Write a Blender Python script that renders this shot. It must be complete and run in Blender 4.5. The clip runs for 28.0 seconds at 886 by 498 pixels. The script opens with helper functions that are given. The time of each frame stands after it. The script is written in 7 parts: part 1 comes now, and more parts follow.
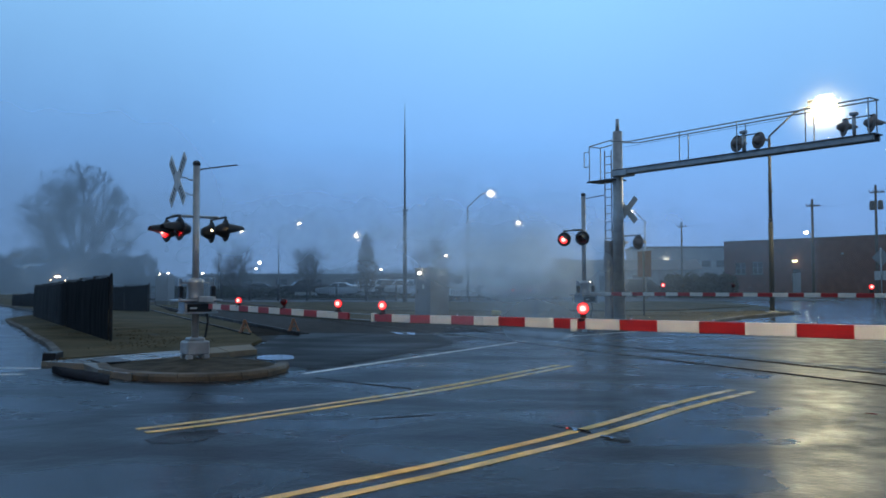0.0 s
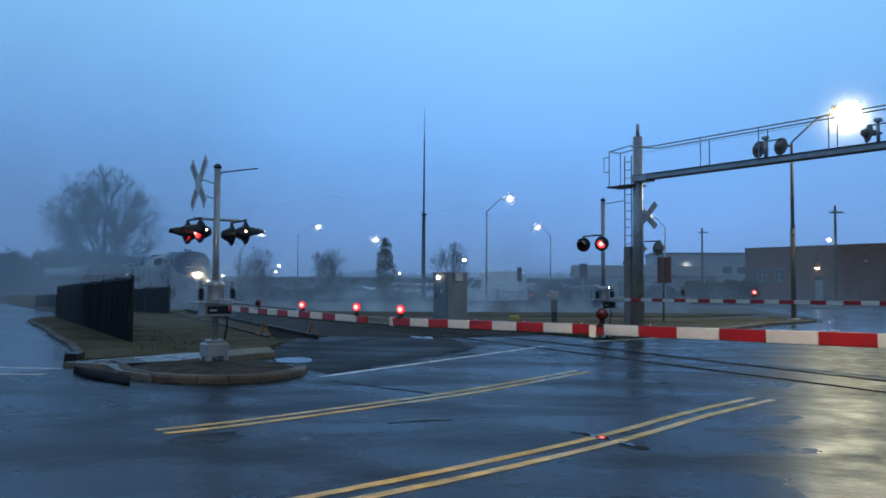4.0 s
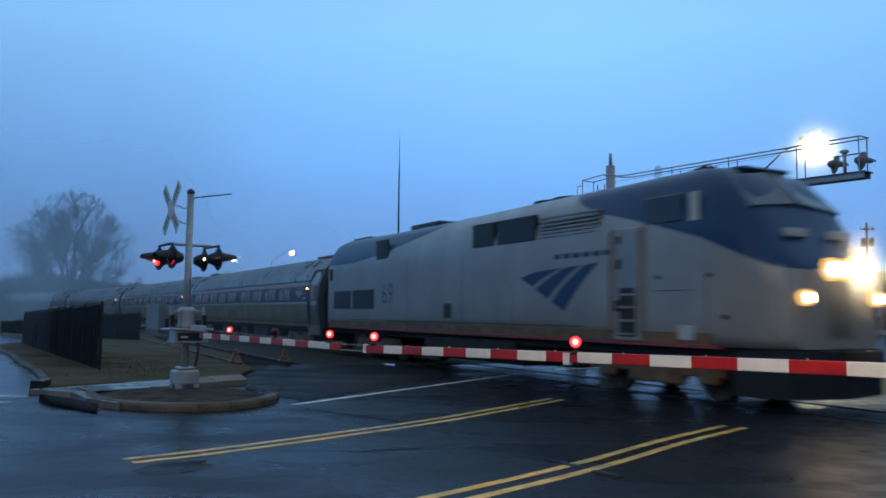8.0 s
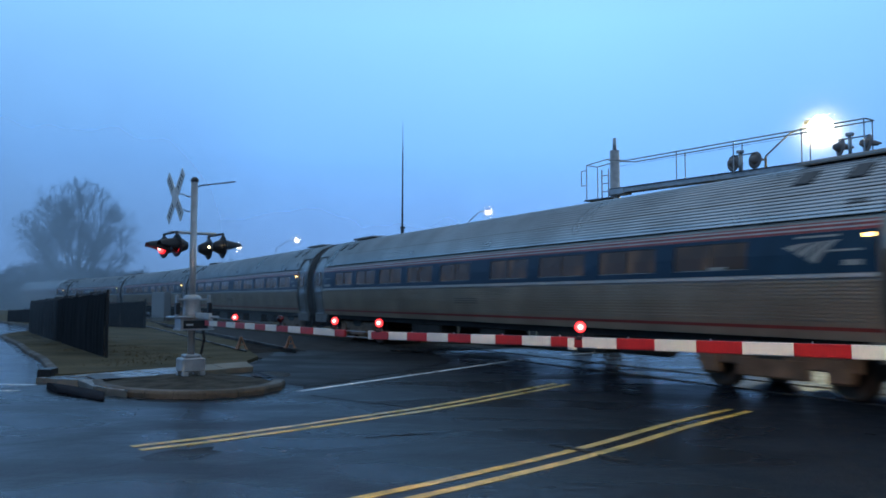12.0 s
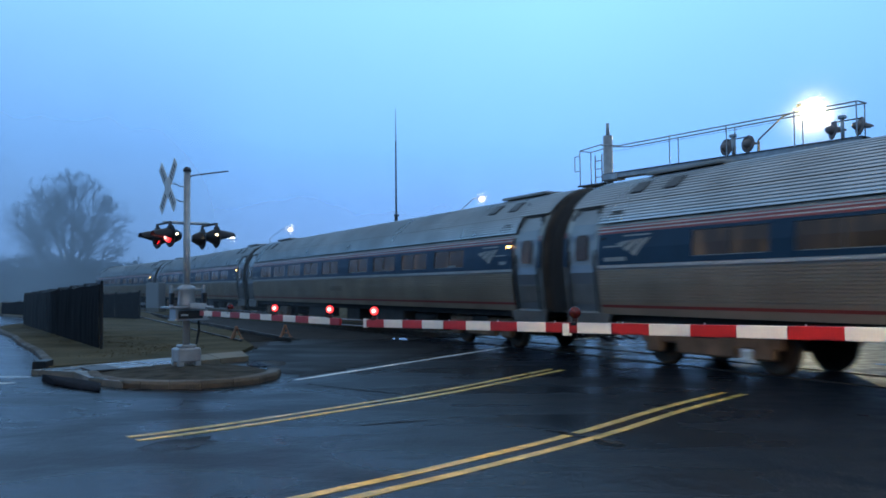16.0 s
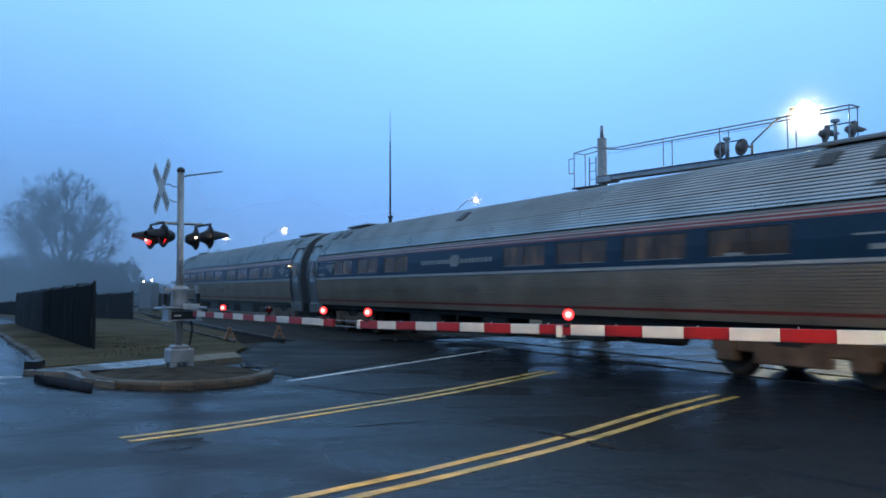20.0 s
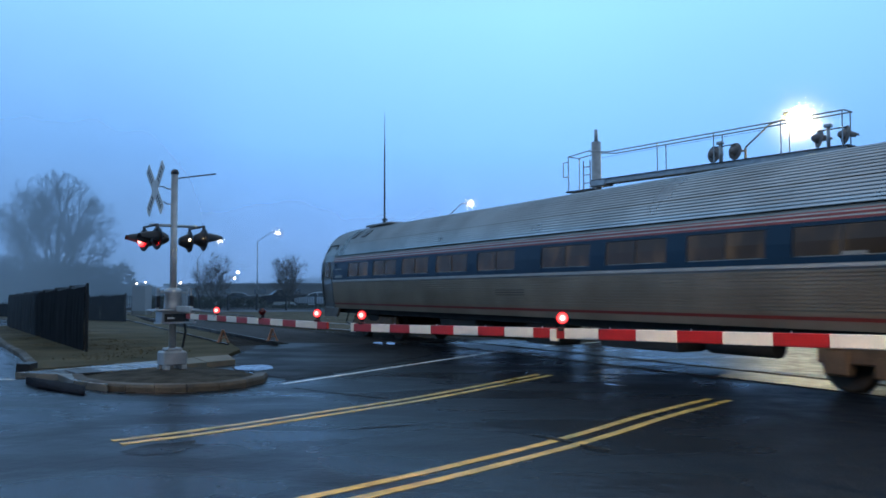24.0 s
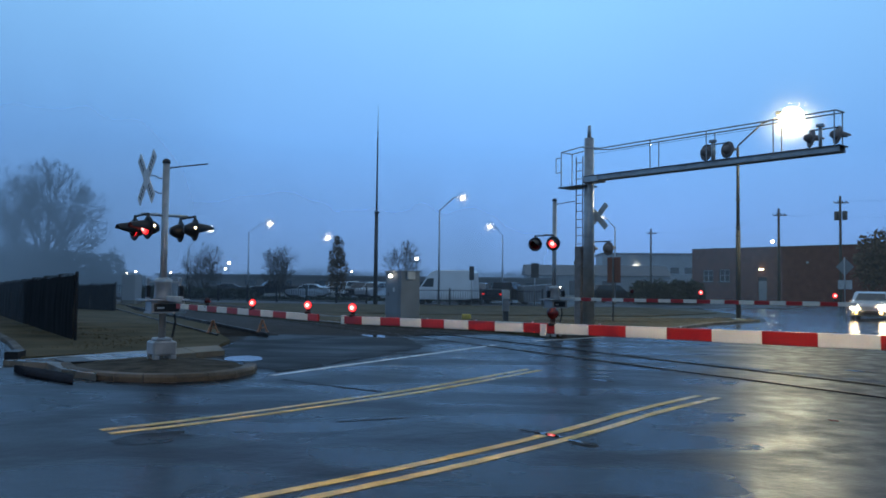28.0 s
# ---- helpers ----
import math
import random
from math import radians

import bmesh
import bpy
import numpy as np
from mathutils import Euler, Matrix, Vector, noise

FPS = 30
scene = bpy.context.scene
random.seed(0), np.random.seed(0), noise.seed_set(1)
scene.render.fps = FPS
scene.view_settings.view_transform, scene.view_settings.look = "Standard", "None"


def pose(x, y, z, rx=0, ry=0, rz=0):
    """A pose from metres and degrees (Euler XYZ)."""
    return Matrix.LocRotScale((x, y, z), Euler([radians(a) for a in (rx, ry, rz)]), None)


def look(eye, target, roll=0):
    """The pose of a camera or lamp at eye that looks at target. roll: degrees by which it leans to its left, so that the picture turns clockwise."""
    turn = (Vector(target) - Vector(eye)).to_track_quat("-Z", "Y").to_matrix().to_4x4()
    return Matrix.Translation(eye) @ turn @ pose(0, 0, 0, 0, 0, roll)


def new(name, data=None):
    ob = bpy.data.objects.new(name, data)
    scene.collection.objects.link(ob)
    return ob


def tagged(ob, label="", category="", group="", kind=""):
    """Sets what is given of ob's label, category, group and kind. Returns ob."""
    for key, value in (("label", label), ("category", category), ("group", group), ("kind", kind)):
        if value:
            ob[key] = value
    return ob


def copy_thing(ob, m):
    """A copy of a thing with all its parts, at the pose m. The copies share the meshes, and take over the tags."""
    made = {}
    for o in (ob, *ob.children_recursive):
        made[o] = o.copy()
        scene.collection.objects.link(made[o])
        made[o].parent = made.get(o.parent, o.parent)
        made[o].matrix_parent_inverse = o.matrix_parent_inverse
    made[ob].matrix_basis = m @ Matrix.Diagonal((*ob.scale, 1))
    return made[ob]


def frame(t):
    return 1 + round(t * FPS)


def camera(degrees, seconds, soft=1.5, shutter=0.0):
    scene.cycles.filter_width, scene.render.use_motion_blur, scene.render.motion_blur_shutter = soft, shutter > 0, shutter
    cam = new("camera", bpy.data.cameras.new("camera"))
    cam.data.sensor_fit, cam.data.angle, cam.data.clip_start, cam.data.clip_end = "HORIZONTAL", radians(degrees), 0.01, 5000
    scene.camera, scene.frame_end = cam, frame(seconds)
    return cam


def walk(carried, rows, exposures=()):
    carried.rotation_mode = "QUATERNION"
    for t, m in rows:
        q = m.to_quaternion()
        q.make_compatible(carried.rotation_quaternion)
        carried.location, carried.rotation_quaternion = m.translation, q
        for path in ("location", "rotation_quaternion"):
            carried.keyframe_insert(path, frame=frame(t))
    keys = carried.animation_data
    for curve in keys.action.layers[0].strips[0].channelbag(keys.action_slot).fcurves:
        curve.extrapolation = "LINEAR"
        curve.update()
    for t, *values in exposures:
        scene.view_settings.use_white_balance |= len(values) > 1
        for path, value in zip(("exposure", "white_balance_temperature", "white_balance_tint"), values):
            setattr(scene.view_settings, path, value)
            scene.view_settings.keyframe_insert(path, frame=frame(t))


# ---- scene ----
EYE_Z = 1.577
cam = camera(56.86, 28.0, soft=1.7, shutter=0.5)
walk(cam, [(t, pose(0, 0, EYE_Z, 90 + up, 0, turn) @ pose(0, 0, 0, 0, 0, lean)) for t, turn, up, lean in (  # seconds, heading to the left, tilt, lean
    (0, 0.701, 2.264, -0.136), (0.5, 0.782, 2.317, 0.195), (1, 0.907, 2.326, 0.052),
    (1.5, 1.121, 2.302, 0.026), (2, 1.375, 2.328, 0.098), (2.5, 1.630, 2.346, 0.329),
    (3, 1.854, 2.386, 0.530), (3.5, 2.019, 2.445, 0.519), (5.5, 1.584, 3.027, -0.231),
    (6, 1.549, 3.147, -0.183), (6.5, 1.555, 3.465, -0.094), (7, 1.200, 3.820, -0.099),
    (7.5, 0.772, 4.153, 0.188), (8, 0.225, 4.476, 0.548), (8.5, -0.350, 4.725, 0.577),
    (9, -0.720, 4.849, 0.590), (9.5, -0.750, 4.721, 0.619), (10, -0.588, 4.494, 0.558),
    (10.5, -0.308, 4.232, 0.436), (11, 0.000, 3.995, 0.126), (11.5, 0.255, 3.795, 0.276),
    (12, 0.513, 3.505, 0.141), (12.5, 0.567, 3.263, -0.260), (14.5, 0.140, 2.756, -0.102),
    (15, 0.132, 2.762, -0.076), (15.5, 0.122, 2.716, -0.203), (16, 0.112, 2.612, -0.535),
    (16.5, 0.140, 2.498, -0.629), (17, 0.241, 2.436, -0.376), (17.5, 0.215, 2.443, -0.512),
    (18, 0.081, 2.522, -0.469), (18.5, -0.050, 2.578, -0.431), (19, -0.166, 2.632, -0.264),
    (19.5, -0.264, 2.669, -0.269), (20, -0.311, 2.715, -0.314), (20.5, -0.344, 2.784, -0.460),
    (21, -0.313, 2.886, -0.171), (21.5, -0.340, 2.977, -0.064), (23.5, -0.692, 3.002, -0.239),
    (24, -0.723, 2.933, -0.153), (24.5, -0.721, 2.904, 0.130), (25, -0.652, 2.911, 0.224),
    (25.5, -0.578, 2.929, 0.141), (26, -0.609, 2.905, 0.320), (26.5, -0.738, 2.810, 0.351),
    (27, -0.945, 2.713, 0.479), (27.5, -1.136, 2.604, 0.696), (28, -1.309, 2.499, 0.680),
     )],
     exposures=[(0, -0.04, 6300, 10), (3, -0.11, 6050, 10), (5.5, -0.11, 6100, 10), (7.0, -0.13, 6050, 10), (8.0, -0.05, 6050, 10), (9.0, 0.08, 6000, 10), (12, 0.16, 5930, 10), (17, 0.31, 6010, 10), (24, 0.31, 6080, 10), (26, 0.21, 6150, 10), (28, -0.08, 6080, 10)])

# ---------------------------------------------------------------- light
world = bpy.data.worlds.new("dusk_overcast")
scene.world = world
world.use_nodes = True
wn, wl = world.node_tree.nodes, world.node_tree.links
wn.clear()
w_out = wn.new("ShaderNodeOutputWorld")
w_bg = wn.new("ShaderNodeBackground")
w_co = wn.new("ShaderNodeTexCoord")
w_sep = wn.new("ShaderNodeSeparateXYZ")
w_ramp = wn.new("ShaderNodeValToRGB")
wl.new(w_co.outputs["Generated"], w_sep.inputs[0])
wl.new(w_sep.outputs["Z"], w_ramp.inputs[0])
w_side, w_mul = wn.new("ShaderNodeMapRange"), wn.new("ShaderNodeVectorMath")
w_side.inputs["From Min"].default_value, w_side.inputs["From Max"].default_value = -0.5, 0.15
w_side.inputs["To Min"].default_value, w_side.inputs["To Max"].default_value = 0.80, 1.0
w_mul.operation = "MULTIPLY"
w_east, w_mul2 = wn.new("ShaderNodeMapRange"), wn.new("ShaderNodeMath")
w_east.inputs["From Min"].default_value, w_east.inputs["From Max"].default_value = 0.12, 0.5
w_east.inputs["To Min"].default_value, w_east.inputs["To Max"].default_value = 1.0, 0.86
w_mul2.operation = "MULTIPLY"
w_back, w_mul3 = wn.new("ShaderNodeMapRange"), wn.new("ShaderNodeMath")      # unseen sky behind the viewer dimmed, to darken faces turned this way
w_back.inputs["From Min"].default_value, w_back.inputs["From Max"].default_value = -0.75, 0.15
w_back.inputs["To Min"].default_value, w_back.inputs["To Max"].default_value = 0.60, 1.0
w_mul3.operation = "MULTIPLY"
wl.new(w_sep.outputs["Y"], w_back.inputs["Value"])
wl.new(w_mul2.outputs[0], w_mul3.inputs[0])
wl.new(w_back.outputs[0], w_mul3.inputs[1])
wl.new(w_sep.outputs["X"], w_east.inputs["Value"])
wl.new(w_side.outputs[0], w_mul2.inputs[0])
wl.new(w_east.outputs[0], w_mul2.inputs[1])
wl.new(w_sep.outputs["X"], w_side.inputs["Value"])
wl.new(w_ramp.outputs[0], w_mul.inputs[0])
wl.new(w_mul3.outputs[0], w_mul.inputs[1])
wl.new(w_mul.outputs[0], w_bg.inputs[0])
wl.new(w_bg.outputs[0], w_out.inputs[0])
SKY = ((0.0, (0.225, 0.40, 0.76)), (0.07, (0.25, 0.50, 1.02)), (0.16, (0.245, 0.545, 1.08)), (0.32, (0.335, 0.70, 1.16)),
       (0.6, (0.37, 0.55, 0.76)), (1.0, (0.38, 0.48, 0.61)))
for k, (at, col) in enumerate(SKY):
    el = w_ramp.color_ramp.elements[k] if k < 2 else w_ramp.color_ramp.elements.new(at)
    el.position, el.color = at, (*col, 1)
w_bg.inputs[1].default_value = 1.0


def lamp(name, kind, m, energy, color, size=0.3):
    data = bpy.data.lights.new(name, kind)
    data.energy, data.color = energy, color
    if kind == "AREA":
        data.shape, data.size = "DISK", size
    else:
        data.shadow_soft_size = size
    ob = new(name, data)
    ob.matrix_basis = m
    return ob


BIG_LAMP = Vector((16.95, 37.25, 9.55))
FLOOD_AT = BIG_LAMP + Vector((-0.22, -0.50, -0.55))      # aimed down across the crossing
lamp("floodlight_lamp", "AREA", look(FLOOD_AT, FLOOD_AT + Vector((-0.30, -0.66, -0.68))), 820, (1.0, 0.87, 0.45), 0.4)
# street lamp over the junction, behind the viewer
NEAR_LAMP = Vector((-0.5, -1.8, 8.5))
lamp("junction_lamp", "AREA", pose(*(NEAR_LAMP - Vector((0, 0, 0.15)))), 11500, (1.0, 0.72, 0.41), 0.8)


# ---------------------------------------------------------------- materials
def mat(name, color, rough=0.6, metal=0.0, vary=0.25, scale=6.0, bump=0.0, bump_scale=40.0, second=None, spec=0.5, fine=60.0,
        rough_vary=0.0, rough_scale=1.0, per_piece=0.0, emit=None, power=0.0, coat=0.0, edge=1.0):
    """Principled surface with two scales of colour variation, relief and uneven gloss."""
    m = bpy.data.materials.new(name)
    m.use_nodes = True
    n, l = m.node_tree.nodes, m.node_tree.links
    b = n["Principled BSDF"]
    b.inputs["Roughness"].default_value, b.inputs["Metallic"].default_value = rough, metal
    b.inputs["Specular IOR Level"].default_value = spec
    b.inputs["Coat Weight"].default_value = coat
    if edge < 1:      # grime dulls the metal at grazing angles
        b.inputs["Specular Tint"].default_value = (edge, edge, edge, 1)
    if emit:
        b.inputs["Emission Color"].default_value = (*emit, 1)
        b.inputs["Emission Strength"].default_value = power
    co = n.new("ShaderNodeTexCoord")
    big, small = n.new("ShaderNodeTexNoise"), n.new("ShaderNodeTexNoise")
    big.inputs["Scale"].default_value, small.inputs["Scale"].default_value = scale, fine
    big.inputs["Detail"].default_value, small.inputs["Detail"].default_value = 5, 3
    l.new(co.outputs["Object"], big.inputs["Vector"])
    l.new(co.outputs["Object"], small.inputs["Vector"])
    add = n.new("ShaderNodeMath")
    add.operation = "MULTIPLY_ADD"
    l.new(small.outputs["Fac"], add.inputs[0])
    add.inputs[1].default_value = 0.4
    l.new(big.outputs["Fac"], add.inputs[2])
    fac = add.outputs[0]
    if per_piece:
        info, mix = n.new("ShaderNodeObjectInfo"), n.new("ShaderNodeMath")
        mix.operation, mix.inputs[1].default_value = "MULTIPLY_ADD", per_piece
        l.new(info.outputs["Random"], mix.inputs[0])
        l.new(fac, mix.inputs[2])
        fac = mix.outputs[0]
    ramp = n.new("ShaderNodeValToRGB")
    other = second or tuple(c * (1 - vary) for c in color)
    light = tuple(min(1, c * (1 + vary * 0.6)) for c in color)
    ramp.color_ramp.elements[0].position, ramp.color_ramp.elements[0].color = 0.45, (*other, 1)
    ramp.color_ramp.elements[1].position, ramp.color_ramp.elements[1].color = 0.95 + per_piece * 0.5, (*light, 1)
    l.new(fac, ramp.inputs[0])
    l.new(ramp.outputs[0], b.inputs["Base Color"])
    if bump:
        t, bp = n.new("ShaderNodeTexNoise"), n.new("ShaderNodeBump")
        t.inputs["Scale"].default_value, t.inputs["Detail"].default_value = bump_scale, 4
        l.new(co.outputs["Object"], t.inputs["Vector"])
        bp.inputs["Strength"].default_value, bp.inputs["Distance"].default_value = bump, 0.02
        l.new(t.outputs["Fac"], bp.inputs["Height"])
        l.new(bp.outputs[0], b.inputs["Normal"])
    if rough_vary:
        t, mp = n.new("ShaderNodeTexNoise"), n.new("ShaderNodeMapRange")
        t.inputs["Scale"].default_value, t.inputs["Detail"].default_value = rough_scale, 4
        l.new(co.outputs["Object"], t.inputs["Vector"])
        mp.inputs["From Min"].default_value, mp.inputs["From Max"].default_value = 0.35, 0.65
        mp.inputs["To Min"].default_value, mp.inputs["To Max"].default_value = max(0.03, rough - rough_vary), min(1, rough + rough_vary)
        l.new(t.outputs["Fac"], mp.inputs["Value"])
        l.new(mp.outputs[0], b.inputs["Roughness"])
    return m


def glow(name, color, power):
    m = bpy.data.materials.new(name)
    m.use_nodes = True
    n, l = m.node_tree.nodes, m.node_tree.links
    n.clear()
    out, e = n.new("ShaderNodeOutputMaterial"), n.new("ShaderNodeEmission")
    e.inputs[0].default_value, e.inputs[1].default_value = (*color, 1), power
    l.new(e.outputs[0], out.inputs[0])
    return m


def mist(name, share, color=(0.9, 0.95, 1.0), patchy=0.0, scale=0.1, thin=(10.0, 42.0)):
    """Thin mist: mostly clear, the rest scatters the light that falls on it."""
    m = bpy.data.materials.new(name)
    m.use_nodes = True
    n, l = m.node_tree.nodes, m.node_tree.links
    n.clear()
    out, mix, clear, t = (n.new("ShaderNode" + k) for k in ("OutputMaterial", "MixShader", "BsdfTransparent", "BsdfTranslucent"))
    d, both = n.new("ShaderNodeBsdfDiffuse"), n.new("ShaderNodeMixShader")
    t.inputs[0].default_value, d.inputs[0].default_value = (*color, 1), (*color, 1)
    l.new(t.outputs[0], both.inputs[1])
    l.new(d.outputs[0], both.inputs[2])
    l.new(clear.outputs[0], mix.inputs[1])
    l.new(both.outputs[0], mix.inputs[2])
    l.new(mix.outputs[0], out.inputs[0])
    mix.inputs[0].default_value = share
    co, tex, mp = n.new("ShaderNodeTexCoord"), n.new("ShaderNodeTexNoise"), n.new("ShaderNodeMapRange")
    tex.inputs["Scale"].default_value = scale
    sep, fade, mul = n.new("ShaderNodeSeparateXYZ"), n.new("ShaderNodeMapRange"), n.new("ShaderNodeMath")
    l.new(co.outputs["Object"], tex.inputs["Vector"])
    l.new(co.outputs["Generated"], sep.inputs[0])
    fade.inputs["From Min"].default_value, fade.inputs["From Max"].default_value = 0.25, 1.0
    fade.inputs["To Min"].default_value, fade.inputs["To Max"].default_value = 1.0, 0.0
    l.new(sep.outputs["Z"], fade.inputs["Value"])
    mp.inputs["From Min"].default_value, mp.inputs["From Max"].default_value = 0.3, 0.7
    mp.inputs["To Min"].default_value, mp.inputs["To Max"].default_value = share * (1 - patchy), share * (1 + patchy)
    l.new(tex.outputs["Fac"], mp.inputs["Value"])
    mul.operation = "MULTIPLY"
    l.new(mp.outputs[0], mul.inputs[0])
    l.new(fade.outputs[0], mul.inputs[1])
    px, side, last = n.new("ShaderNodeSeparateXYZ"), n.new("ShaderNodeMapRange"), n.new("ShaderNodeMath")
    l.new(co.outputs["Object"], px.inputs[0])
    l.new(px.outputs["X"], side.inputs["Value"])
    side.inputs["From Min"].default_value, side.inputs["From Max"].default_value = thin
    side.inputs["To Min"].default_value, side.inputs["To Max"].default_value = 1.0, 0.25
    last.operation = "MULTIPLY"
    l.new(mul.outputs[0], last.inputs[0])
    l.new(side.outputs[0], last.inputs[1])
    l.new(last.outputs[0], mix.inputs[0])
    return m


def clear_mist(name, share):
    """Even thin mist without a fade."""
    m = bpy.data.materials.new(name)
    m.use_nodes = True
    n, l = m.node_tree.nodes, m.node_tree.links
    n.clear()
    out, mix, clear, t = (n.new("ShaderNode" + k) for k in ("OutputMaterial", "MixShader", "BsdfTransparent", "BsdfTranslucent"))
    t.inputs[0].default_value, mix.inputs[0].default_value = (0.9, 0.9, 0.9, 1), share
    l.new(clear.outputs[0], mix.inputs[1])
    l.new(t.outputs[0], mix.inputs[2])
    l.new(mix.outputs[0], out.inputs[0])
    return m


def soft_mist(name, share):
    """Mist whose density falls off to all edges of its sheet."""
    m = clear_mist(name, share)
    n, l = m.node_tree.nodes, m.node_tree.links
    mix = next(k for k in n if k.type == "MIX_SHADER")
    co, grad, mp, tex, mul = (n.new("ShaderNode" + k) for k in ("TexCoord", "TexGradient", "Mapping", "TexNoise", "Math"))
    grad.gradient_type = "QUADRATIC_SPHERE"
    mp.inputs["Location"].default_value, mp.inputs["Scale"].default_value = (-1.0, 0.0, -0.8), (2.0, 0.0, 2.0)
    l.new(co.outputs["Generated"], mp.inputs["Vector"])
    l.new(mp.outputs[0], grad.inputs["Vector"])
    tex.inputs["Scale"].default_value = 0.5
    l.new(co.outputs["Object"], tex.inputs["Vector"])
    mul.operation = "MULTIPLY"
    l.new(grad.outputs["Fac"], mul.inputs[0])
    l.new(tex.outputs["Fac"], mul.inputs[1])
    amp = n.new("ShaderNodeMath")
    amp.operation, amp.inputs[1].default_value = "MULTIPLY", share * 2.6
    l.new(mul.outputs[0], amp.inputs[0])
    l.new(amp.outputs[0], mix.inputs[0])
    next(k for k in n if k.type == "BSDF_TRANSLUCENT").inputs[0].default_value = (0.90, 0.95, 1.0, 1)
    return m


def glow_mist(name, share):
    """Round soft translucent sheet that imitates the glow round a lamp."""
    m = soft_mist(name, share)
    n, l = m.node_tree.nodes, m.node_tree.links
    mp = next(k for k in n if k.type == "MAPPING")
    mp.inputs["Location"].default_value = (-1.0, 0.0, -1.0)
    next(k for k in n if k.type == "BSDF_TRANSLUCENT").inputs[0].default_value = (1, 1, 1, 1)
    return m


def wet_asphalt(name, base, wet_lo, wet_hi, sheen=0.066, lane=None):
    """Rain-wet asphalt: chip grain, dark repair stains, a water film that is smooth in wide worn lanes and rougher between."""
    m = mat(name, base, 0.3, vary=0.45, scale=0.35, fine=90, spec=sheen)
    n, l = m.node_tree.nodes, m.node_tree.links
    b = n["Principled BSDF"]
    co = n.new("ShaderNodeTexCoord")
    mp = n.new("ShaderNodeMapping")
    mp.inputs["Rotation"].default_value = (0, 0, radians(-50))
    mp.inputs["Scale"].default_value = (0.30, 0.55, 1)
    t = n.new("ShaderNodeTexNoise")
    t.inputs["Scale"].default_value, t.inputs["Detail"].default_value, t.inputs["Distortion"].default_value = 1.3, 6, 0.6
    r = n.new("ShaderNodeMapRange")
    r.inputs["From Min"].default_value, r.inputs["From Max"].default_value = 0.36, 0.62
    r.inputs["To Min"].default_value, r.inputs["To Max"].default_value = wet_lo, wet_hi
    l.new(co.outputs["Object"], mp.inputs["Vector"])
    l.new(mp.outputs[0], t.inputs["Vector"])
    l.new(t.outputs["Fac"], r.inputs["Value"])
    l.new(r.outputs[0], b.inputs["Roughness"])
    if lane:          # a lane of open, coarse texture beyond a line across the road, with a ragged edge
        dot, rag, off, fade, mix, spec = (n.new("ShaderNode" + k) for k in ("VectorMath", "TexNoise", "Math", "MapRange", "Mix", "MapRange"))
        dot.operation, dot.inputs[1].default_value = "DOT_PRODUCT", (lane[0], lane[1], 0)
        l.new(co.outputs["Object"], dot.inputs[0])
        rag.inputs["Scale"].default_value, rag.inputs["Detail"].default_value = 0.6, 6
        l.new(co.outputs["Object"], rag.inputs["Vector"])
        off.operation, off.inputs[1].default_value = "MULTIPLY_ADD", 3.4
        l.new(rag.outputs["Fac"], off.inputs[0])
        l.new(dot.outputs["Value"], off.inputs[2])
        fade.interpolation_type = "SMOOTHSTEP"
        fade.inputs["From Min"].default_value, fade.inputs["From Max"].default_value = lane[2] + 1.7, lane[3] + 1.7
        l.new(off.outputs[0], fade.inputs["Value"])
        coarse = n.new("ShaderNodeMapRange")
        coarse.inputs["From Min"].default_value, coarse.inputs["From Max"].default_value = 0.35, 0.65
        coarse.inputs["To Min"].default_value, coarse.inputs["To Max"].default_value = 0.44, 0.66
        spots = n.new("ShaderNodeTexNoise")
        spots.inputs["Scale"].default_value, spots.inputs["Detail"].default_value = 2.6, 6
        l.new(co.outputs["Object"], spots.inputs["Vector"])
        l.new(spots.outputs["Fac"], coarse.inputs["Value"])
        l.new(fade.outputs[0], mix.inputs["Factor"])
        l.new(r.outputs[0], mix.inputs["A"])
        l.new(coarse.outputs[0], mix.inputs["B"])
        l.new(mix.outputs["Result"], b.inputs["Roughness"])
        spec.inputs["To Min"].default_value, spec.inputs["To Max"].default_value = sheen, 0.11
        l.new(fade.outputs[0], spec.inputs["Value"])
        # deeper water film where the road falls to the gutter beside the island
        low, film, both = n.new("ShaderNodeVectorMath"), n.new("ShaderNodeMapRange"), n.new("ShaderNodeMath")
        low.operation, low.inputs[1].default_value = "DOT_PRODUCT", (-0.923, -0.385, 0)
        l.new(co.outputs["Object"], low.inputs[0])
        l.new(low.outputs["Value"], film.inputs["Value"])
        film.interpolation_type = "SMOOTHSTEP"
        film.inputs["From Min"].default_value, film.inputs["From Max"].default_value = -1.6, 1.4
        film.inputs["To Min"].default_value, film.inputs["To Max"].default_value = 0.0, 0.075
        both.operation = "ADD"
        l.new(spec.outputs[0], both.inputs[0])
        l.new(film.outputs[0], both.inputs[1])
        l.new(both.outputs[0], b.inputs["Specular IOR Level"])
    g, v = n.new("ShaderNodeTexNoise"), n.new("ShaderNodeTexNoise")
    g.inputs["Scale"].default_value, g.inputs["Detail"].default_value = 22, 7
    v.inputs["Scale"].default_value, v.inputs["Detail"].default_value = 5.0, 6
    l.new(co.outputs["Object"], g.inputs["Vector"])
    l.new(co.outputs["Object"], v.inputs["Vector"])
    b1, b2 = n.new("ShaderNodeBump"), n.new("ShaderNodeBump")
    b1.inputs["Strength"].default_value, b1.inputs["Distance"].default_value = 0.6, 0.007
    b2.inputs["Strength"].default_value, b2.inputs["Distance"].default_value = 0.42, 0.020
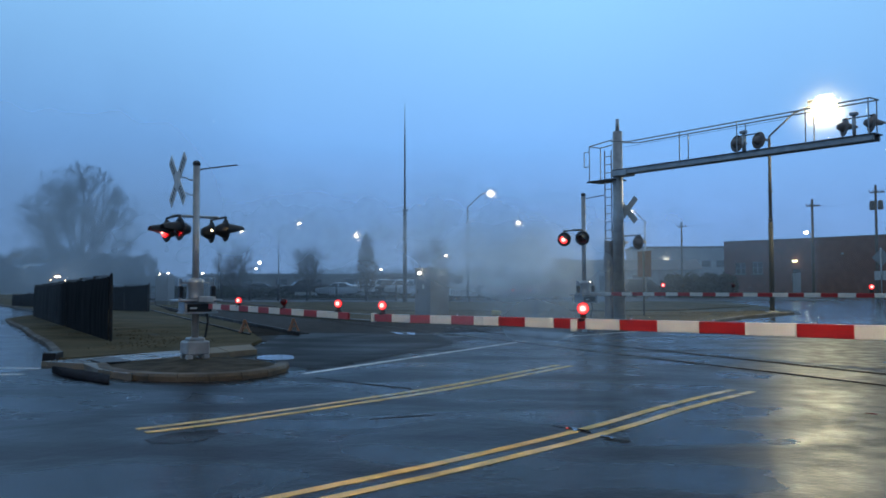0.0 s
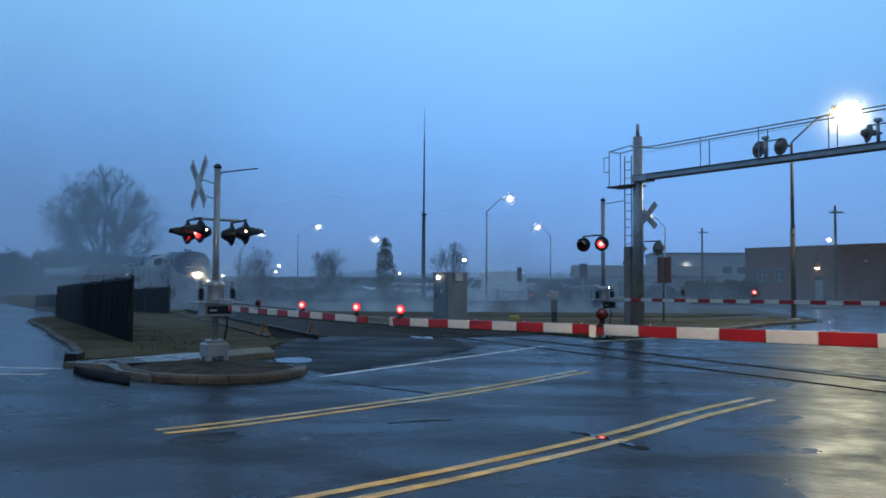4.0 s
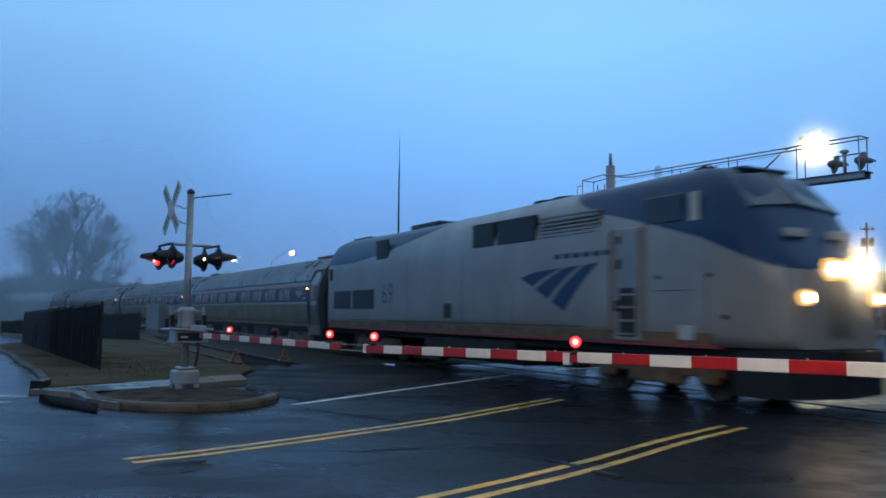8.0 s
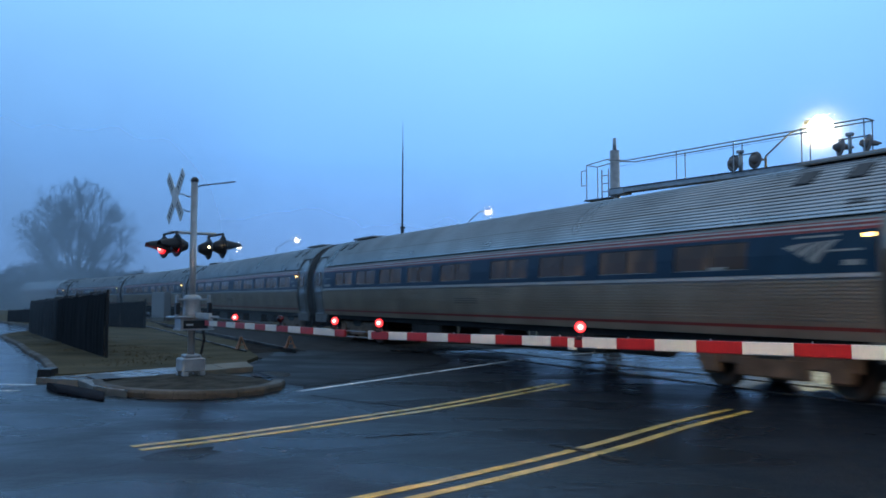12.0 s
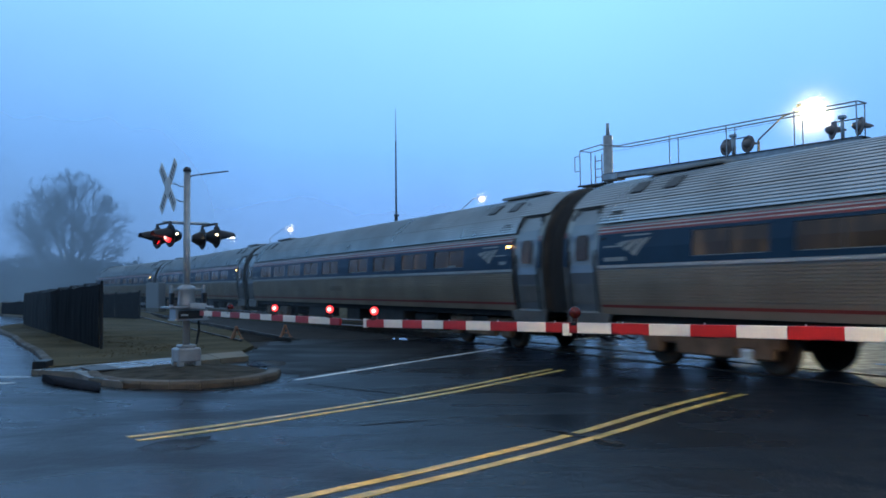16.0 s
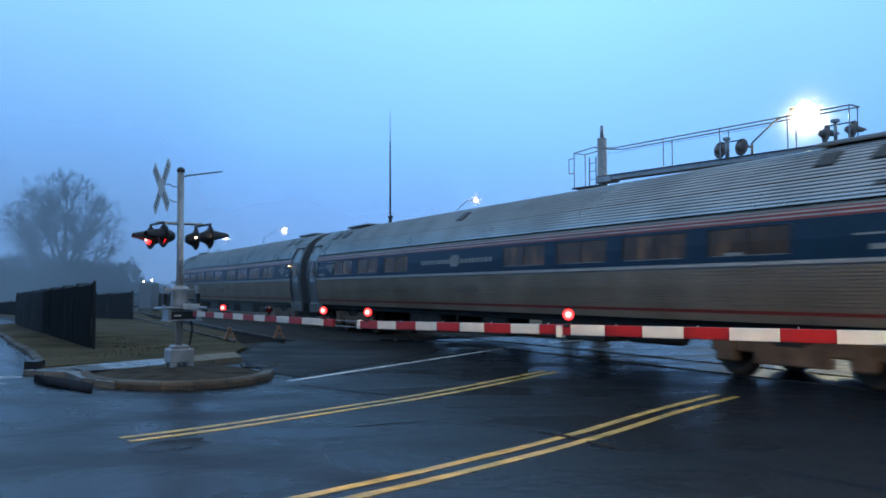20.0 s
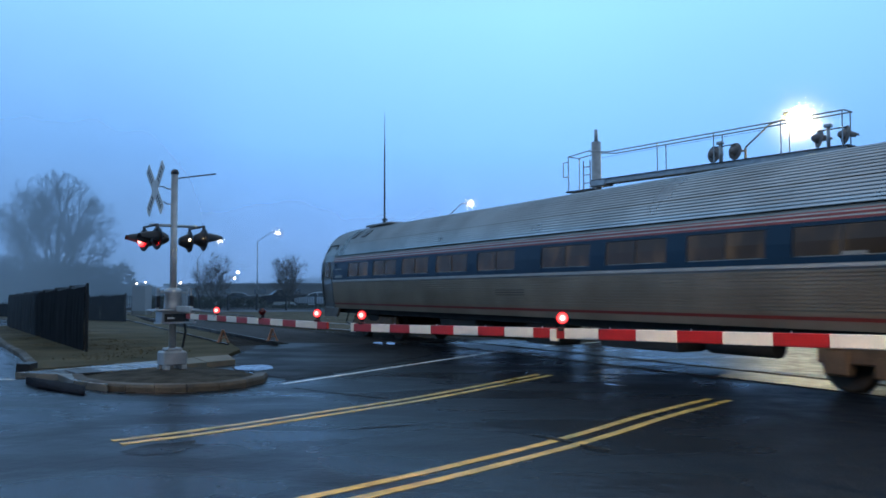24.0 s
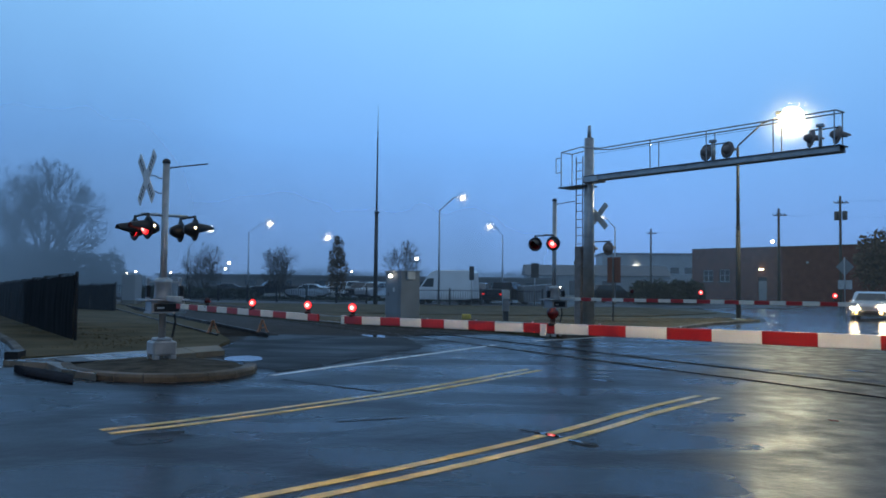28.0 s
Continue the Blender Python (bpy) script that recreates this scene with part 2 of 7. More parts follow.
    l.new(g.outputs["Fac"], b1.inputs["Height"])
    l.new(v.outputs["Fac"], b2.inputs["Height"])
    l.new(b1.outputs[0], b2.inputs["Normal"])
    l.new(b2.outputs[0], b.inputs["Normal"])
    return m


def coach_pane():
    """Tinted coach window: uneven warm emission painted on the pane imitates dim lamplight inside."""
    m = mat("coach_glass", (0.024, 0.020, 0.015), 0.16, vary=0.5, scale=0.8, spec=0.25, emit=(1.0, 0.66, 0.30), power=0.01)
    n, l = m.node_tree.nodes, m.node_tree.links
    co, tex, mp, lift = (n.new("ShaderNode" + k) for k in ("TexCoord", "TexNoise", "Mapping", "MapRange"))
    mp.inputs["Scale"].default_value = (1.3, 1.0, 0.45)
    tex.inputs["Scale"].default_value, tex.inputs["Detail"].default_value = 1.9, 3
    l.new(co.outputs["Object"], mp.inputs["Vector"])
    l.new(mp.outputs[0], tex.inputs["Vector"])
    lift.inputs["From Min"].default_value, lift.inputs["From Max"].default_value = 0.50, 0.74
    lift.inputs["To Min"].default_value, lift.inputs["To Max"].default_value = 0.009, 0.045
    l.new(tex.outputs["Fac"], lift.inputs["Value"])
    l.new(lift.outputs[0], n["Principled BSDF"].inputs["Emission Strength"])
    return m


M = dict(
    asphalt=wet_asphalt("wet_asphalt", (0.012, 0.016, 0.023), 0.19, 0.40, lane=(0.949, -0.316, -0.5, 2.9)),
    asphalt_far=wet_asphalt("wet_asphalt_far", (0.045, 0.046, 0.05), 0.4, 0.6),
    asphalt_side=wet_asphalt("soaked_asphalt", (0.030, 0.032, 0.036), 0.10, 0.22, 0.42),
    patch=mat("asphalt_patch", (0.013, 0.013, 0.014), 0.42, spec=0.052, vary=0.3, scale=3, rough_vary=0.15, bump=0.2, bump_scale=80),
    tar=mat("sealing_tar", (0.012, 0.012, 0.013), 0.55, spec=0.05, vary=0.3, scale=4, bump=0.2, bump_scale=60),
    apron=wet_asphalt("muddy_asphalt", (0.016, 0.016, 0.017), 0.42, 0.62, 0.056),
    door_steel=mat("smooth_stainless", (0.25, 0.25, 0.25), 0.42, 0.8, vary=0.15, scale=1.5, rough_vary=0.06),
    water=mat("puddle_water", (0.02, 0.022, 0.024), 0.035, vary=0.1, scale=1.5),
    concrete=mat("wet_concrete", (0.19, 0.175, 0.15), 0.27, vary=0.35, scale=1.2, rough_vary=0.2, bump=0.15, bump_scale=60),
    dry_slab=mat("tan_concrete", (0.20, 0.165, 0.115), 0.8, vary=0.35, scale=1.5, bump=0.15, bump_scale=60),
    # windscreen glass: the pale base colour imitates the reflected sky
    screen_glass=mat("misted_windscreen", (0.085, 0.105, 0.12), 0.2, vary=0.2, scale=1.0),
    tan_rail=mat("tan_handrail", (0.22, 0.16, 0.11), 0.6, vary=0.3, scale=4),
    kerb=mat("weathered_kerb", (0.092, 0.074, 0.052), 0.75, vary=0.75, scale=2.5, bump=0.25, bump_scale=30, rough_vary=0.15),
    mulch=mat("mulch", (0.075, 0.066, 0.05), 0.95, spec=0.1, vary=0.75, scale=3, bump=1.0, bump_scale=45),
    grass=mat("winter_grass", (0.105, 0.083, 0.048), 0.95, spec=0.1, vary=0.5, scale=0.7, second=(0.045, 0.042, 0.022), bump=0.9, bump_scale=25),
    dry_grass=mat("dry_grass_blades", (0.13, 0.10, 0.055), 0.9, vary=0.4, scale=3, spec=0.1),
    field=mat("far_ground", (0.07, 0.07, 0.045), 0.9, vary=0.5, scale=0.08, bump=0.4, bump_scale=6),
    ballast=mat("ballast", (0.045, 0.041, 0.038), 0.9, spec=0.15, vary=0.6, scale=2.0, fine=28, bump=1.0, bump_scale=22),
    rail=mat("rail_steel", (0.035, 0.03, 0.026), 0.5, 0.3, vary=0.4, scale=3, rough_vary=0.15),
    groove=mat("flangeway_rubber", (0.006, 0.006, 0.006), 0.85, vary=0.3, spec=0.1),
    tie=mat("sleeper_wood", (0.035, 0.029, 0.024), 0.9, spec=0.12, vary=0.4, scale=4, per_piece=0.2),
    yellow=mat("yellow_marking", (0.62, 0.40, 0.09), 0.45, vary=0.45, scale=3.5, rough_vary=0.2, bump=0.15),
    white=mat("white_marking", (0.74, 0.74, 0.72), 0.45, vary=0.4, scale=3.0, rough_vary=0.2, bump=0.15),
    galv=mat("galvanised_steel", (0.42, 0.43, 0.44), 0.45, 0.55, vary=0.3, scale=4, rough_vary=0.12, bump=0.05),
    alu=mat("aluminium_paint", (0.50, 0.50, 0.49), 0.5, 0.25, vary=0.25, scale=3, rough_vary=0.1),
    dark=mat("black_enamel", (0.016, 0.016, 0.018), 0.45, vary=0.3, scale=8, spec=0.4),
    weathered=mat("weathered_dark_paint", (0.23, 0.20, 0.185), 0.6, 0.05, vary=0.4, scale=5, rough_vary=0.1),
    darkgrey=mat("dark_steel", (0.06, 0.062, 0.066), 0.5, 0.3, vary=0.3, scale=5),
    red_sheet=mat("red_reflective_sheet", (0.36, 0.016, 0.016), 0.4, vary=0.2, scale=6, per_piece=0.15, bump=0.03),
    white_sheet=mat("white_reflective_sheet", (0.74, 0.71, 0.64), 0.4, vary=0.12, scale=5, per_piece=0.12, bump=0.03),
    sign_white=mat("sign_face", (0.60, 0.60, 0.58), 0.45, vary=0.2, scale=6),
    lens_red=mat("red_lens", (0.06, 0.004, 0.004), 0.2, vary=0.2, scale=8),
    lit_red=glow("lit_red_lens", (1.0, 0.020, 0.025), 1.5),
    lit_peep=glow("lit_side_light", (1.0, 0.72, 0.42), 9.0),
    lit_core=glow("lit_red_core", (1.0, 0.075, 0.07), 2.6),
    lit_hot=glow("lit_red_hot", (1.0, 0.42, 0.36), 3.6),
    lit_white=glow("lit_white", (1.0, 0.88, 0.66), 22.0),
    lit_big=glow("lit_flood", (1.0, 0.80, 0.38), 28.0),
    lit_amber=glow("lit_amber", (1.0, 0.55, 0.16), 9.0),
    lit_head=glow("lit_headlight", (1.0, 0.76, 0.42), 80.0),
    lit_ditch=glow("lit_ditch_light", (1.0, 0.70, 0.36), 20.0),
    lit_rim=glow("lit_headlight_rim", (1.0, 0.52, 0.14), 1.5),
    lit_tail=glow("lit_tail", (1.0, 0.03, 0.02), 0.8),
    lit_door=glow("lit_doorway", (0.95, 1.0, 0.55), 9.0),
    mesh=mat("fence_screen", (0.012, 0.0135, 0.016), 0.95, spec=0.08, vary=0.35, scale=1.5, bump=0.3, bump_scale=8),
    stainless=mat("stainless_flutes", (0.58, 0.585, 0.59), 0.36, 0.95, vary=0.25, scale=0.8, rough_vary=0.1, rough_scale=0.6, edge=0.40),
    # browner than the roof's stainless: reflected warm lamplight is put into the colour
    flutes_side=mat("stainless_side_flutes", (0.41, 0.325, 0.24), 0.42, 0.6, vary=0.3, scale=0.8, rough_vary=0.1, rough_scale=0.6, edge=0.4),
    letters=mat("dull_lettering", (0.30, 0.30, 0.28), 0.5, vary=0.2, scale=2),
    number_blue=mat("faded_blue_number", (0.05, 0.07, 0.16), 0.45, vary=0.2, scale=2),
    stainless_plain=mat("stainless_sheet", (0.32, 0.30, 0.27), 0.42, 0.8, vary=0.25, scale=1.2, rough_vary=0.1, edge=0.35),
    car_blue=mat("band_blue", (0.008, 0.030, 0.064), 0.42, spec=0.28, vary=0.2, scale=2),
    car_red=mat("stripe_red", (0.26, 0.042, 0.032), 0.4, vary=0.25, scale=2),
    # stainless of the coach ends, with the gap's shade put into the colour
    end_shade=mat("sooty_steel", (0.055, 0.048, 0.042), 0.6, 0.3, spec=0.2, vary=0.4, scale=3),
    panel_grey=mat("sooty_grille", (0.15, 0.13, 0.11), 0.55, 0.4, vary=0.3, scale=3),
    car_white=mat("stripe_white", (0.45, 0.45, 0.43), 0.4, vary=0.2, scale=2),
    coach_glass=coach_pane(),
    loco_grey=mat("engine_silver", (0.285, 0.274, 0.258), 0.38, 0.15, vary=0.2, scale=0.7, rough_vary=0.1, coat=0.2),
    loco_blue=mat("engine_blue", (0.011, 0.043, 0.105), 0.35, vary=0.2, scale=0.9, spec=0.35),
    under=mat("underframe_grime", (0.028, 0.025, 0.022), 0.75, vary=0.5, scale=2.5, bump=0.4),
    truck_rust=mat("bogie_steel", (0.19, 0.115, 0.065), 0.65, 0.2, vary=0.5, scale=2.5, bump=0.3),
    wheel=mat("wheel_steel", (0.040, 0.028, 0.019), 0.7, 0.2, vary=0.4, scale=4),
    bellows=mat("gangway_rubber", (0.018, 0.018, 0.018), 0.8, vary=0.3, scale=5, bump=0.3),
    glass=mat("dark_glass", (0.015, 0.018, 0.022), 0.06, vary=0.1, scale=2),
    cloth=mat("filter_cloth", (0.013, 0.013, 0.018), 0.8, vary=0.5, scale=6, spec=0.08, bump=0.6, bump_scale=25),
    tyre=mat("tyre_rubber", (0.015, 0.015, 0.015), 0.8, vary=0.2),
    chrome=mat("wheel_rim", (0.4, 0.4, 0.41), 0.3, 0.7, vary=0.2),
    hut=mat("hut_aluminium", (0.20, 0.215, 0.23), 0.5, 0.3, vary=0.25, scale=1.2, rough_vary=0.1),
    bark=mat("bark", (0.055, 0.047, 0.040), 0.9, vary=0.4, scale=3, bump=0.5, bump_scale=18),
    twig=mat("twigs", (0.075, 0.063, 0.054), 0.9, vary=0.3, scale=1),
    leaf_brown=mat("dry_leaves", (0.13, 0.075, 0.035), 0.8, vary=0.5, scale=1.2, second=(0.05, 0.035, 0.02)),
    leaf_dark=mat("evergreen_leaves", (0.050, 0.060, 0.040), 0.8, vary=0.5, scale=0.6, second=(0.016, 0.022, 0.014)),
    woods=mat("far_woods", (0.05, 0.05, 0.045), 0.9, vary=0.4, scale=0.15),
    brick=mat("red_brick", (0.165, 0.055, 0.038), 0.9, spec=0.15, vary=0.35, scale=1.2, fine=14, bump=0.2, bump_scale=10),
    coping=mat("coping", (0.10, 0.085, 0.075), 0.8, vary=0.3),
    warehouse=mat("pale_cladding", (0.30, 0.31, 0.32), 0.6, vary=0.2, scale=0.4),
    roofing=mat("grey_roofing", (0.12, 0.12, 0.125), 0.7, vary=0.3),
    wood_pole=mat("creosote_pole", (0.07, 0.055, 0.042), 0.85, vary=0.35, scale=3, bump=0.3),
    orange=mat("orange_paint", (0.42, 0.19, 0.10), 0.55, vary=0.35, scale=5),
    yellow_plastic=mat("yellow_plastic", (0.55, 0.42, 0.05), 0.5, vary=0.2),
    paint_white=mat("white_car_paint", (0.80, 0.81, 0.82), 0.25, vary=0.08, scale=1, coat=0.4),
    paint_silver=mat("silver_car_paint", (0.45, 0.47, 0.49), 0.28, 0.4, vary=0.08, scale=1, coat=0.4),
    paint_dark=mat("dark_car_paint", (0.016, 0.018, 0.024), 0.32, 0.0, spec=0.25, vary=0.15, scale=1),
    paint_grey=mat("grey_car_paint", (0.13, 0.14, 0.155), 0.25, 0.3, vary=0.1, scale=1, coat=0.4),
)


# ---------------------------------------------------------------- mesh tools
def part(name, bm, material, parent=None, label="", m=None, smooth=False):
    """Links a bmesh as one mesh object under a thing or a part."""
    data = bpy.data.meshes.new(name)
    bmesh.ops.recalc_face_normals(bm, faces=bm.faces)
    bm.to_mesh(data)
    bm.free()
    for one in material if isinstance(material, (list, tuple)) else [material]:
        data.materials.append(one)
    if smooth:
        for p in data.polygons:
            p.use_smooth = True
    ob = new(name, data)
    ob.parent = parent
    if m is not None:
        ob.matrix_basis = m
    return tagged(ob, label)


def again(ob, m, parent=None):
    """Another object on the same mesh."""
    other = new(ob.name.split(".")[0], ob.data)
    other.parent = parent or ob.parent
    other.matrix_basis = m
    if ob.get("label"):
        other["label"] = ob["label"]
    return other


def thing(name, m, label, category, group="", kind=""):
    ob = new(name)
    ob.matrix_basis = m
    ob.empty_display_size = 0.2
    return tagged(ob, label, category, group, kind)


def quad(bm, pts, mi=0):
    f = bm.faces.new([bm.verts.new(p) for p in pts])
    f.material_index = mi
    return f


def box(bm, x, y, z, sx, sy, sz, bevel=0.0, mi=0, m=None):
    """Box centred at x, y with its foot at z."""
    r = bmesh.ops.create_cube(bm, size=1, matrix=(m or Matrix()) @ Matrix.Translation((x, y, z + sz / 2)) @ Matrix.Diagonal((sx, sy, sz, 1)))
    faces = {f for v in r["verts"] for f in v.link_faces}
    for f in faces:
        f.material_index = mi
    if bevel:
        edges = list({e for f in faces for e in f.edges})
        bmesh.ops.bevel(bm, geom=edges, offset=bevel, segments=1, affect="EDGES")
    return bm


def tube(bm, a, b, r0, r1=None, n=10, mi=0, caps=True):
    a, b = Vector(a), Vector(b)
    r1 = r0 if r1 is None else r1
    q = (b - a).to_track_quat("Z", "Y").to_matrix()
    rings = []
    for c, r in ((a, r0), (b, r1)):
        rings.append([bm.verts.new(c + q @ Vector((r * math.cos(2 * math.pi * k / n), r * math.sin(2 * math.pi * k / n), 0))) for k in range(n)])
    for k in range(n):
        f = bm.faces.new((rings[0][k], rings[0][(k + 1) % n], rings[1][(k + 1) % n], rings[1][k]))
        f.material_index, f.smooth = mi, n > 6
    if caps:
        for ring in (rings[0][::-1], rings[1]):
            bm.faces.new(ring).material_index = mi
    return bm


def pipe(bm, pts, r, n=8):
    for a, b in zip(pts, pts[1:]):
        tube(bm, a, b, r, n=n)
    return bm


def lathe(bm, profile, n=20, m=None, mi=0, close=True):
    """Turns (radius, z) pairs round the z axis of m."""
    m = m or Matrix()
    rings = [[bm.verts.new(m @ Vector((r * math.cos(2 * math.pi * k / n), r * math.sin(2 * math.pi * k / n), z))) for k in range(n)] for r, z in profile]
    for a, b in zip(rings, rings[1:]):
        for k in range(n):
            f = bm.faces.new((a[k], a[(k + 1) % n], b[(k + 1) % n], b[k]))
            f.material_index, f.smooth = mi, True
    if close:
        bm.faces.new(rings[0][::-1]).material_index = mi
        bm.faces.new(rings[-1]).material_index = mi
    return bm


def prism(bm, poly, z0, z1, m=None, mi=0):
    """Upright prism on a flat outline."""
    m = m or Matrix()
    lo = [bm.verts.new(m @ Vector((x, y, z0))) for x, y in poly]
    hi = [bm.verts.new(m @ Vector((x, y, z1))) for x, y in poly]
    k = len(poly)
    for i in range(k):
        bm.faces.new((lo[i], lo[(i + 1) % k], hi[(i + 1) % k], hi[i])).material_index = mi
    bm.faces.new(lo[::-1]).material_index = mi
    bm.faces.new(hi).material_index = mi
    return bm


def loft(bm, rings, closed=True, caps=True, mi=0, smooth=False, pick=None):
    vs = [[bm.verts.new(p) for p in r] for r in rings]
    k = len(vs[0])
    for i, (a, b) in enumerate(zip(vs, vs[1:])):
        for j in range(k if closed else k - 1):
            f = bm.faces.new((a[j], a[(j + 1) % k], b[(j + 1) % k], b[j]))
            f.material_index, f.smooth = (pick(f.calc_center_median()) if pick else mi), smooth
    if caps and closed:
        for ring in (vs[0][::-1], vs[-1]):
            f = bm.faces.new(ring)
            f.material_index = pick(f.calc_center_median()) if pick else mi
    return bm


def writing(text, size, deep):
    """Raised letters in the built-in font; they stand on the x axis and face z."""
    curve = bpy.data.curves.new("writing", "FONT")
    curve.body, curve.size, curve.extrude, curve.resolution_u = text, size, deep, 3
    ob = new("writing", curve)
    data = bpy.data.meshes.new_from_object(ob.evaluated_get(bpy.context.evaluated_depsgraph_get()))
    bm = bmesh.new()
    bm.from_mesh(data)
    bpy.data.objects.remove(ob)
    bpy.data.meshes.remove(data)
    return bm


def B():
    return bmesh.new()


# plan: lines of the gates, the road and the track
TH, GA = radians(28.486), radians(36.5)
U = Vector((-math.sin(TH), math.cos(TH), 0))          # along the track, away from the viewer
N = Vector((-math.cos(TH), -math.sin(TH), 0))         # from the track to the viewer
C0 = Vector((8.5667, 10.0, 0))                        # a point of the track's centre line
A = Vector((math.sin(GA), -math.cos(GA), 0))          # along the gate arms, towards the viewer
BEND_AT, BEND_R = 48.0, 360.0


def track(s, off=0.0, z=0.0):
    """Point of the track: straight, then a wide bend; off is towards the viewer."""
    if s <= BEND_AT:
        p, n = C0 + U * s, N
    else:
        a = (s - BEND_AT) / BEND_R
        left = Vector((-math.cos(TH), -math.sin(TH), 0))
        p = C0 + U * (BEND_AT + BEND_R * math.sin(a)) + left * BEND_R * (1 - math.cos(a))
        n = N * math.cos(a) - U * math.sin(a)
    return p + n * off + Vector((0, 0, z))


def axes(o, x, z=None):
    """Pose with its x axis along x, upright."""
    x = Vector((x[0], x[1], 0)).normalized()
    y = Vector((-x.y, x.x, 0))
    return Matrix(((x.x, y.x, 0, o[0]), (x.y, y.y, 0, o[1]), (0, 0, 1, o[2]), (0, 0, 0, 1)))


# ---------------------------------------------------------------- ground, road, track bed
def sheet(name, poly, z, material, label, category="", kind="structure", thick=0.0):
    bm = B()
    if thick:
        prism(bm, poly, z - thick, z)
    else:
        bm.faces.new([bm.verts.new((x, y, z)) for x, y in poly])
    ob = part(name, bm, material)
    for p in ob.data.polygons:
        if p.normal.z < 0 and not thick:
            p.flip()
    return tagged(ob, label, category or name, kind=kind)


def ribbon(name, pts, width, z, material, label, category, kind="structure", thick=0.003):
    """Flat strip along a line of plan points."""
    bm = B()
    pts = [Vector((*p, 0)) for p in pts]
    left, right = [], []
    for i, p in enumerate(pts):
        d = (pts[min(i + 1, len(pts) - 1)] - pts[max(i - 1, 0)]).normalized()
        n = Vector((-d.y, d.x, 0)) * width / 2
        left.append(p + n), right.append(p - n)
    rings = [[Vector((a.x, a.y, z)), Vector((b.x, b.y, z)), Vector((b.x, b.y, z - thick)), Vector((a.x, a.y, z - thick))] for a, b in zip(left, right)]
    loft(bm, rings)
    return tagged(part(name, bm, material), label, category, kind=kind)


def along(a, b, n):
    return [(a[0] + (b[0] - a[0]) * k / n, a[1] + (b[1] - a[1]) * k / n) for k in range(n + 1)]


def ground_sheet():
    bm = B()
    ring = [(2600 * math.cos(2 * math.pi * k / 48), 2600 * math.sin(2 * math.pi * k / 48), -0.012) for k in range(48)]
    bm.faces.new([bm.verts.new(p) for p in ring])
    tagged(part("ground", bm, M["field"]), "dull wet winter ground reaching the misty horizon", "ground", kind="structure")
    # wet asphalt of the junction, the crossing and the street behind it
    sheet("road", [(-60, -40), (60, -40), (70, 20), (120, 100), (70, 100), (30, 56), (12, 41), (0, 41), (-12, 45), (-90, 190), (-110, 185), (-30, 40), (-60, 20)],
          0.0, M["asphalt"], "rain-wet dark asphalt road junction with puddled sheen", "road")

    sheet("side_street", [(-7.35, 15.0), (-8.05, 16.05), (-8.75, 17.6), (-10.4, 20.5), (-12.4, 23.5), (-14.3, 26.7), (-17.0, 30.8), (-18.5, 33.3), (-19.2, 35.8), (-19.3, 38.3), (-20.7, 41.9), (-29.3, 52.7), (-40.3, 67.8), (-84.3, 150), (-104, 172), (-60, 70), (-34, 12), (-16, 11.4), (-9.2, 12.6)],
          0.003, M["asphalt_side"], "soaked side street mirroring the evening sky", "road")

    sheet("far_street", [(7.6, 26.6), (10.0, 30.1), (12.6, 34.2), (16.1, 38.1), (17.6, 42), (19, 50), (21, 66), (30, 76), (62, 74), (110, 60), (60, 34), (24, 25), (15, 22.5)],
          0.003, M["asphalt_side"], "soaked street beyond the crossing mirroring the sky", "road")


ground_sheet()


def track_bed():
    # ballast beside the crossing, the running rails and the flangeways
    bm = B()
    rows = [[track(s, min(5.6, 2.1 + max(0, s - 17.5) * 1.2), 0.015), track(s, -3.4, 0.015)] for s in [17.5 + k * 3.25 for k in range(68)]]
    loft(bm, rows, closed=False, caps=False)
    tagged(part("ballast_bed", bm, M["ballast"]), "dark crushed stone ballast under the main track", "ballast", kind="stuff")
    for off in (0.7175, -0.7175):
        bm = B()
        ss = [-60, -20, 0, 10, 20, 35, 48] + [48 + 8 * k for k in range(1, 25)]
        prof = ((-0.036, 0.020), (0.036, 0.020), (0.036, -0.01), (-0.036, -0.01))
        loft(bm, [[track(s, off + o, z) for o, z in prof] for s in ss])
        tagged(part("rail", bm, M["rail"]), "worn steel running rail set flush in the crossing", "rail", "rails of the main track", "structure")
        bm = B()
        inner = off - 0.075 if off > 0 else off + 0.075
        loft(bm, [[track(s, inner + o, z) for o, z in ((-0.038, 0.008), (0.038, 0.008), (0.038, 0.0), (-0.038, 0.0))] for s in (-60, -10, 5, 17.5)])
        tagged(part("flangeway", bm, M["groove"]), "black rubber flangeway filler beside the rail", "flangeway", kind="structure")
    tie = None
    for k in range(110):
        s = 18.0 + k * 0.62
        p = track(s, 0, 0.0)
        m = axes(p, track(s + 0.5) - p)
        if tie is None:
            tie = part("sleeper", box(B(), 0, 0, -0.01, 0.22, 2.6, 0.034), M["tie"], None, "", m)
            tagged(tie, "dark weathered timber sleeper in ballast", "sleeper", "sleepers of the main track")
        else:
            tagged(again(tie, m), "dark weathered timber sleeper in ballast", "sleeper", "sleepers of the main track")


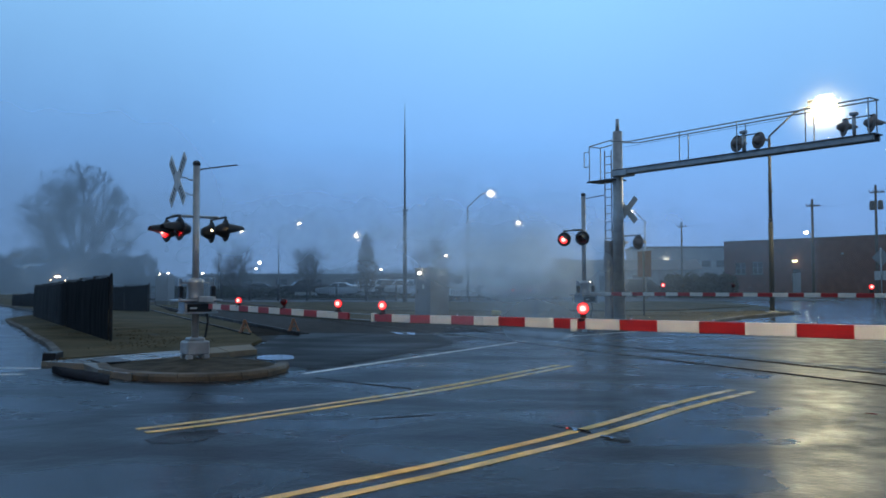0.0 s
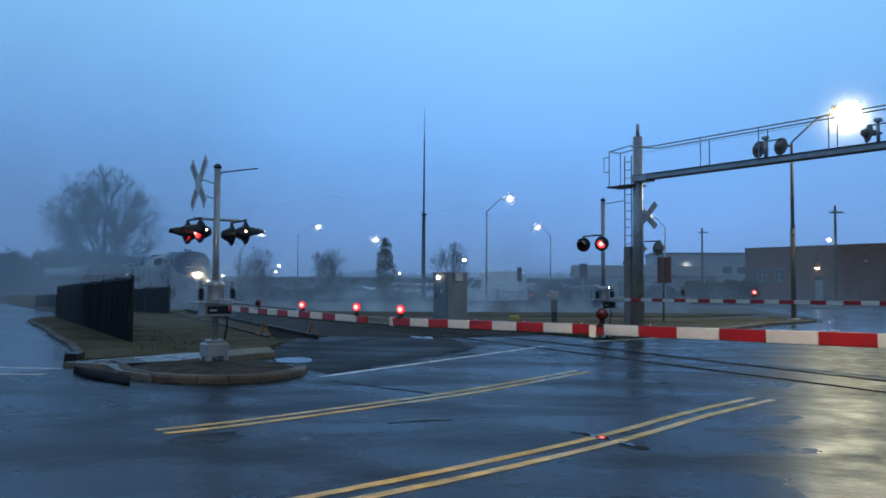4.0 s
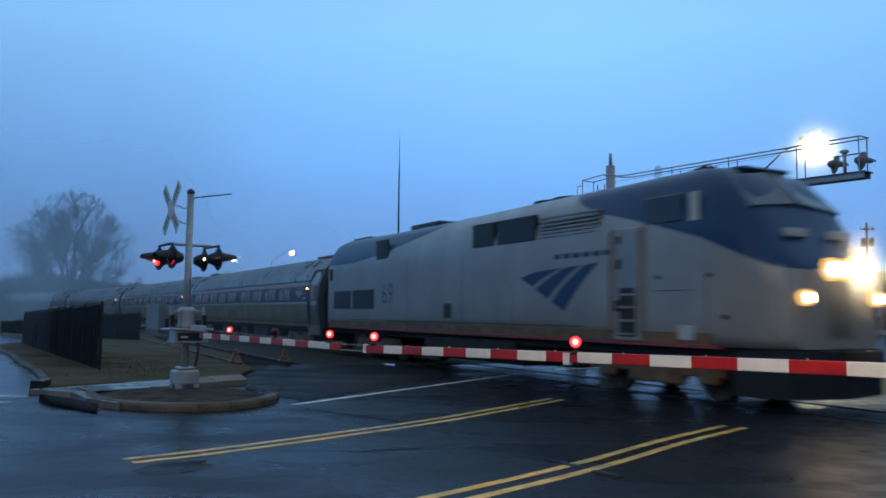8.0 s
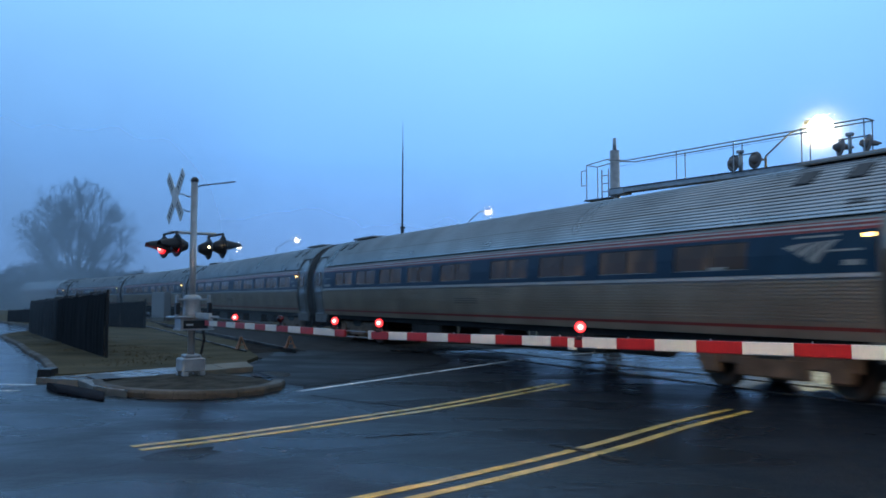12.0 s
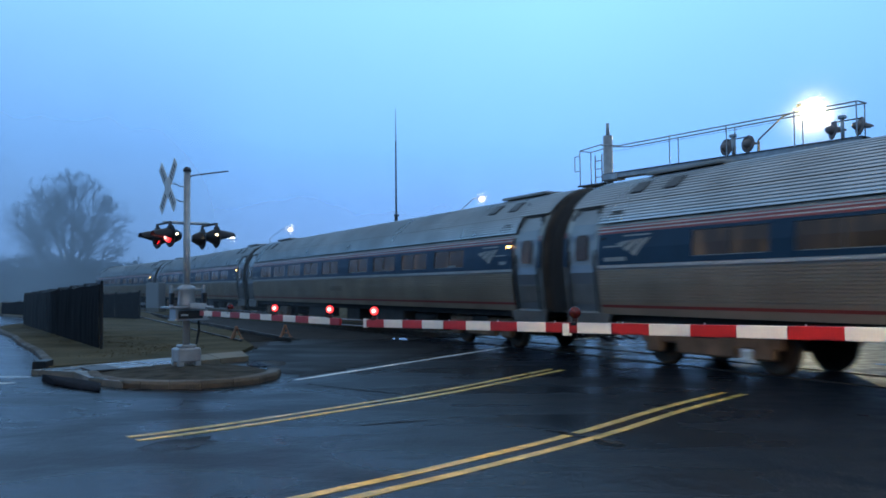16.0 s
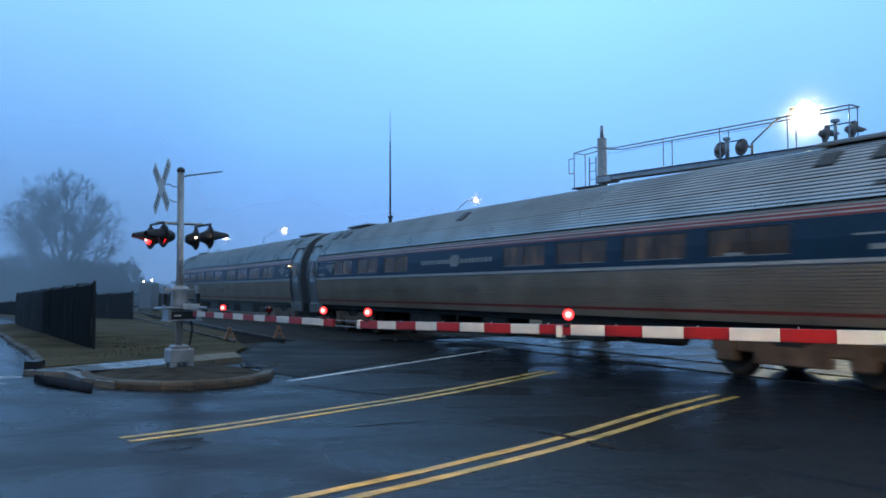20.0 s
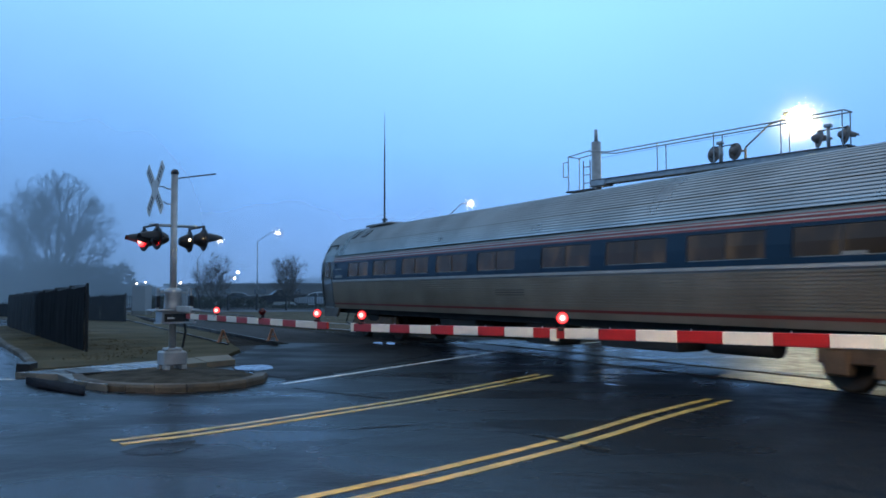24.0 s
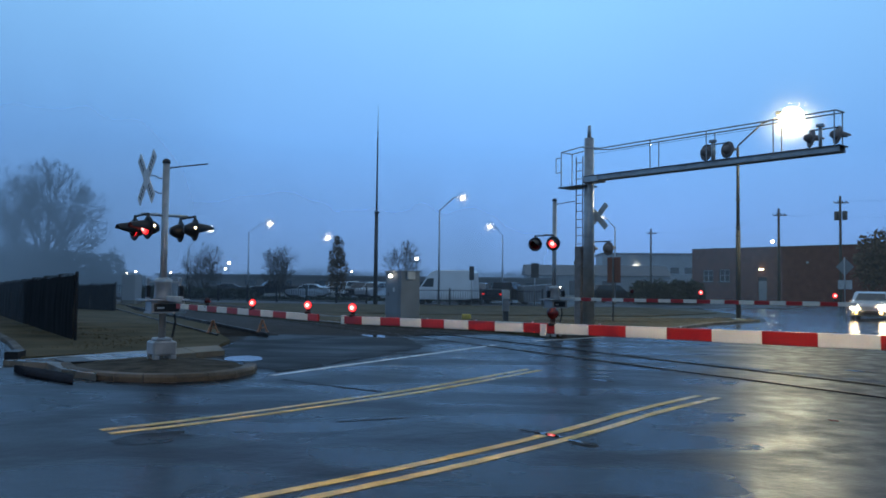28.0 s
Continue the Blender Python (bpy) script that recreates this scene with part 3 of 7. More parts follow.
def siding():
    """Short side track that ends at two orange wheel stops."""
    end = Vector((-5.35, 23.85, 0))
    d = Vector((-0.455, 0.890, 0))
    n = Vector((-d.y, d.x, 0))
    bm = B()
    loft(bm, [[end + d * s + n * 1.5 + Vector((0, 0, 0.01)), end + d * s - n * 1.6 + Vector((0, 0, 0.01))] for s in (-2.2, 10, 30, 60)], closed=False, caps=False)
    tagged(part("ballast_bed", bm, M["ballast"]), "dark thin ballast of the unused side track", "ballast", kind="stuff")
    for off in (0.7175, -0.7175):
        bm = B()
        loft(bm, [[end + d * s + n * (off + o) + Vector((0, 0, z)) for o, z in ((-0.036, 0.13), (0.036, 0.13), (0.036, 0.10), (0.01, 0.09), (0.01, 0.0), (-0.01, 0.0), (-0.01, 0.09), (-0.036, 0.10))]
                  for s in (-0.6, 8, 30, 60)])
        tagged(part("rail", bm, M["rail"]), "rusty raised rail of the unused side track", "rail", "rails of the side track", "structure")
        stop = thing("wheel_stop", axes(end + n * off + Vector((0, 0, 0.13)), d) @ Matrix.Diagonal((0.85, 0.85, 0.85, 1)), "orange-painted steel wheel stop clamped on the rail end", "wheel stop", "wheel stops")
        for side in (-1, 1):
            part("leg", box(tube(B(), (0.0, side * 0.17, 0), (0.03, side * 0.02, 0.40), 0.028, 0.026, 6), 0.0, side * 0.17, 0, 0.16, 0.08, 0.03), M["orange"], stop)
        part("back_strut", tube(B(), (0.36, 0, 0), (0.04, 0, 0.38), 0.028, 0.026, 6), M["orange"], stop)
        part("cross_brace", tube(B(), (0.01, -0.11, 0.15), (0.01, 0.11, 0.15), 0.022, n=6), M["orange"], stop)
        part("cap", box(B(), 0.03, 0, 0.38, 0.08, 0.10, 0.04, 0.01), M["orange"], stop)
    m0, t0 = axes(end, d), None
    for k in range(44):
        mm = axes(end + d * (0.3 + 0.62 * k) + Vector((0, 0, 0.0)), d)
        if t0 is None:
            t0 = part("sleeper", box(B(), 0, 0, -0.02, 0.22, 2.5, 0.05), M["tie"], None, "", mm)
        else:
            again(t0, mm)
    for o in [o for o in scene.objects if o.name.startswith("sleeper") and not o.get("label")]:
        tagged(o, "dark timber sleeper of the side track", "sleeper", "sleepers of the side track")


def markings():
    def double(pts, name, dx):
        """Two lines beside a gently bowed run of points."""
        pts = [Vector(p) for p in pts]
        fine = []
        for k in range(len(pts) - 1):
            a, b, c, d = pts[max(k - 1, 0)], pts[k], pts[k + 1], pts[min(k + 2, len(pts) - 1)]
            for u in (0, 0.25, 0.5, 0.75):
                fine.append(b + (c - a) * 0.5 * u + (a * 2 - b * 5 + c * 4 - d) * 0.5 * u * u + (b * 3 - a - c * 3 + d) * 0.5 * u ** 3)
        fine.append(pts[-1])
        for sgn in (1, -1):
            line = []
            for k, q in enumerate(fine):
                d = (fine[min(k + 1, len(fine) - 1)] - fine[max(k - 1, 0)]).normalized()
                line.append((q.x - sgn * d.y * dx, q.y + sgn * d.x * dx))
            ribbon(name, line, 0.115, 0.005, M["yellow"], "worn yellow centre line painted on wet asphalt", "road marking")
    double(((-3.31, 8.70), (-2.5, 9.44), (-1.21, 10.88), (0.1, 12.47), (2.08, 15.4)), "centre_line", 0.13)
    double(((-1.75, 5.40), (-0.98, 6.14), (-0.46, 6.63), (0.0, 7.08), (0.52, 7.62), (1.12, 8.27), (1.88, 9.17), (2.87, 10.43), (4.14, 11.85)), "centre_line", 0.145)
    ribbon("edge_line", along((-2.57, 14.05), (1.88, 21.62), 10), 0.13, 0.005, M["white"], "thin white edge line at the crossing", "road marking")
    ribbon("edge_line", along((3.16, 23.38), (5.67, 25.54), 6), 0.15, 0.008, M["white"], "thin white edge line beyond the rails", "road marking")
    ribbon("stop_line", along((-13.0, 13.6), (-7.35, 14.0), 6), 0.12, 0.005, M["white"], "white line across the side street mouth", "road marking")
    ribbon("stop_line", along((-14.2, 15.6), (-7.55, 14.95), 6), 0.10, 0.005, M["white"], "white line across the side street mouth", "road marking")
    ribbon("edge_line", along((17.0, 30.5), (27.0, 38.5), 6), 0.14, 0.005, M["white"], "faint white line on the far approach", "road marking")


def blob(cx, cy, rx, ry, turn=0.0, n=22, rough=0.12, seed=1):
    rnd = random.Random(seed)
    k = [rnd.uniform(1 - rough, 1 + rough) for _ in range(n)]
    c, s = math.cos(turn), math.sin(turn)
    out = []
    for i in range(n):
        a = 2 * math.pi * i / n
        r = (k[i] + k[i - 1]) / 2
        x, y = rx * r * math.cos(a), ry * r * math.sin(a)
        out.append((cx + c * x - s * y, cy + s * x + c * y))
    return out


def verge():
    """Kerbed corner island with the signal mast, pavement, drain inlet and the grass strip with the fence."""
    isl = [(-6.45, 14.75), (-6.05, 13.95), (-5.45, 13.35), (-4.84, 13.02), (-4.35, 12.92), (-3.85, 12.95), (-3.4, 13.2), (-3.08, 13.65), (-2.93, 14.3), (-2.98, 14.9)]
    # kerb in cast lengths
    pts = [Vector((*p, 0)) for p in isl]
    mid = Vector((-4.6, 14.6, 0))
    kerb = thing("kerb", Matrix(), "weathered rounded concrete kerb round the corner island", "kerb", kind="structure")
    for a, b in zip(pts, pts[1:]):
        ia, ib = a + (mid - a).normalized() * 0.21, b + (mid - b).normalized() * 0.21
        bm = B()
        rings = []
        for o, i in ((a, ia), (b, ib)):
            w = (i - o)
            rings.append([o + Vector((0, 0, -0.02)), o + Vector((0, 0, 0.075)), o + w * 0.12 + Vector((0, 0, 0.118)), o + w * 0.45 + Vector((0, 0, 0.13)), i + Vector((0, 0, 0.125)), i + Vector((0, 0, -0.02))])
        cut = (rings[1][0] - rings[0][0]).normalized() * 0.006
        rings = [[p + cut for p in rings[0]], [p - cut for p in rings[1]]]
        loft(bm, rings)
        part("kerb_length", bm, M["kerb"], kerb)
    bed = [(p + (mid - p).normalized() * 0.2) for p in pts] + [Vector((-3.55, 15.45, 0)), Vector((-4.5, 16.4, 0)), Vector((-5.6, 16.2, 0))]
    bm = B()
    rnd = random.Random(4)
    lo = [bm.verts.new((p.x, p.y, 0.085)) for p in bed]
    c = bm.verts.new((-4.6, 14.8, 0.145))
    for i in range(len(lo)):
        bm.faces.new((lo[i], lo[(i + 1) % len(lo)], c))
    tagged(part("mulch_bed", bm, M["mulch"]), "dark wet mulch bed on the corner island", "mulch", kind="stuff")
    # pavement slabs behind the island
    pave = thing("pavement", Matrix(), "wet pale concrete pavement ramp beside the island", "pavement", kind="structure")
    q = [Vector((-7.75, 15.35, 0)), Vector((-6.5, 14.85, 0)), Vector((-4.25, 17.75, 0)), Vector((-4.75, 19.2, 0))]
    for k in range(5):
        a0, a1 = q[0].lerp(q[3], k / 5), q[0].lerp(q[3], (k + 1) / 5)
        b0, b1 = q[1].lerp(q[2], k / 5), q[1].lerp(q[2], (k + 1) / 5)
        g = 0.008
        poly = [a0.lerp(a1, g), b0.lerp(b1, g), b0.lerp(b1, 1 - g), a0.lerp(a1, 1 - g)]
        part("slab", prism(B(), [(p.x, p.y) for p in poly], 0.0, 0.09 + 0.006 * k), M["concrete" if k < 3 else "dry_slab"], pave)
    sheet("tactile_mat", [(-6.95, 15.62), (-6.42, 14.92), (-6.02, 15.22), (-6.62, 16.0)], 0.112, M["darkgrey"], "dark tactile paving mat set in the pavement", "paving mat", "structure", thick=0.012)
    # drain inlet: dark opening under a cast hood
    up = Vector((0, 0, 1))
    inlet = thing("storm_drain", Matrix(), "dark filter cloth and inlet at the storm drain", "drain", kind="structure")
    rings = []
    for i in range(9):      # cloth draped from the kerb down to the gutter
        u = i / 8
        f = Vector((-6.46, 13.55, 0)).lerp(Vector((-5.27, 12.53, 0)), u)
        b = Vector((-7.0, 14.25, 0)).lerp(Vector((-5.55, 13.22, 0)), u)
        w, low = 0.012 * math.sin(7.3 * u + 0.6), 1 - 0.35 * u ** 3
        rings.append([f + up * z if k == 0 else f.lerp(b, k) + up * (z * low + w * (1 if 0 < z < 0.12 else 0.3)) for k, z in ((0.0, 0.006), (0.05, 0.05), (0.14, 0.085), (0.40, 0.105), (0.75, 0.128), (0.97, 0.12))] + [b + up * 0.004])
    part("filter_cloth", loft(B(), rings, smooth=True), M["cloth"], inlet, "rumpled dark filter cloth along the gutter")
    part("lip", prism(B(), [(-7.05, 14.72), (-6.70, 14.80), (-5.95, 13.72), (-5.15, 13.1), (-5.2, 13.3), (-5.85, 13.95), (-6.45, 14.9)], 0.0, 0.11), M["concrete"], inlet)
    part("kerb_inlet", prism(B(), [(-8.0, 15.9), (-7.72, 15.86), (-7.78, 16.3), (-8.05, 16.5)], 0.0, 0.2), M["dark"], inlet, "black opening at the kerb end")
    # grass strip
    edge = [(-7.75, 16.05), (-8.45, 17.6), (-10.1, 20.5), (-12.1, 23.6), (-14.0, 26.8), (-16.7, 30.9), (-18.2, 33.4), (-18.9, 35.8), (-19.0, 38.4), (-20.4, 42), (-29.0, 52.8), (-40, 68), (-62, 108), (-84, 150)]
    inner = [(-66, 146), (-44, 104), (-24, 64), (-14.6, 42), (-9.6, 33), (-6.9, 27.6), (-5.9, 24.0), (-5.0, 21.4), (-4.85, 19.3)]
    sheet("grass_verge", edge + inner, 0.085, M["grass"], "thin brown winter grass strip beside the tracks", "grass", "stuff", thick=0.1)
    kb = thing("kerb", Matrix(), "low concrete street kerb along the grass strip", "kerb", kind="structure")
    ks = [Vector((*p, 0)) for p in edge]
    for a, b in zip(ks, ks[1:]):
        d = (b - a).normalized()
        n = Vector((-d.y, d.x, 0)) * 0.16
        part("kerb_length", loft(B(), [[p + n - Vector((0, 0, .02)), p + n * 0.9 + Vector((0, 0, 0.085)), p + n * 0.6 + Vector((0, 0, 0.105)), p - n * 0.1 + Vector((0, 0, 0.105)), p - n * 0.2 - Vector((0, 0, .02))] for p in (a, b - d * 0.01)]), M["kerb"], kb)
    # puddles
    rough = random.Random(12)
    corner = [(-4.9, 21.5), (-4.75, 18.9), (-3.9, 17.2), (-3.0, 15.0), (-2.55, 14.55), (-1.95, 15.6), (-1.1, 17.4), (0.1, 20.6), (-0.6, 24.6), (-2.9, 28.0), (-4.6, 31.0), (-5.6, 28.5)]
    outline = []
    for (x0, y0), (x1, y1) in zip(corner, corner[1:] + corner[:1]):
        n = max(1, int(math.hypot(x1 - x0, y1 - y0) / 0.28))
        outline += [(x0 + (x1 - x0) * k / n + rough.uniform(-0.13, 0.13), y0 + (y1 - y0) * k / n + rough.uniform(-0.16, 0.16)) for k in range(n)]
    sheet("crossing_apron", outline, 0.012, M["apron"],
          "dark muddy asphalt apron beside the crossing", "apron", "structure")
    sheet("puddle", blob(-3.68, 16.98, 0.40, 0.66, 0.25, seed=3), 0.018, M["water"], "shallow rain puddle mirroring the sky", "puddle", "structure")
    sheet("tar_patch", blob(-2.72, 8.38, 0.40, 0.27, 0.95, 30, 0.3, 6), 0.003, M["patch"], "dark damp stain on the asphalt", "stain", "structure")
    for pts, wide in ((((1.06, 9.02), (1.16, 8.91), (1.26, 8.80)), 0.10), (((1.5, 8.42), (1.57, 8.28), (1.70, 8.05)), 0.12), (((-2.29, 13.49), (-1.6, 12.85), (-0.91, 12.3), (-0.3, 11.75)), 0.10),
                      (((-0.95, 9.42), (-0.55, 9.62), (-0.2, 9.72)), 0.07)):
        seal = random.Random(int(wide * 1000) + len(pts))
        left, right = [], []
        for (x0, y0), (x1, y1) in zip(pts, pts[1:]):
            d = Vector((x1 - x0, y1 - y0)).normalized()
            for k in range(6):
                x, y = x0 + (x1 - x0) * k / 6 + seal.uniform(-0.02, 0.02), y0 + (y1 - y0) * k / 6
                a, b2 = wide * seal.uniform(0.15, 0.75), wide * seal.uniform(0.15, 0.75)
                left.append((x - d.y * a, y + d.x * a)), right.append((x + d.y * b2, y - d.x * b2))
        sheet("crack_seal", left + [pts[-1]] + right[::-1], 0.003, M["tar"], "dark ragged sealed crack in the asphalt", "crack seal", "structure")
    for i, (x, y, a, b2) in enumerate(((1.33, 8.72, 0.20, 0.06), (1.64, 8.27, 0.20, 0.05), (8.40, 15.7, 0.34, 0.08), (6.98, 14.36, 0.30, 0.07), (4.95, 9.76, 0.10, 0.03), (3.03, 13.72, 0.24, 0.05), (-1.3, 24.6, 0.8, 0.3))):
        sheet("puddle", blob(x, y, a, b2, -0.9, rough=0.3, seed=40 + i), 0.0065 if y < 20 else 0.018, M["water"], "small rain puddle on the asphalt", "puddle", "structure")
    for i, (x, y, a, b2, t) in enumerate(((-1.0, 17.6, 1.9, 0.5, 0.9), (-1.2, 21.0, 2.6, 0.9, 1.0))):
        sheet("tar_patch", blob(x, y, a, b2, t, rough=0.3, seed=20 + i), 0.003, M["patch"], "dark tar repair patch on the asphalt", "tar patch", "structure")
    # far side verge with kerb, right of the road
    sheet("grass_verge", [(2.4, 27.2), (4.2, 24.6), (6.9, 27.6), (9.6, 30.6), (12.2, 34.6), (15.7, 38.3), (14.6, 40.2), (9.5, 39.5), (-2, 40.5), (-9.5, 45), (-12, 43.5), (-4.8, 33.0)], 0.10, M["grass"],
          "trampled grass verge round the signals beyond the track", "grass", "stuff", thick=0.12)
    fk = thing("kerb", Matrix(), "pale concrete kerb of the far verge", "kerb", kind="structure")
    fks = [Vector((*p, 0)) for p in ((4.2, 24.6), (6.9, 27.6), (9.6, 30.6), (12.2, 34.6), (15.7, 38.3), (14.6, 40.2))]
    for a, b in zip(fks, fks[1:]):
        d = (b - a).normalized()
        n = Vector((d.y, -d.x, 0)) * 0.16
        part("kerb_length", loft(B(), [[p + n - Vector((0, 0, .02)), p + n + Vector((0, 0, 0.11)), p - n * 0.2 + Vector((0, 0, 0.13)), p - n * 0.2 - Vector((0, 0, .02))] for p in (a, b - d * 0.01)]), M["kerb"], fk)
    sheet("parking_lot", [(-60, 66.0), (-30, 62.5), (10, 62.0), (30, 64), (36, 100), (-60, 112)], 0.02, M["asphalt_far"], "wet grey car park behind the railings", "car park", "structure")
    sheet("grass_verge", [(-12, 46), (0, 42.5), (12, 43.5), (18, 50), (16, 61.4), (-30, 61.6), (-34, 60)], 0.05, M["grass"], "dull grass between the track and the car park", "grass", "stuff", thick=0.06)


# ---------------------------------------------------------------- crossing signals
SHUTTERS = []     # (part, phase) keyed in motions()


def flasher(parent, m, phase=None, name="signal_light", plate=0.215, skin="dark"):
    """Round signal light: background disc, cone housing, visor, lens; m looks along its x axis. phase: which half of the flash cycle lights it."""
    turn = m @ pose(0, 0, 0, 0, 90, 0)
    h = part(name, lathe(B(), ((0.03, -0.21), (0.07, -0.20), (0.10, -0.15), (0.145, -0.05), (0.15, 0.0)), 20, turn), M[skin], parent)
    part("background", lathe(B(), ((0.14, -0.03), (plate * 0.96, -0.012), (plate, 0.0), (plate * 0.97, 0.008), (0.14, 0.004)), 28, turn, close=False), M[skin], h, "black round background plate")
    bm = B()
    rings = []
    for x, r, lo, sag in ((0.0, 0.140, 0.16, 0.0), (0.10, 0.134, 0.10, 0.004), (0.22, 0.122, 0.0, 0.012), (0.34, 0.105, -0.08, 0.02)):
        ring = []
        for k in range(15):
            a = math.pi * (-lo + (1 + 2 * lo) * k / 14)
            ring.append(m @ Vector((x, r * math.cos(a), r * math.sin(a) - sag)))
        for k in range(14, -1, -1):
            a = math.pi * (-lo + (1 + 2 * lo) * k / 14)
            ring.append(m @ Vector((x, (r - 0.006) * math.cos(a), (r - 0.006) * math.sin(a) - sag)))
        rings.append(ring)
    loft(bm, rings, smooth=False)
    part("hood", bm, M[skin], h, "black visor hood")
    if phase is None:
        part("lens", lathe(B(), ((0.13, 0.0), (0.10, 0.02), (0.02, 0.03)), 20, turn), M["lens_red"], h, "dark red unlit lens")
        return h
    SHUTTERS.append((flash_lens(h, m @ pose(0.03, 0, -0.01), 0.125), phase))
    return h


def peep_light(parent, m, phase):
    """Small clear side light that shows when its signal is lit."""
    SHUTTERS.append((flash_lens(parent, m, 0.021, "side_light", ("lit_peep", "lit_peep", "dark", "lit_peep"), "tiny white side light"), phase))


def flash_lens(parent, m, r, name="lens", looks=("lit_red", "lit_core", "lens_red", "lit_hot"), label="red signal lens, lit on one face"):
    """Turning signal lens: one face lit, the other dark; it swings half round at each flash."""
    bm = B()
    turn = pose(0, 0, 0, 0, 90, 0)
    lathe(bm, ((r * 0.84, r * 0.26), (r * 0.68, r * 0.40), (r * 0.46, r * 0.52)), 18, turn, mi=1, close=False)
    lathe(bm, ((r * 0.46, r * 0.52), (r * 0.25, r * 0.58), (r * 0.05, r * 0.60)), 18, turn, mi=3)
    lathe(bm, ((r, 0.0), (r * 0.95, r * 0.13), (r * 0.84, r * 0.26)), 22, turn, mi=0, close=False)
    lathe(bm, ((r, -0.001), (r * 0.92, -r * 0.18), (r * 0.62, -r * 0.42), (r * 0.05, -r * 0.62)), 22, turn, mi=2, close=True)
    return part(name, bm, [M[k] for k in looks], parent, label, m=m)


def arm_light(parent, p, look_along, phase=None):
    """Small red lamp on a gate arm, with a bracket."""
    m = axes(p, look_along)
    h = part("gate_light", box(box(B(), -0.02, 0, -0.06, 0.04, 0.05, 0.05, 0.008), 0, 0, -0.085, 0.07, 0.08, 0.03, 0.008), M["dark"], parent, "black bracket of the arm light", m=m)
    part("rim", lathe(B(), ((0.048, -0.03), (0.055, -0.005), (0.055, 0.0), (0.050, 0.0)), 18, pose(0, 0, 0.03, 0, 90, 0), close=False), M["dark"], h)
    lens = flash_lens(h, pose(0.012, 0, 0.03), 0.054)
    if phase is not None:
        SHUTTERS.append((lens, phase))
    return h


def gate_arm(parent, p0, p1, first_red=True, height=0.092, lengths=None):
    """Striped arm from its tip p0 to p1, in reflective lengths of 0.406 m."""
    d = (p1 - p0)
    total, dd = d.length, d.normalized()
    x = Vector((dd.x, dd.y, 0)).normalized()
    s, red, k = 0.0, first_red, 0
    spans = list(lengths or [])
    while s < total - 0.01:
        w = spans[k] if k < len(spans) else 0.4064
        w = min(w, total - s)
        mid = p0 + dd * (s + w / 2)
        m = axes(mid, x) @ Matrix.Rotation(-math.asin(dd.z), 4, "Y")
        part("arm_length", box(B(), 0, 0, -height / 2, w - 0.002, 0.035, height, 0.004), M["red_sheet" if red else "white_sheet"], parent,
             "red reflective arm length" if red else "white reflective arm length", m=m)
        s, red, k = s + w, not red, k + 1


def gate_machine(parent, side=1):
    """Gate mechanism on a mast at the parent's origin; its x axis runs along the arm."""
    part("base_box", box(box(B(), 0, 0, 0.07, 0.42, 0.44, 0.27, 0.03), 0, 0, 0.34, 0.30, 0.30, 0.06, 0.02), M["galv"], parent, "galvanised junction box at the mast foot")
    for x in (-0.15, 0.15):
        for y in (-0.16, 0.16):
            part("leveling_foot", box(B(), x, y, 0.0, 0.12, 0.11, 0.08, 0.01), M["galv"], parent)
    g = part("gate_mechanism", box(box(B(), 0.04, 0.03, 0.86, 0.40, 0.66, 0.03), 0.04, 0.03, 0.89, 0.36, 0.62, 0.20, 0.01), M["galv"], parent, "grey gate mechanism case")
    part("case_window", box(B(), 0.23, 0.0, 0.895, 0.03, 0.46, 0.15), M["dark"], g, "dark opening of the case")
    part("case_label", box(B(), 0.25, -0.12, 0.95, 0.01, 0.13, 0.03), M["sign_white"], g)
    part("top_plate", box(B(), 0.04, 0.0, 1.09, 0.50, 0.86, 0.035, 0.006), M["galv"], g, "wide pale top plate")
    part("cover", lathe(B(), ((0.17, 0), (0.165, 0.05), (0.15, 0.30), (0.17, 0.36), (0.10, 0.40)), 16, pose(0, 0, 1.125)), M["galv"], parent, "grey bearing cover round the mast")
    for y in (-0.30, 0.32):
        part("counterweight_arm", box(B(), 0.02, y, 1.125, 0.09, 0.05, 0.40, 0.01), M["galv"], parent, "grey counterweight arm")
        part("counterweight", box(B(), 0.06, y, 1.16, 0.12, 0.08, 0.22, 0.015), M["dark"], parent, "dark counterweight block")
        part("stay", box(B(), 0, y / 2, 1.42, 0.06, abs(y), 0.04, 0.008), M["galv"], parent)
    part("cable", pipe(B(), [(0.12, 0.18, 0.88), (0.14, 0.20, 0.7), (0.1, 0.16, 0.4)], 0.022, 6), M["dark"], parent, "black drooping cable")
    part("arm_clamp", box(B(), 0.62, 0, 1.08, 0.75, 0.06, 0.11, 0.01), M["alu"], parent, "bare aluminium arm adapter")


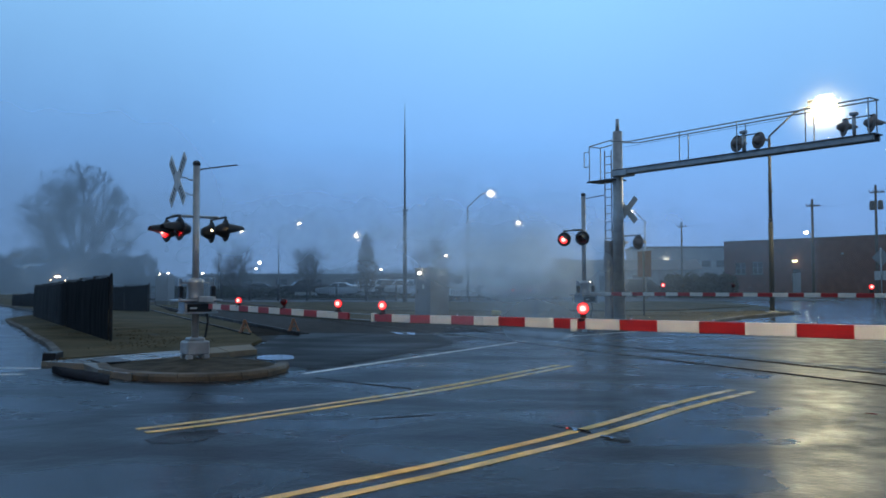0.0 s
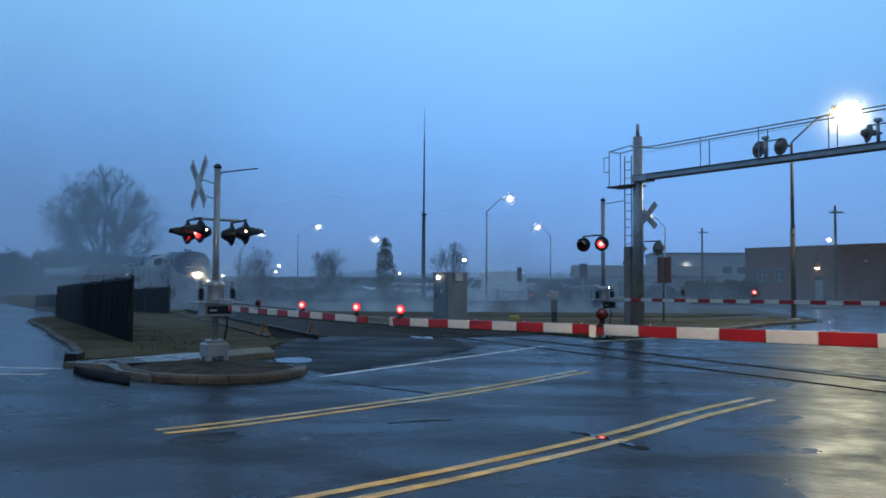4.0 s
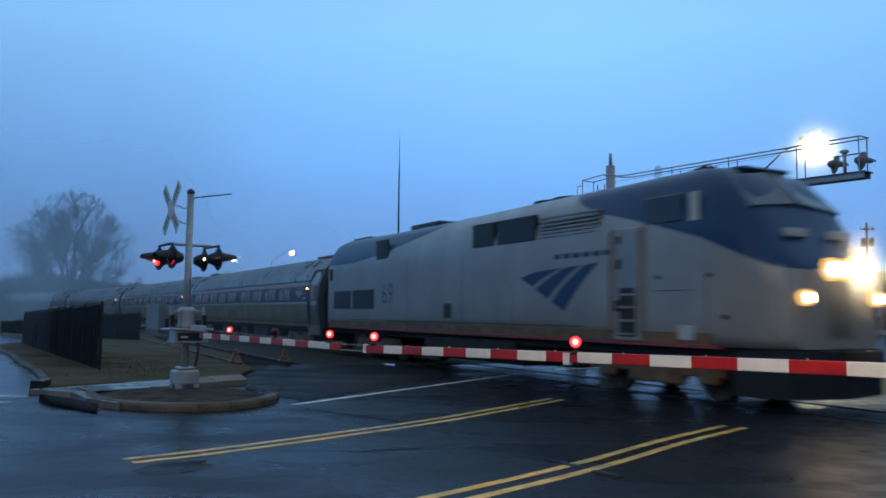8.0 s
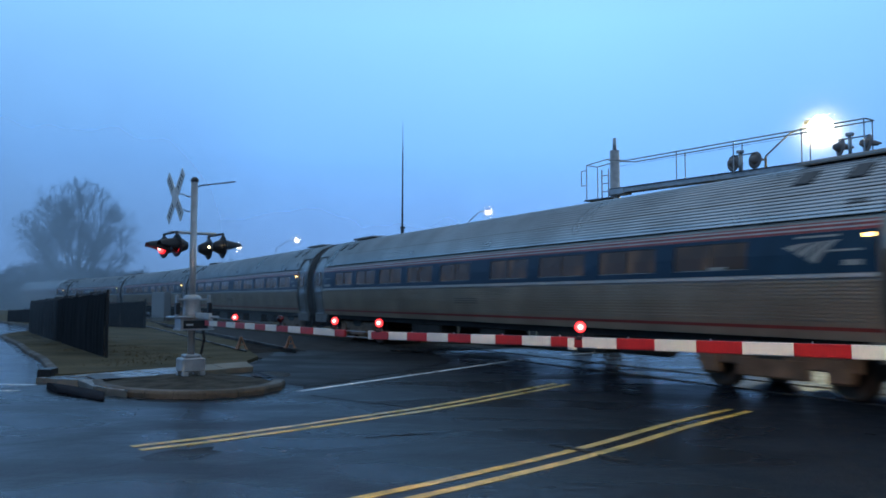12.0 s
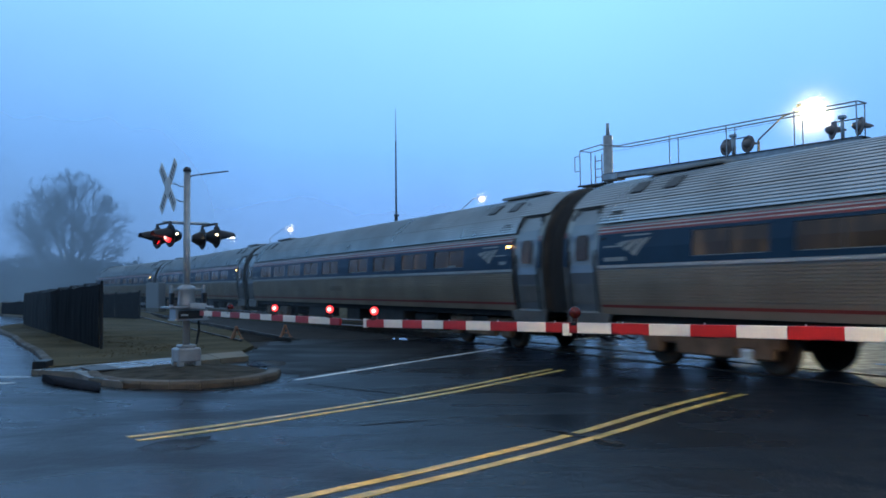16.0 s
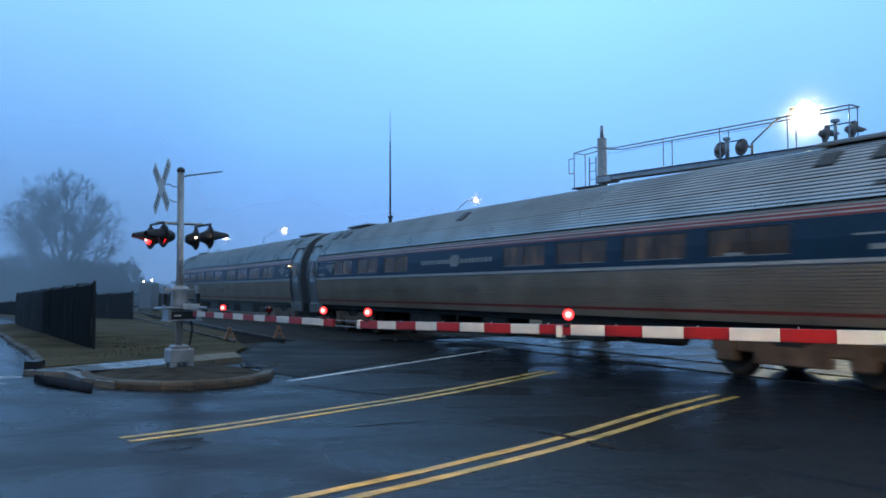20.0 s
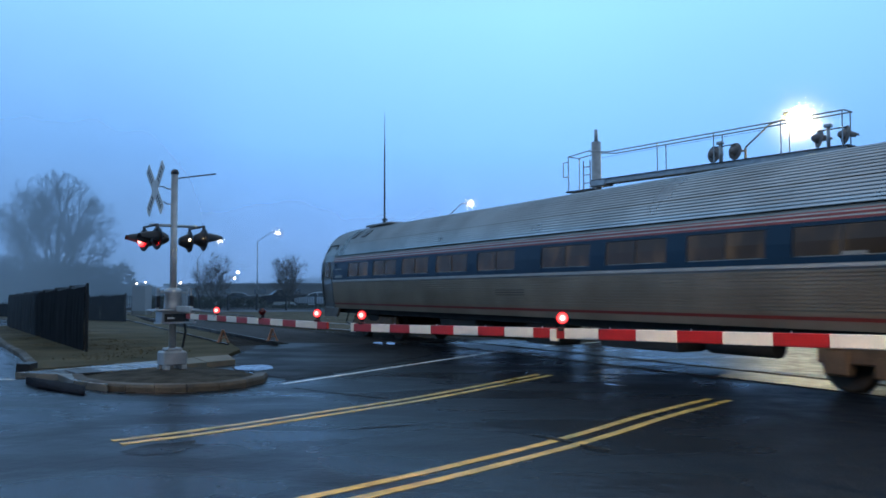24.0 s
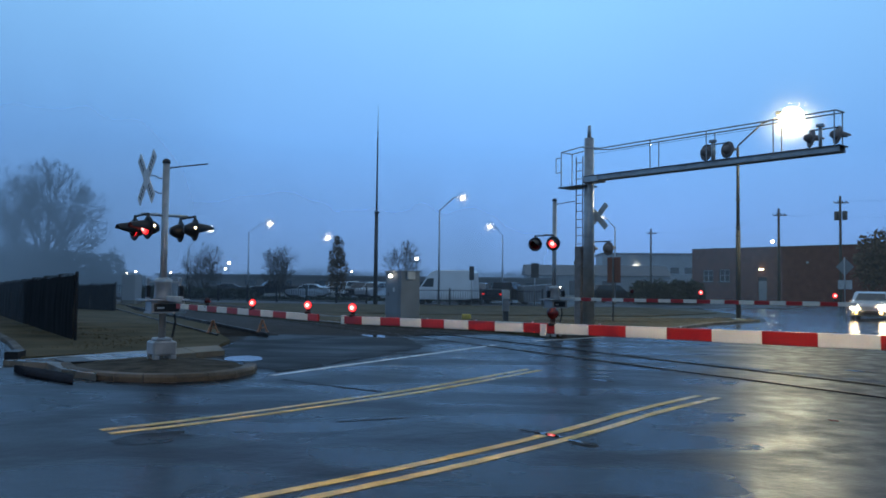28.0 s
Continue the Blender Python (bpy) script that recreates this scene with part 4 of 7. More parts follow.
def signal_mast(o, height, flash_z, phases, label, full=True, swivel=8):
    """Crossing signal mast with crossbuck and two pairs of lights; x along the gate arm, -y back along the road."""
    t = thing("crossing_signal", axes(o, A), label, "crossing signal", "crossing signals")
    part("mast", tube(B(), (0, 0, 0.3), (0, 0, height), 0.064, n=14), M["galv"], t)
    part("cap", lathe(B(), ((0.075, 0), (0.075, 0.05), (0.04, 0.09)), 14, pose(0, 0, height - 0.03)), M["darkgrey"], t)
    gate_machine(t)
    part("top_bracket", pipe(B(), [(0, 0, height - 0.14), (0.06, 0.1, height - 0.10), (0.1, 0.78, height + 0.03)], 0.014, 6), M["darkgrey"], t, "thin bent rod on the mast top")
    for z in (flash_z + 0.68, flash_z + 0.97) if full else ():
        part("strap", pipe(B(), [(0, 0, z), (0, -0.14, z), (0, -0.2, z + 0.04), (0, -0.35, z + 0.04)], 0.012, 6), M["galv"], t)
    for k, a in enumerate((45, -45) if full else ()):
        b = part("blade", box(B(), 0, 0, -0.115, 0.008, 1.22, 0.23), M["sign_white"], t, "white crossing sign blade", m=pose(0, -0.36 - 0.012 * k, flash_z + 0.95, 0, 0, -90) @ pose(0, 0, 0, a, 0, 0))
        for y in (-0.5, -0.41, -0.32, -0.23, 0.23, 0.32, 0.41, 0.5):
            part("letter_bar", box(B(), 0.0055, y, -0.055, 0.002, 0.05, 0.11), M["darkgrey"], b)
    part("light_bracket", pipe(B(), [(0, 0.46 if full else 0.0, flash_z + 0.27), (0, -0.46, flash_z + 0.27)], 0.028, 8), M["galv"], t)
    for y, ph in ((-0.44, phases), (0.44, (None, None)))[:2 if full else 1]:
        part("crossarm", pipe(B(), [(-0.40, y, flash_z + 0.25), (0.40, y, flash_z + 0.25)], 0.022, 8), M["darkgrey"], t)
        for k, x in enumerate((-0.38, 0.38)):
            part("hanger", tube(B(), (x, y, flash_z + 0.25), (x, y, flash_z + 0.1), 0.03, n=8), M["darkgrey"], t)
            lamp_at = pose(x, y, flash_z, 0, 0, (-90 if y < 0 else 90) + (swivel if y < 0 else 0))
            light = flasher(t, lamp_at, ph[k])
            if full and (y > 0 or k):
                peep_light(light, lamp_at @ pose(-0.05, 0.155 if y < 0 else -0.155, 0.03, 0, 0, 60 if y < 0 else -110), k)
    return t


def signals():
    up = Vector((0, 0, 1))
    tip = Vector((-0.98, 10.334, 0))
    # near side: mast on the corner island with its arm, and the opposite arm, tip to tip
    FACE = Vector((-0.2, -0.98, 0))
    o = Vector((-4.93, 15.62, 0.12))
    t = signal_mast(o, 3.73, 2.44, (0, 1), "galvanised crossing signal mast with crossbuck, red lights and lowered gate")
    inv = t.matrix_basis.inverted()
    g = thing("striped_barrier", Matrix(), "lowered red and white striped barrier on the island mast", "barrier", "striped barriers")
    a1 = tip - A * 0.684 + up * 1.12
    gate_arm(g, a1, o + A * 0.75 + up * 1.01, True, lengths=(0.27, 0.62))
    arm_light(g, a1 - A * 0.29 + up * 0.13, FACE)
    arm_light(g, a1 - A * 2.03 + up * 0.12, FACE, 1)
    arm_light(g, a1 - A * 3.82 + up * 0.11, FACE, 0)
    part("stay_rod", tube(B(), o + A * 0.3 + up * 1.12, a1 - A * 2.3 + up * 0.07, 0.012, n=6), M["darkgrey"], g, "thin dark stay along the arm")
    g2 = thing("striped_barrier", Matrix(), "lowered red and white striped barrier across the near lanes", "barrier", "striped barriers")
    end = tip + A * 9.4 + up * 1.30
    gate_arm(g2, tip + up * 1.122, end, True, 0.094)
    arm_light(g2, tip + A * 0.17 + up * 1.25, FACE)
    arm_light(g2, tip + A * 3.62 + up * 1.30, FACE, 0)
    part("splice_sleeve", box(B(), 0, 0, -0.056, 0.085, 0.05, 0.112, 0.006), M["white_sheet"], g2, "bare aluminium splice sleeve", m=axes(tip + A * 3.52 + up * 1.172, A))
    for z in (1.085, 1.158):
        part("tip_rod", tube(B(), tip - A * 0.66 + up * z, tip + A * 0.02 + up * z, 0.0045, n=6), M["galv"], g2, "thin pale rod of the tip frame")
    part("tip_plate", box(B(), 0, 0, -0.055, 0.07, 0.045, 0.11, 0.005), M["white_sheet"], g2, "pale plate at the arm tip", m=axes(tip - A * 0.036 + up * 1.122, A))
    for k in range(11):
        p = tip + A * (0.9 + 0.82 * k) + up * (1.175 + 0.0155 * k)
        part("bolt", tube(B(), p, p + up * 0.025, 0.008, n=6), M["galv"], g2)
    post = thing("gate_stand", axes(tip + A * 9.9, A), "galvanised stand that carries the near gate arm", "gate stand")
    part("mast", tube(B(), (0, 0, 0), (0, 0, 2.6), 0.064, n=12), M["galv"], post)
    part("gate_mechanism", box(B(), -0.1, 0, 1.05, 0.7, 0.4, 0.5, 0.02), M["galv"], post)
    part("foot", box(B(), 0, 0, 0, 0.5, 0.5, 0.4, 0.03), M["galv"], post)
    # far side
    o3 = Vector((3.95, 24.75, 0.06))
    t3 = signal_mast(o3, 4.12, 2.78, (0, 1), "galvanised crossing signal mast beyond the tracks with lit red lights", False, 30)
    a3 = Vector((4.62, 23.81, 0)) + up * 1.34
    g3 = thing("striped_barrier", Matrix(), "lowered red and white striped barrier beyond the tracks", "barrier", "striped barriers")
    A3 = Vector((math.sin(radians(33.9)), -math.cos(radians(33.9)), 0))
    e3 = a3 + A3 * 8.1
    gate_arm(g3, e3 - up * 0.08, o3 + up * 1.14 + A * 0.6, False)
    arm_light(g3, a3 + A3 * 4.15 + up * 0.09, FACE, 1)
    arm_light(g3, a3 + A3 * 7.62 + up * 0.07, FACE)
    arm_light(g3, a3 + A3 * 1.9 + up * 0.09, FACE, 0)


def gantry():
    """Cantilever over the road with walkway rails and light pairs; x along the arm."""
    o = Vector((5.98, 29.6, 0.09))
    Z = 5.42
    d = (Vector((11.46, 22.51, 0)) - Vector((o.x, o.y, 0)))
    L = d.length
    t = thing("cantilever_signal", axes(o, d), "galvanised cantilever signal gantry over the road with unlit lights", "signal gantry")
    part("mast", tube(B(), (0, 0, 0), (0, 0, 6.9), 0.21, 0.17, n=18), M["galv"], t)
    part("mast_top", tube(B(), (0, 0, 6.88), (0, 0, 7.36), 0.075, 0.06, n=12), M["galv"], t)
    part("foundation", box(B(), 0, 0, -0.08, 0.9, 0.9, 0.16, 0.03), M["concrete"], t)
    part("red_band", lathe(B(), ((0.208, 0), (0.212, 0.01), (0.211, 0.1), (0.207, 0.11)), 18, pose(0, 0, 0.95), close=False), M["red_sheet"], t, "red reflective band on the mast")
    part("arm_beam", box(box(B(), L / 2 + 0.1, 0.17, Z - 0.12, L + 0.2, 0.09, 0.16, 0.01), L / 2 + 0.1, -0.17, Z - 0.12, L + 0.2, 0.09, 0.16, 0.01), M["galv"], t, "twin beams of the cantilever")
    part("walkway_grate", box(B(), L / 2 + 0.1, 0, Z + 0.035, L + 0.3, 0.5, 0.035), M["darkgrey"], t)
    part("knuckle", box(B(), 0.25, 0, Z - 0.18, 0.7, 0.5, 0.26, 0.03), M["galv"], t, "bolted arm bracket on the mast")
    for sy in (-0.24, 0.24):
        part("handrail", pipe(B(), [(-0.1, sy, Z + 1.12), (0.75, sy, Z + 1.0), (L + 0.15, sy, Z + 1.04)], 0.022, 6), M["galv"], t)
        for x in (2.87, 5.02, 7.26, L + 0.1):
            part("rail_post", tube(B(), (x, sy, Z), (x, sy, Z + 1.04), 0.02, n=6), M["galv"], t)
    part("end_rail", pipe(B(), [(L + 0.15, -0.24, Z + 1.04), (L + 0.15, 0.24, Z + 1.04)], 0.022, 6), M["galv"], t)
    part("guy_wire", tube(B(), (0, 0, 6.3), (6.5, 0, Z + 0.9), 0.006, n=5), M["darkgrey"], t)
    # platform cage and ladder behind the mast
    part("platform", box(B(), -0.55, 0, Z - 0.30, 1.25, 0.75, 0.05), M["darkgrey"], t)
    part("cage", pipe(pipe(pipe(B(), [(-1.1, -0.3, Z - 0.27), (-1.1, -0.3, Z + 1.05), (0.0, -0.3, Z + 1.15)], 0.02, 6),
                           [(-1.1, 0.3, Z - 0.27), (-1.1, 0.3, Z + 1.05), (0.0, 0.3, Z + 1.15)], 0.02, 6),
                      [(-1.1, -0.3, Z + 1.05), (-1.1, 0.3, Z + 1.05)], 0.02, 6), M["galv"], t, "guard rails of the platform")
    part("cage_side", pipe(B(), [(-1.36, -0.3, Z + 0.3), (-1.36, -0.3, Z + 0.85), (-1.1, -0.3, Z + 0.85), (-1.1, -0.3, Z + 0.3), (-1.36, -0.3, Z + 0.3)], 0.018, 6), M["galv"], t)
    lad = part("ladder", B(), M["galv"], t, "steel access ladder")
    for sy in (-0.2, 0.2):
        part("ladder_rail", tube(B(), (-0.46 + 0.8 * sy, 0.0, 2.9), (-0.46 + 0.8 * sy, 0.0, Z + 0.85), 0.022, n=6), M["weathered"], lad)
    rung = part("rung", tube(B(), (-0.62, 0.0, 0), (-0.30, 0.0, 0), 0.015, n=6), M["weathered"], lad, m=pose(0, 0, 3.05))
    for k in range(1, 11):
        again(rung, pose(0, 0, 3.05 + 0.3 * k))
    part("cable_duct", box(box(B(), -0.43, 0.0, 0.0, 0.30, 0.26, 2.95, 0.02), -0.43, 0.0, 2.3, 0.34, 0.30, 0.12, 0.01), M["weathered"], t, "dull brown-grey cable duct beside the mast")
    for z in (1.1, 2.2, 3.3):
        part("clip", box(B(), -0.2, 0.0, z, 0.24, 0.06, 0.05), M["galv"], t)
    # lights on the arm: pairs that face along the road
    for x in (5.1, 8.55):
        part("light_post", tube(B(), (x, 0.0, Z), (x, 0.0, Z + 0.72), 0.05, n=10), M["galv"], t)
        part("light_post_cap", box(B(), x, 0, Z + 0.66, 0.2, 0.16, 0.1, 0.02), M["galv"], t)
        part("crossarm", pipe(B(), [(x - 0.42, 0.2, Z + 0.64), (x + 0.42, 0.2, Z + 0.64)], 0.02, 6), M["darkgrey"], t)
        for dx in (-0.38, 0.38):
            flasher(t, pose(x + dx, 0.22, Z + 0.42, 0, 8 if x > 8 else 3, 50 if x > 8 else 78), plate=0.27, skin="weathered")
    # lower mast: crossbuck and one pair, seen from behind
    for k, a in enumerate((45, -45)):
        part("blade", box(B(), 0, 0, -0.115, 0.008, 1.22, 0.23), M["sign_white"], t, "crossing sign blade seen from behind", m=pose(0.1, 0.34 + 0.012 * k, 4.05, 0, 0, 90) @ pose(0, 0, 0, a, 0, 0))
    part("crossarm", pipe(B(), [(-0.35, 0.32, 3.12), (0.75, 0.32, 3.12)], 0.022, 8), M["darkgrey"], t)
    for dx in (-0.22, 0.62):
        flasher(t, pose(dx, 0.34, 2.86, 0, 0, 90), plate=0.25, skin="weathered")


def near_fence():
    """Steel fence clad in dark screen cloth, set on the grass."""
    f = thing("screen_fence", Matrix(), "black steel fence covered with dark screen cloth", "fence", "screen fences")
    a, b = Vector((-8.66, 20.65, 0.08)), Vector((-18.1, 35.3, 0.08))
    fence_run(f, a, b, 1.66, 7, 1.33)
    f2 = thing("screen_fence", Matrix(), "black screened fence beyond the side track", "fence", "screen fences")
    fence_run(f2, Vector((-15.4, 41.3, 0.05)), Vector((-28.2, 52.2, 0.0)), 1.42, 7, 0.80)


def fence_run(f, a, b, h0, n, h1):
    """n bays of screened fence whose height runs from h0 to h1."""
    d = (b - a)
    x = d.normalized()
    up = Vector((0, 0, 1))
    for k in range(n + 1):
        h = h0 + (h1 - h0) * k / n
        part("post", box(B(), 0, 0, 0, 0.07, 0.07, h + 0.06, 0.006), M["dark"], f, m=axes(a + d * k / n, x))
    w = d.length / n
    rail = None
    for k in range(n):
        m = axes(a + d * (k + 0.5) / n, x)
        bm = B()
        h = h0 + (h1 - h0) * (k + 0.5) / n
        fall = (h1 - h0) / n
        rnd = random.Random(int(h0 * 100) + k)
        cols = 10
        rows = []
        for i in range(cols + 1):
            s = -w / 2 + w * i / cols
            top = h + fall * (i / cols - 0.5) - 0.02 - 0.03 * math.sin(math.pi * i / cols) + rnd.uniform(-0.012, 0.012)
            bow = rnd.uniform(0.0, 0.02)
            rows.append([Vector((s, 0.045 + bow, 0.03)), Vector((s, 0.045 + bow * 2, h * 0.5)), Vector((s, 0.045, top)),
                         Vector((s, 0.052, top)), Vector((s, 0.055 + bow * 2, h * 0.5)), Vector((s, 0.055 + bow, 0.03))])
        loft(bm, rows, closed=True)
        part("screen_panel", bm, M["mesh"], f, "dark sagging screen cloth panel", m=m)
        for z in (0.12, h - 0.14):
            part("rail", box(B(), 0, 0.0, z, w, 0.04, 0.04), M["dark"], f, m=m)
        spike = None
        for i in range(14):
            q = m @ pose(-w / 2 + w * (i + 0.5) / 14, 0, 0)
            if spike is None:
                spike = part("picket", box(B(), 0, 0, 0.06, 0.018, 0.018, h - 0.02), M["dark"], f, m=q)
            else:
                again(spike, q)


def halo(c, r, share, label):
    """Soft round sheet just before a lamp, added to imitate its bloom in thin mist."""
    bm = B()
    rings = [[Vector((r * u * math.cos(2 * math.pi * k / 40), -0.15 * r * (1 - u * u), r * u * math.sin(2 * math.pi * k / 40))) for k in range(40)] for u in (0.03, 0.25, 0.5, 0.75, 1.0)]
    loft(bm, rings, caps=False, smooth=True)
    tagged(part("lit_mist", bm, glow_mist("lit_mist", share), None, m=axes(c, Vector((c.y, -c.x, 0))), smooth=True), label, "mist", kind="stuff")


# ---------------------------------------------------------------- train
def coach_profile():
    """Half section of the coach from the sill to the roof crown: (half width, height)."""
    base = [(1.47, 0.96), (1.53, 1.20), (1.575, 1.55), (1.60, 1.92), (1.597, 2.20), (1.575, 2.45), (1.535, 2.68), (1.46, 2.90), (1.33, 3.14), (1.13, 3.38), (0.86, 3.60), (0.52, 3.76), (0.2, 3.84), (0.0, 3.855)]
    return base


def at_z(z):
    p = coach_profile()
    for (y0, z0), (y1, z1) in zip(p, p[1:]):
        if z0 <= z <= z1:
            return y0 + (y1 - y0) * (z - z0) / (z1 - z0)
    return p[-1][0]


def strip(bm, x0, x1, z0, z1, side, out=0.0, flutes=0, depth=0.012, mi=0):
    """Band of the coach's skin from x0 to x1 between two heights, plain or fluted."""
    levels = [(0.0, 0.0), (0.5, 0.0), (1.0, 0.0)]
    if flutes:
        levels = [((k + u) / flutes, o) for k in range(flutes) for u, o in ((0.0, 0.0), (0.12, depth), (0.68, depth), (0.80, 0.0))]
    row0, row1 = [], []
    for u, o in levels:
        z = z0 + (z1 - z0) * u
        y = (at_z(z) + out + o) * side
        row0.append(Vector((x0, y, z))), row1.append(Vector((x1, y, z)))
    loft(bm, [row0, row1], closed=False, caps=False, mi=mi)


WINDOWS = (3.45, 5.5, 7.55, 9.65, 11.8, 14.5, 16.65, 18.8, 20.95)   # centres, from the rear end


def emblem(parent, put, material, label, x0, z0, w, h):
    """Three bars that sweep up from a slanted tail to a level edge; put(x, z, out) is a point of the skin."""
    for k in range(3):
        rows = []
        for i in range(9):
            v, edge = i / 8, []
            for u in (k / 3 + 0.035, (k + 1) / 3 - 0.045):
                ax, az, bx, bz = 0.61 * u, -0.8 * u, 0.42 + 0.58 * u, 0.12 + 0.08 * u
                cx, cz = (ax + bx) / 2 - 0.03, (az + bz) / 2 + 0.07
                edge.append((x0 + w * ((1 - v) ** 2 * ax + 2 * v * (1 - v) * cx + v * v * bx), z0 + h * ((1 - v) ** 2 * az + 2 * v * (1 - v) * cz + v * v * bz)))
            (xa, za), (xb, zb) = edge
            rows.append([put(xa, za, 0.014), put(xb, zb, 0.014), put(xb, zb, 0.004), put(xa, za, 0.004)])
        part("emblem_bar", loft(B(), rows), material, parent, label)


def coach_thing(windows, texts=(), emblem_at=22.5, mid_vent=False, last=False):
    """Stainless coach, 25.4 m over its ends; x forward, rail level at z = 0."""
    h = 12.70
    t = thing("passenger_coach", Matrix(), "fluted stainless steel passenger coach with blue window band", "train coach", "coaches of the train")
    bm = B()
    full = coach_profile()
    half = [(y - 0.03, z) for y, z in full[:-1]] + [(0, full[-1][1] - 0.03)]
    ring = [(y, z) for y, z in half] + [(-y, z) for y, z in half[-2::-1]]
    ends = [(-h + 0.12, 1.0), (h - 0.12, 1.0)]
    loft(bm, [[Vector((x, y * 0.995, z)) for y, z in ring] for x, _ in ends])
    part("body_shell", bm, M["stainless_plain"], t)
    # tapered ends
    for e in (-1, 1):
        bm = B()
        rr = []
        for x, k in ((h - 0.13, 1.0), (h - 0.07, 0.985), (h - 0.03, 0.955), (h - 0.01, 0.90)):
            rr.append([Vector((e * x, y * k, 0.96 + (z - 0.96) * (1 - (1 - k) * 0.9))) for y, z in ring])
        loft(bm, rr, smooth=False)
        # end wall coloured dark for the shade between coaches
        part("end_cap", bm, M["end_shade"], t, "rounded stainless coach end darkened for the gap's shade")
        if last and e < 0:
            part("gangway", box(box(B(), e * (h + 0.08), 0, 0.95, 0.2, 1.25, 2.25, 0.05), e * (h + 0.02), 0, 1.05, 0.1, 0.85, 2.05, 0.02), M["bellows"], t, "black rubber gangway diaphragm at the open end")
        else:
            # bellows widened to the full coach section, standing in for the gap's shade
            bm = B()
            loft(bm, [[Vector((e * x, y * k, 0.80 + (z - 0.80) * (0.5 + 0.5 * k))) for y, z in ring] for x, k in ((h - 0.02, 0.92), (h + 0.04, 0.955), (h + 0.10, 0.93), (h + 0.16, 0.955), (h + 0.22, 0.93), (h + 0.285, 0.95))])
            part("gangway", bm, M["bellows"], t, "black gangway bellows widened to imitate the gap's shade")
        part("coupler", box(B(), e * (h + 0.25), 0, 0.78, 0.55, 0.22, 0.26, 0.03), M["under"], t)
    # roof flutes
    bm = B()
    for side in (1, -1):
        strip(bm, -h + 1.22, h - 1.22, 2.80, 3.215, side, 0.0, 7, 0.026)
        strip(bm, -h + 0.14, h - 0.14, 3.215, 3.745, side, 0.0, 9, 0.026)
        strip(bm, -h + 0.14, h - 0.14, 3.745, 3.85, side, 0.0, 2, 0.014)
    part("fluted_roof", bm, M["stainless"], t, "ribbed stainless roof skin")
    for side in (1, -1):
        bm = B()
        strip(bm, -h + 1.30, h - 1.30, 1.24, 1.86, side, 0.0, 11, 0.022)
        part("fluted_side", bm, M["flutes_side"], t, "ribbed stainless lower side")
        bm = B()
        strip(bm, -h + 1.30, h - 1.30, 0.965, 1.095, side, 0.004)
        strip(bm, -h + 1.30, h - 1.30, 1.16, 1.235, side, 0.004)
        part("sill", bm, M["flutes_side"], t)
        for e in (-1, 1):
            skirt = prism(B(), [(e * (h - 1.55), 0.99), (e * (h - 1.36), 0.66), (e * (h - 0.16), 0.66), (e * (h - 0.10), 0.99)], side * 1.40, side * 1.475, Matrix(((1, 0, 0, 0), (0, 0, 1, 0), (0, 1, 0, 0), (0, 0, 0, 1))))
            part("vestibule_skirt", skirt, M["panel_grey"], t, "sooty stainless skirt below the vestibule")
        bm = B()
        strip(bm, -h + 1.30, h - 1.30, 1.10, 1.155, side, 0.006)
        part("red_stripe", bm, M["car_red"], t, "dull red stripe along the sill")
        bm = B()
        strip(bm, -h + 1.30, h - 1.30, 1.885, 1.945, side, 0.008)
        part("white_stripe", bm, M["car_white"], t, "white line under the windows")
        for z0, z1, mm in ((2.572, 2.610, "car_red"), (2.612, 2.636, "car_white"), (2.638, 2.676, "car_red"), (2.678, 2.700, "car_white"), (2.702, 2.722, "car_red")):
            bm = B()
            strip(bm, -h + 1.30, h - 1.30, z0, z1, side, 0.006)
            part("trim_stripe", bm, M[mm], t)
        # blue band in panels between the windows, panes set back
        cuts = [-h + 1.30]
        for c in windows:
            cuts += [-h + c - 0.83, -h + c + 0.83]
        cuts.append(h - 1.30)
        for k in range(0, len(cuts), 2):
            bm = B()
            strip(bm, cuts[k], cuts[k + 1], 1.95, 2.57, side, 0.006)
            part("band_panel", bm, M["car_blue"], t, "blue painted panel between windows")
        for k, c in enumerate(windows):
            bm = B()
            strip(bm, -h + c - 0.018, -h + c + 0.018, 2.05, 2.51, side, 0.004)
            w = part("window", bm, M["darkgrey"], t, "dark tinted double window of the coach")
            for dx in (-0.415, 0.415):
                bm = B()
                strip(bm, -h + c + dx - 0.40, -h + c + dx + 0.40, 2.06, 2.50, side, -0.012)
                part("pane", bm, M["coach_glass"], w)
            for z0, z1 in ((1.95, 2.05), (2.51, 2.57)):
                bm = B()
                strip(bm, -h + c - 0.83, -h + c + 0.83, z0, z1, side, 0.005)
                part("band_edge", bm, M["car_blue"], w)
            bm = B()
            strip(bm, -h + c - 0.76, -h + c + 0.76, 2.048, 2.06, side, 0.008)
            part("window_sill", bm, M["letters"], w)
        # doors by both ends
        for e in (-1, 1):
            x0, x1 = sorted((e * (h - 0.32), e * (h - 1.13)))
            bm = B()
            strip(bm, x0, x1, 1.02, 2.6, side, -0.022)
            strip(bm, x0, x1, 2.6, 3.05, side, -0.022)
            strip(bm, x0 + 0.07, x1 - 0.07, 3.05, 3.16, side, -0.022)
            door = part("door", bm, M["door_steel"], t, "plain polished vestibule door")
            bm = B()
            strip(bm, x0 + 0.2, x1 - 0.2, 2.10, 2.56, side, -0.008)
            strip(bm, x0 + 0.24, x1 - 0.24, 2.06, 2.60, side, -0.010)
            part("door_window", bm, M["coach_glass"], door, "dark rounded door window")
            bm = B()
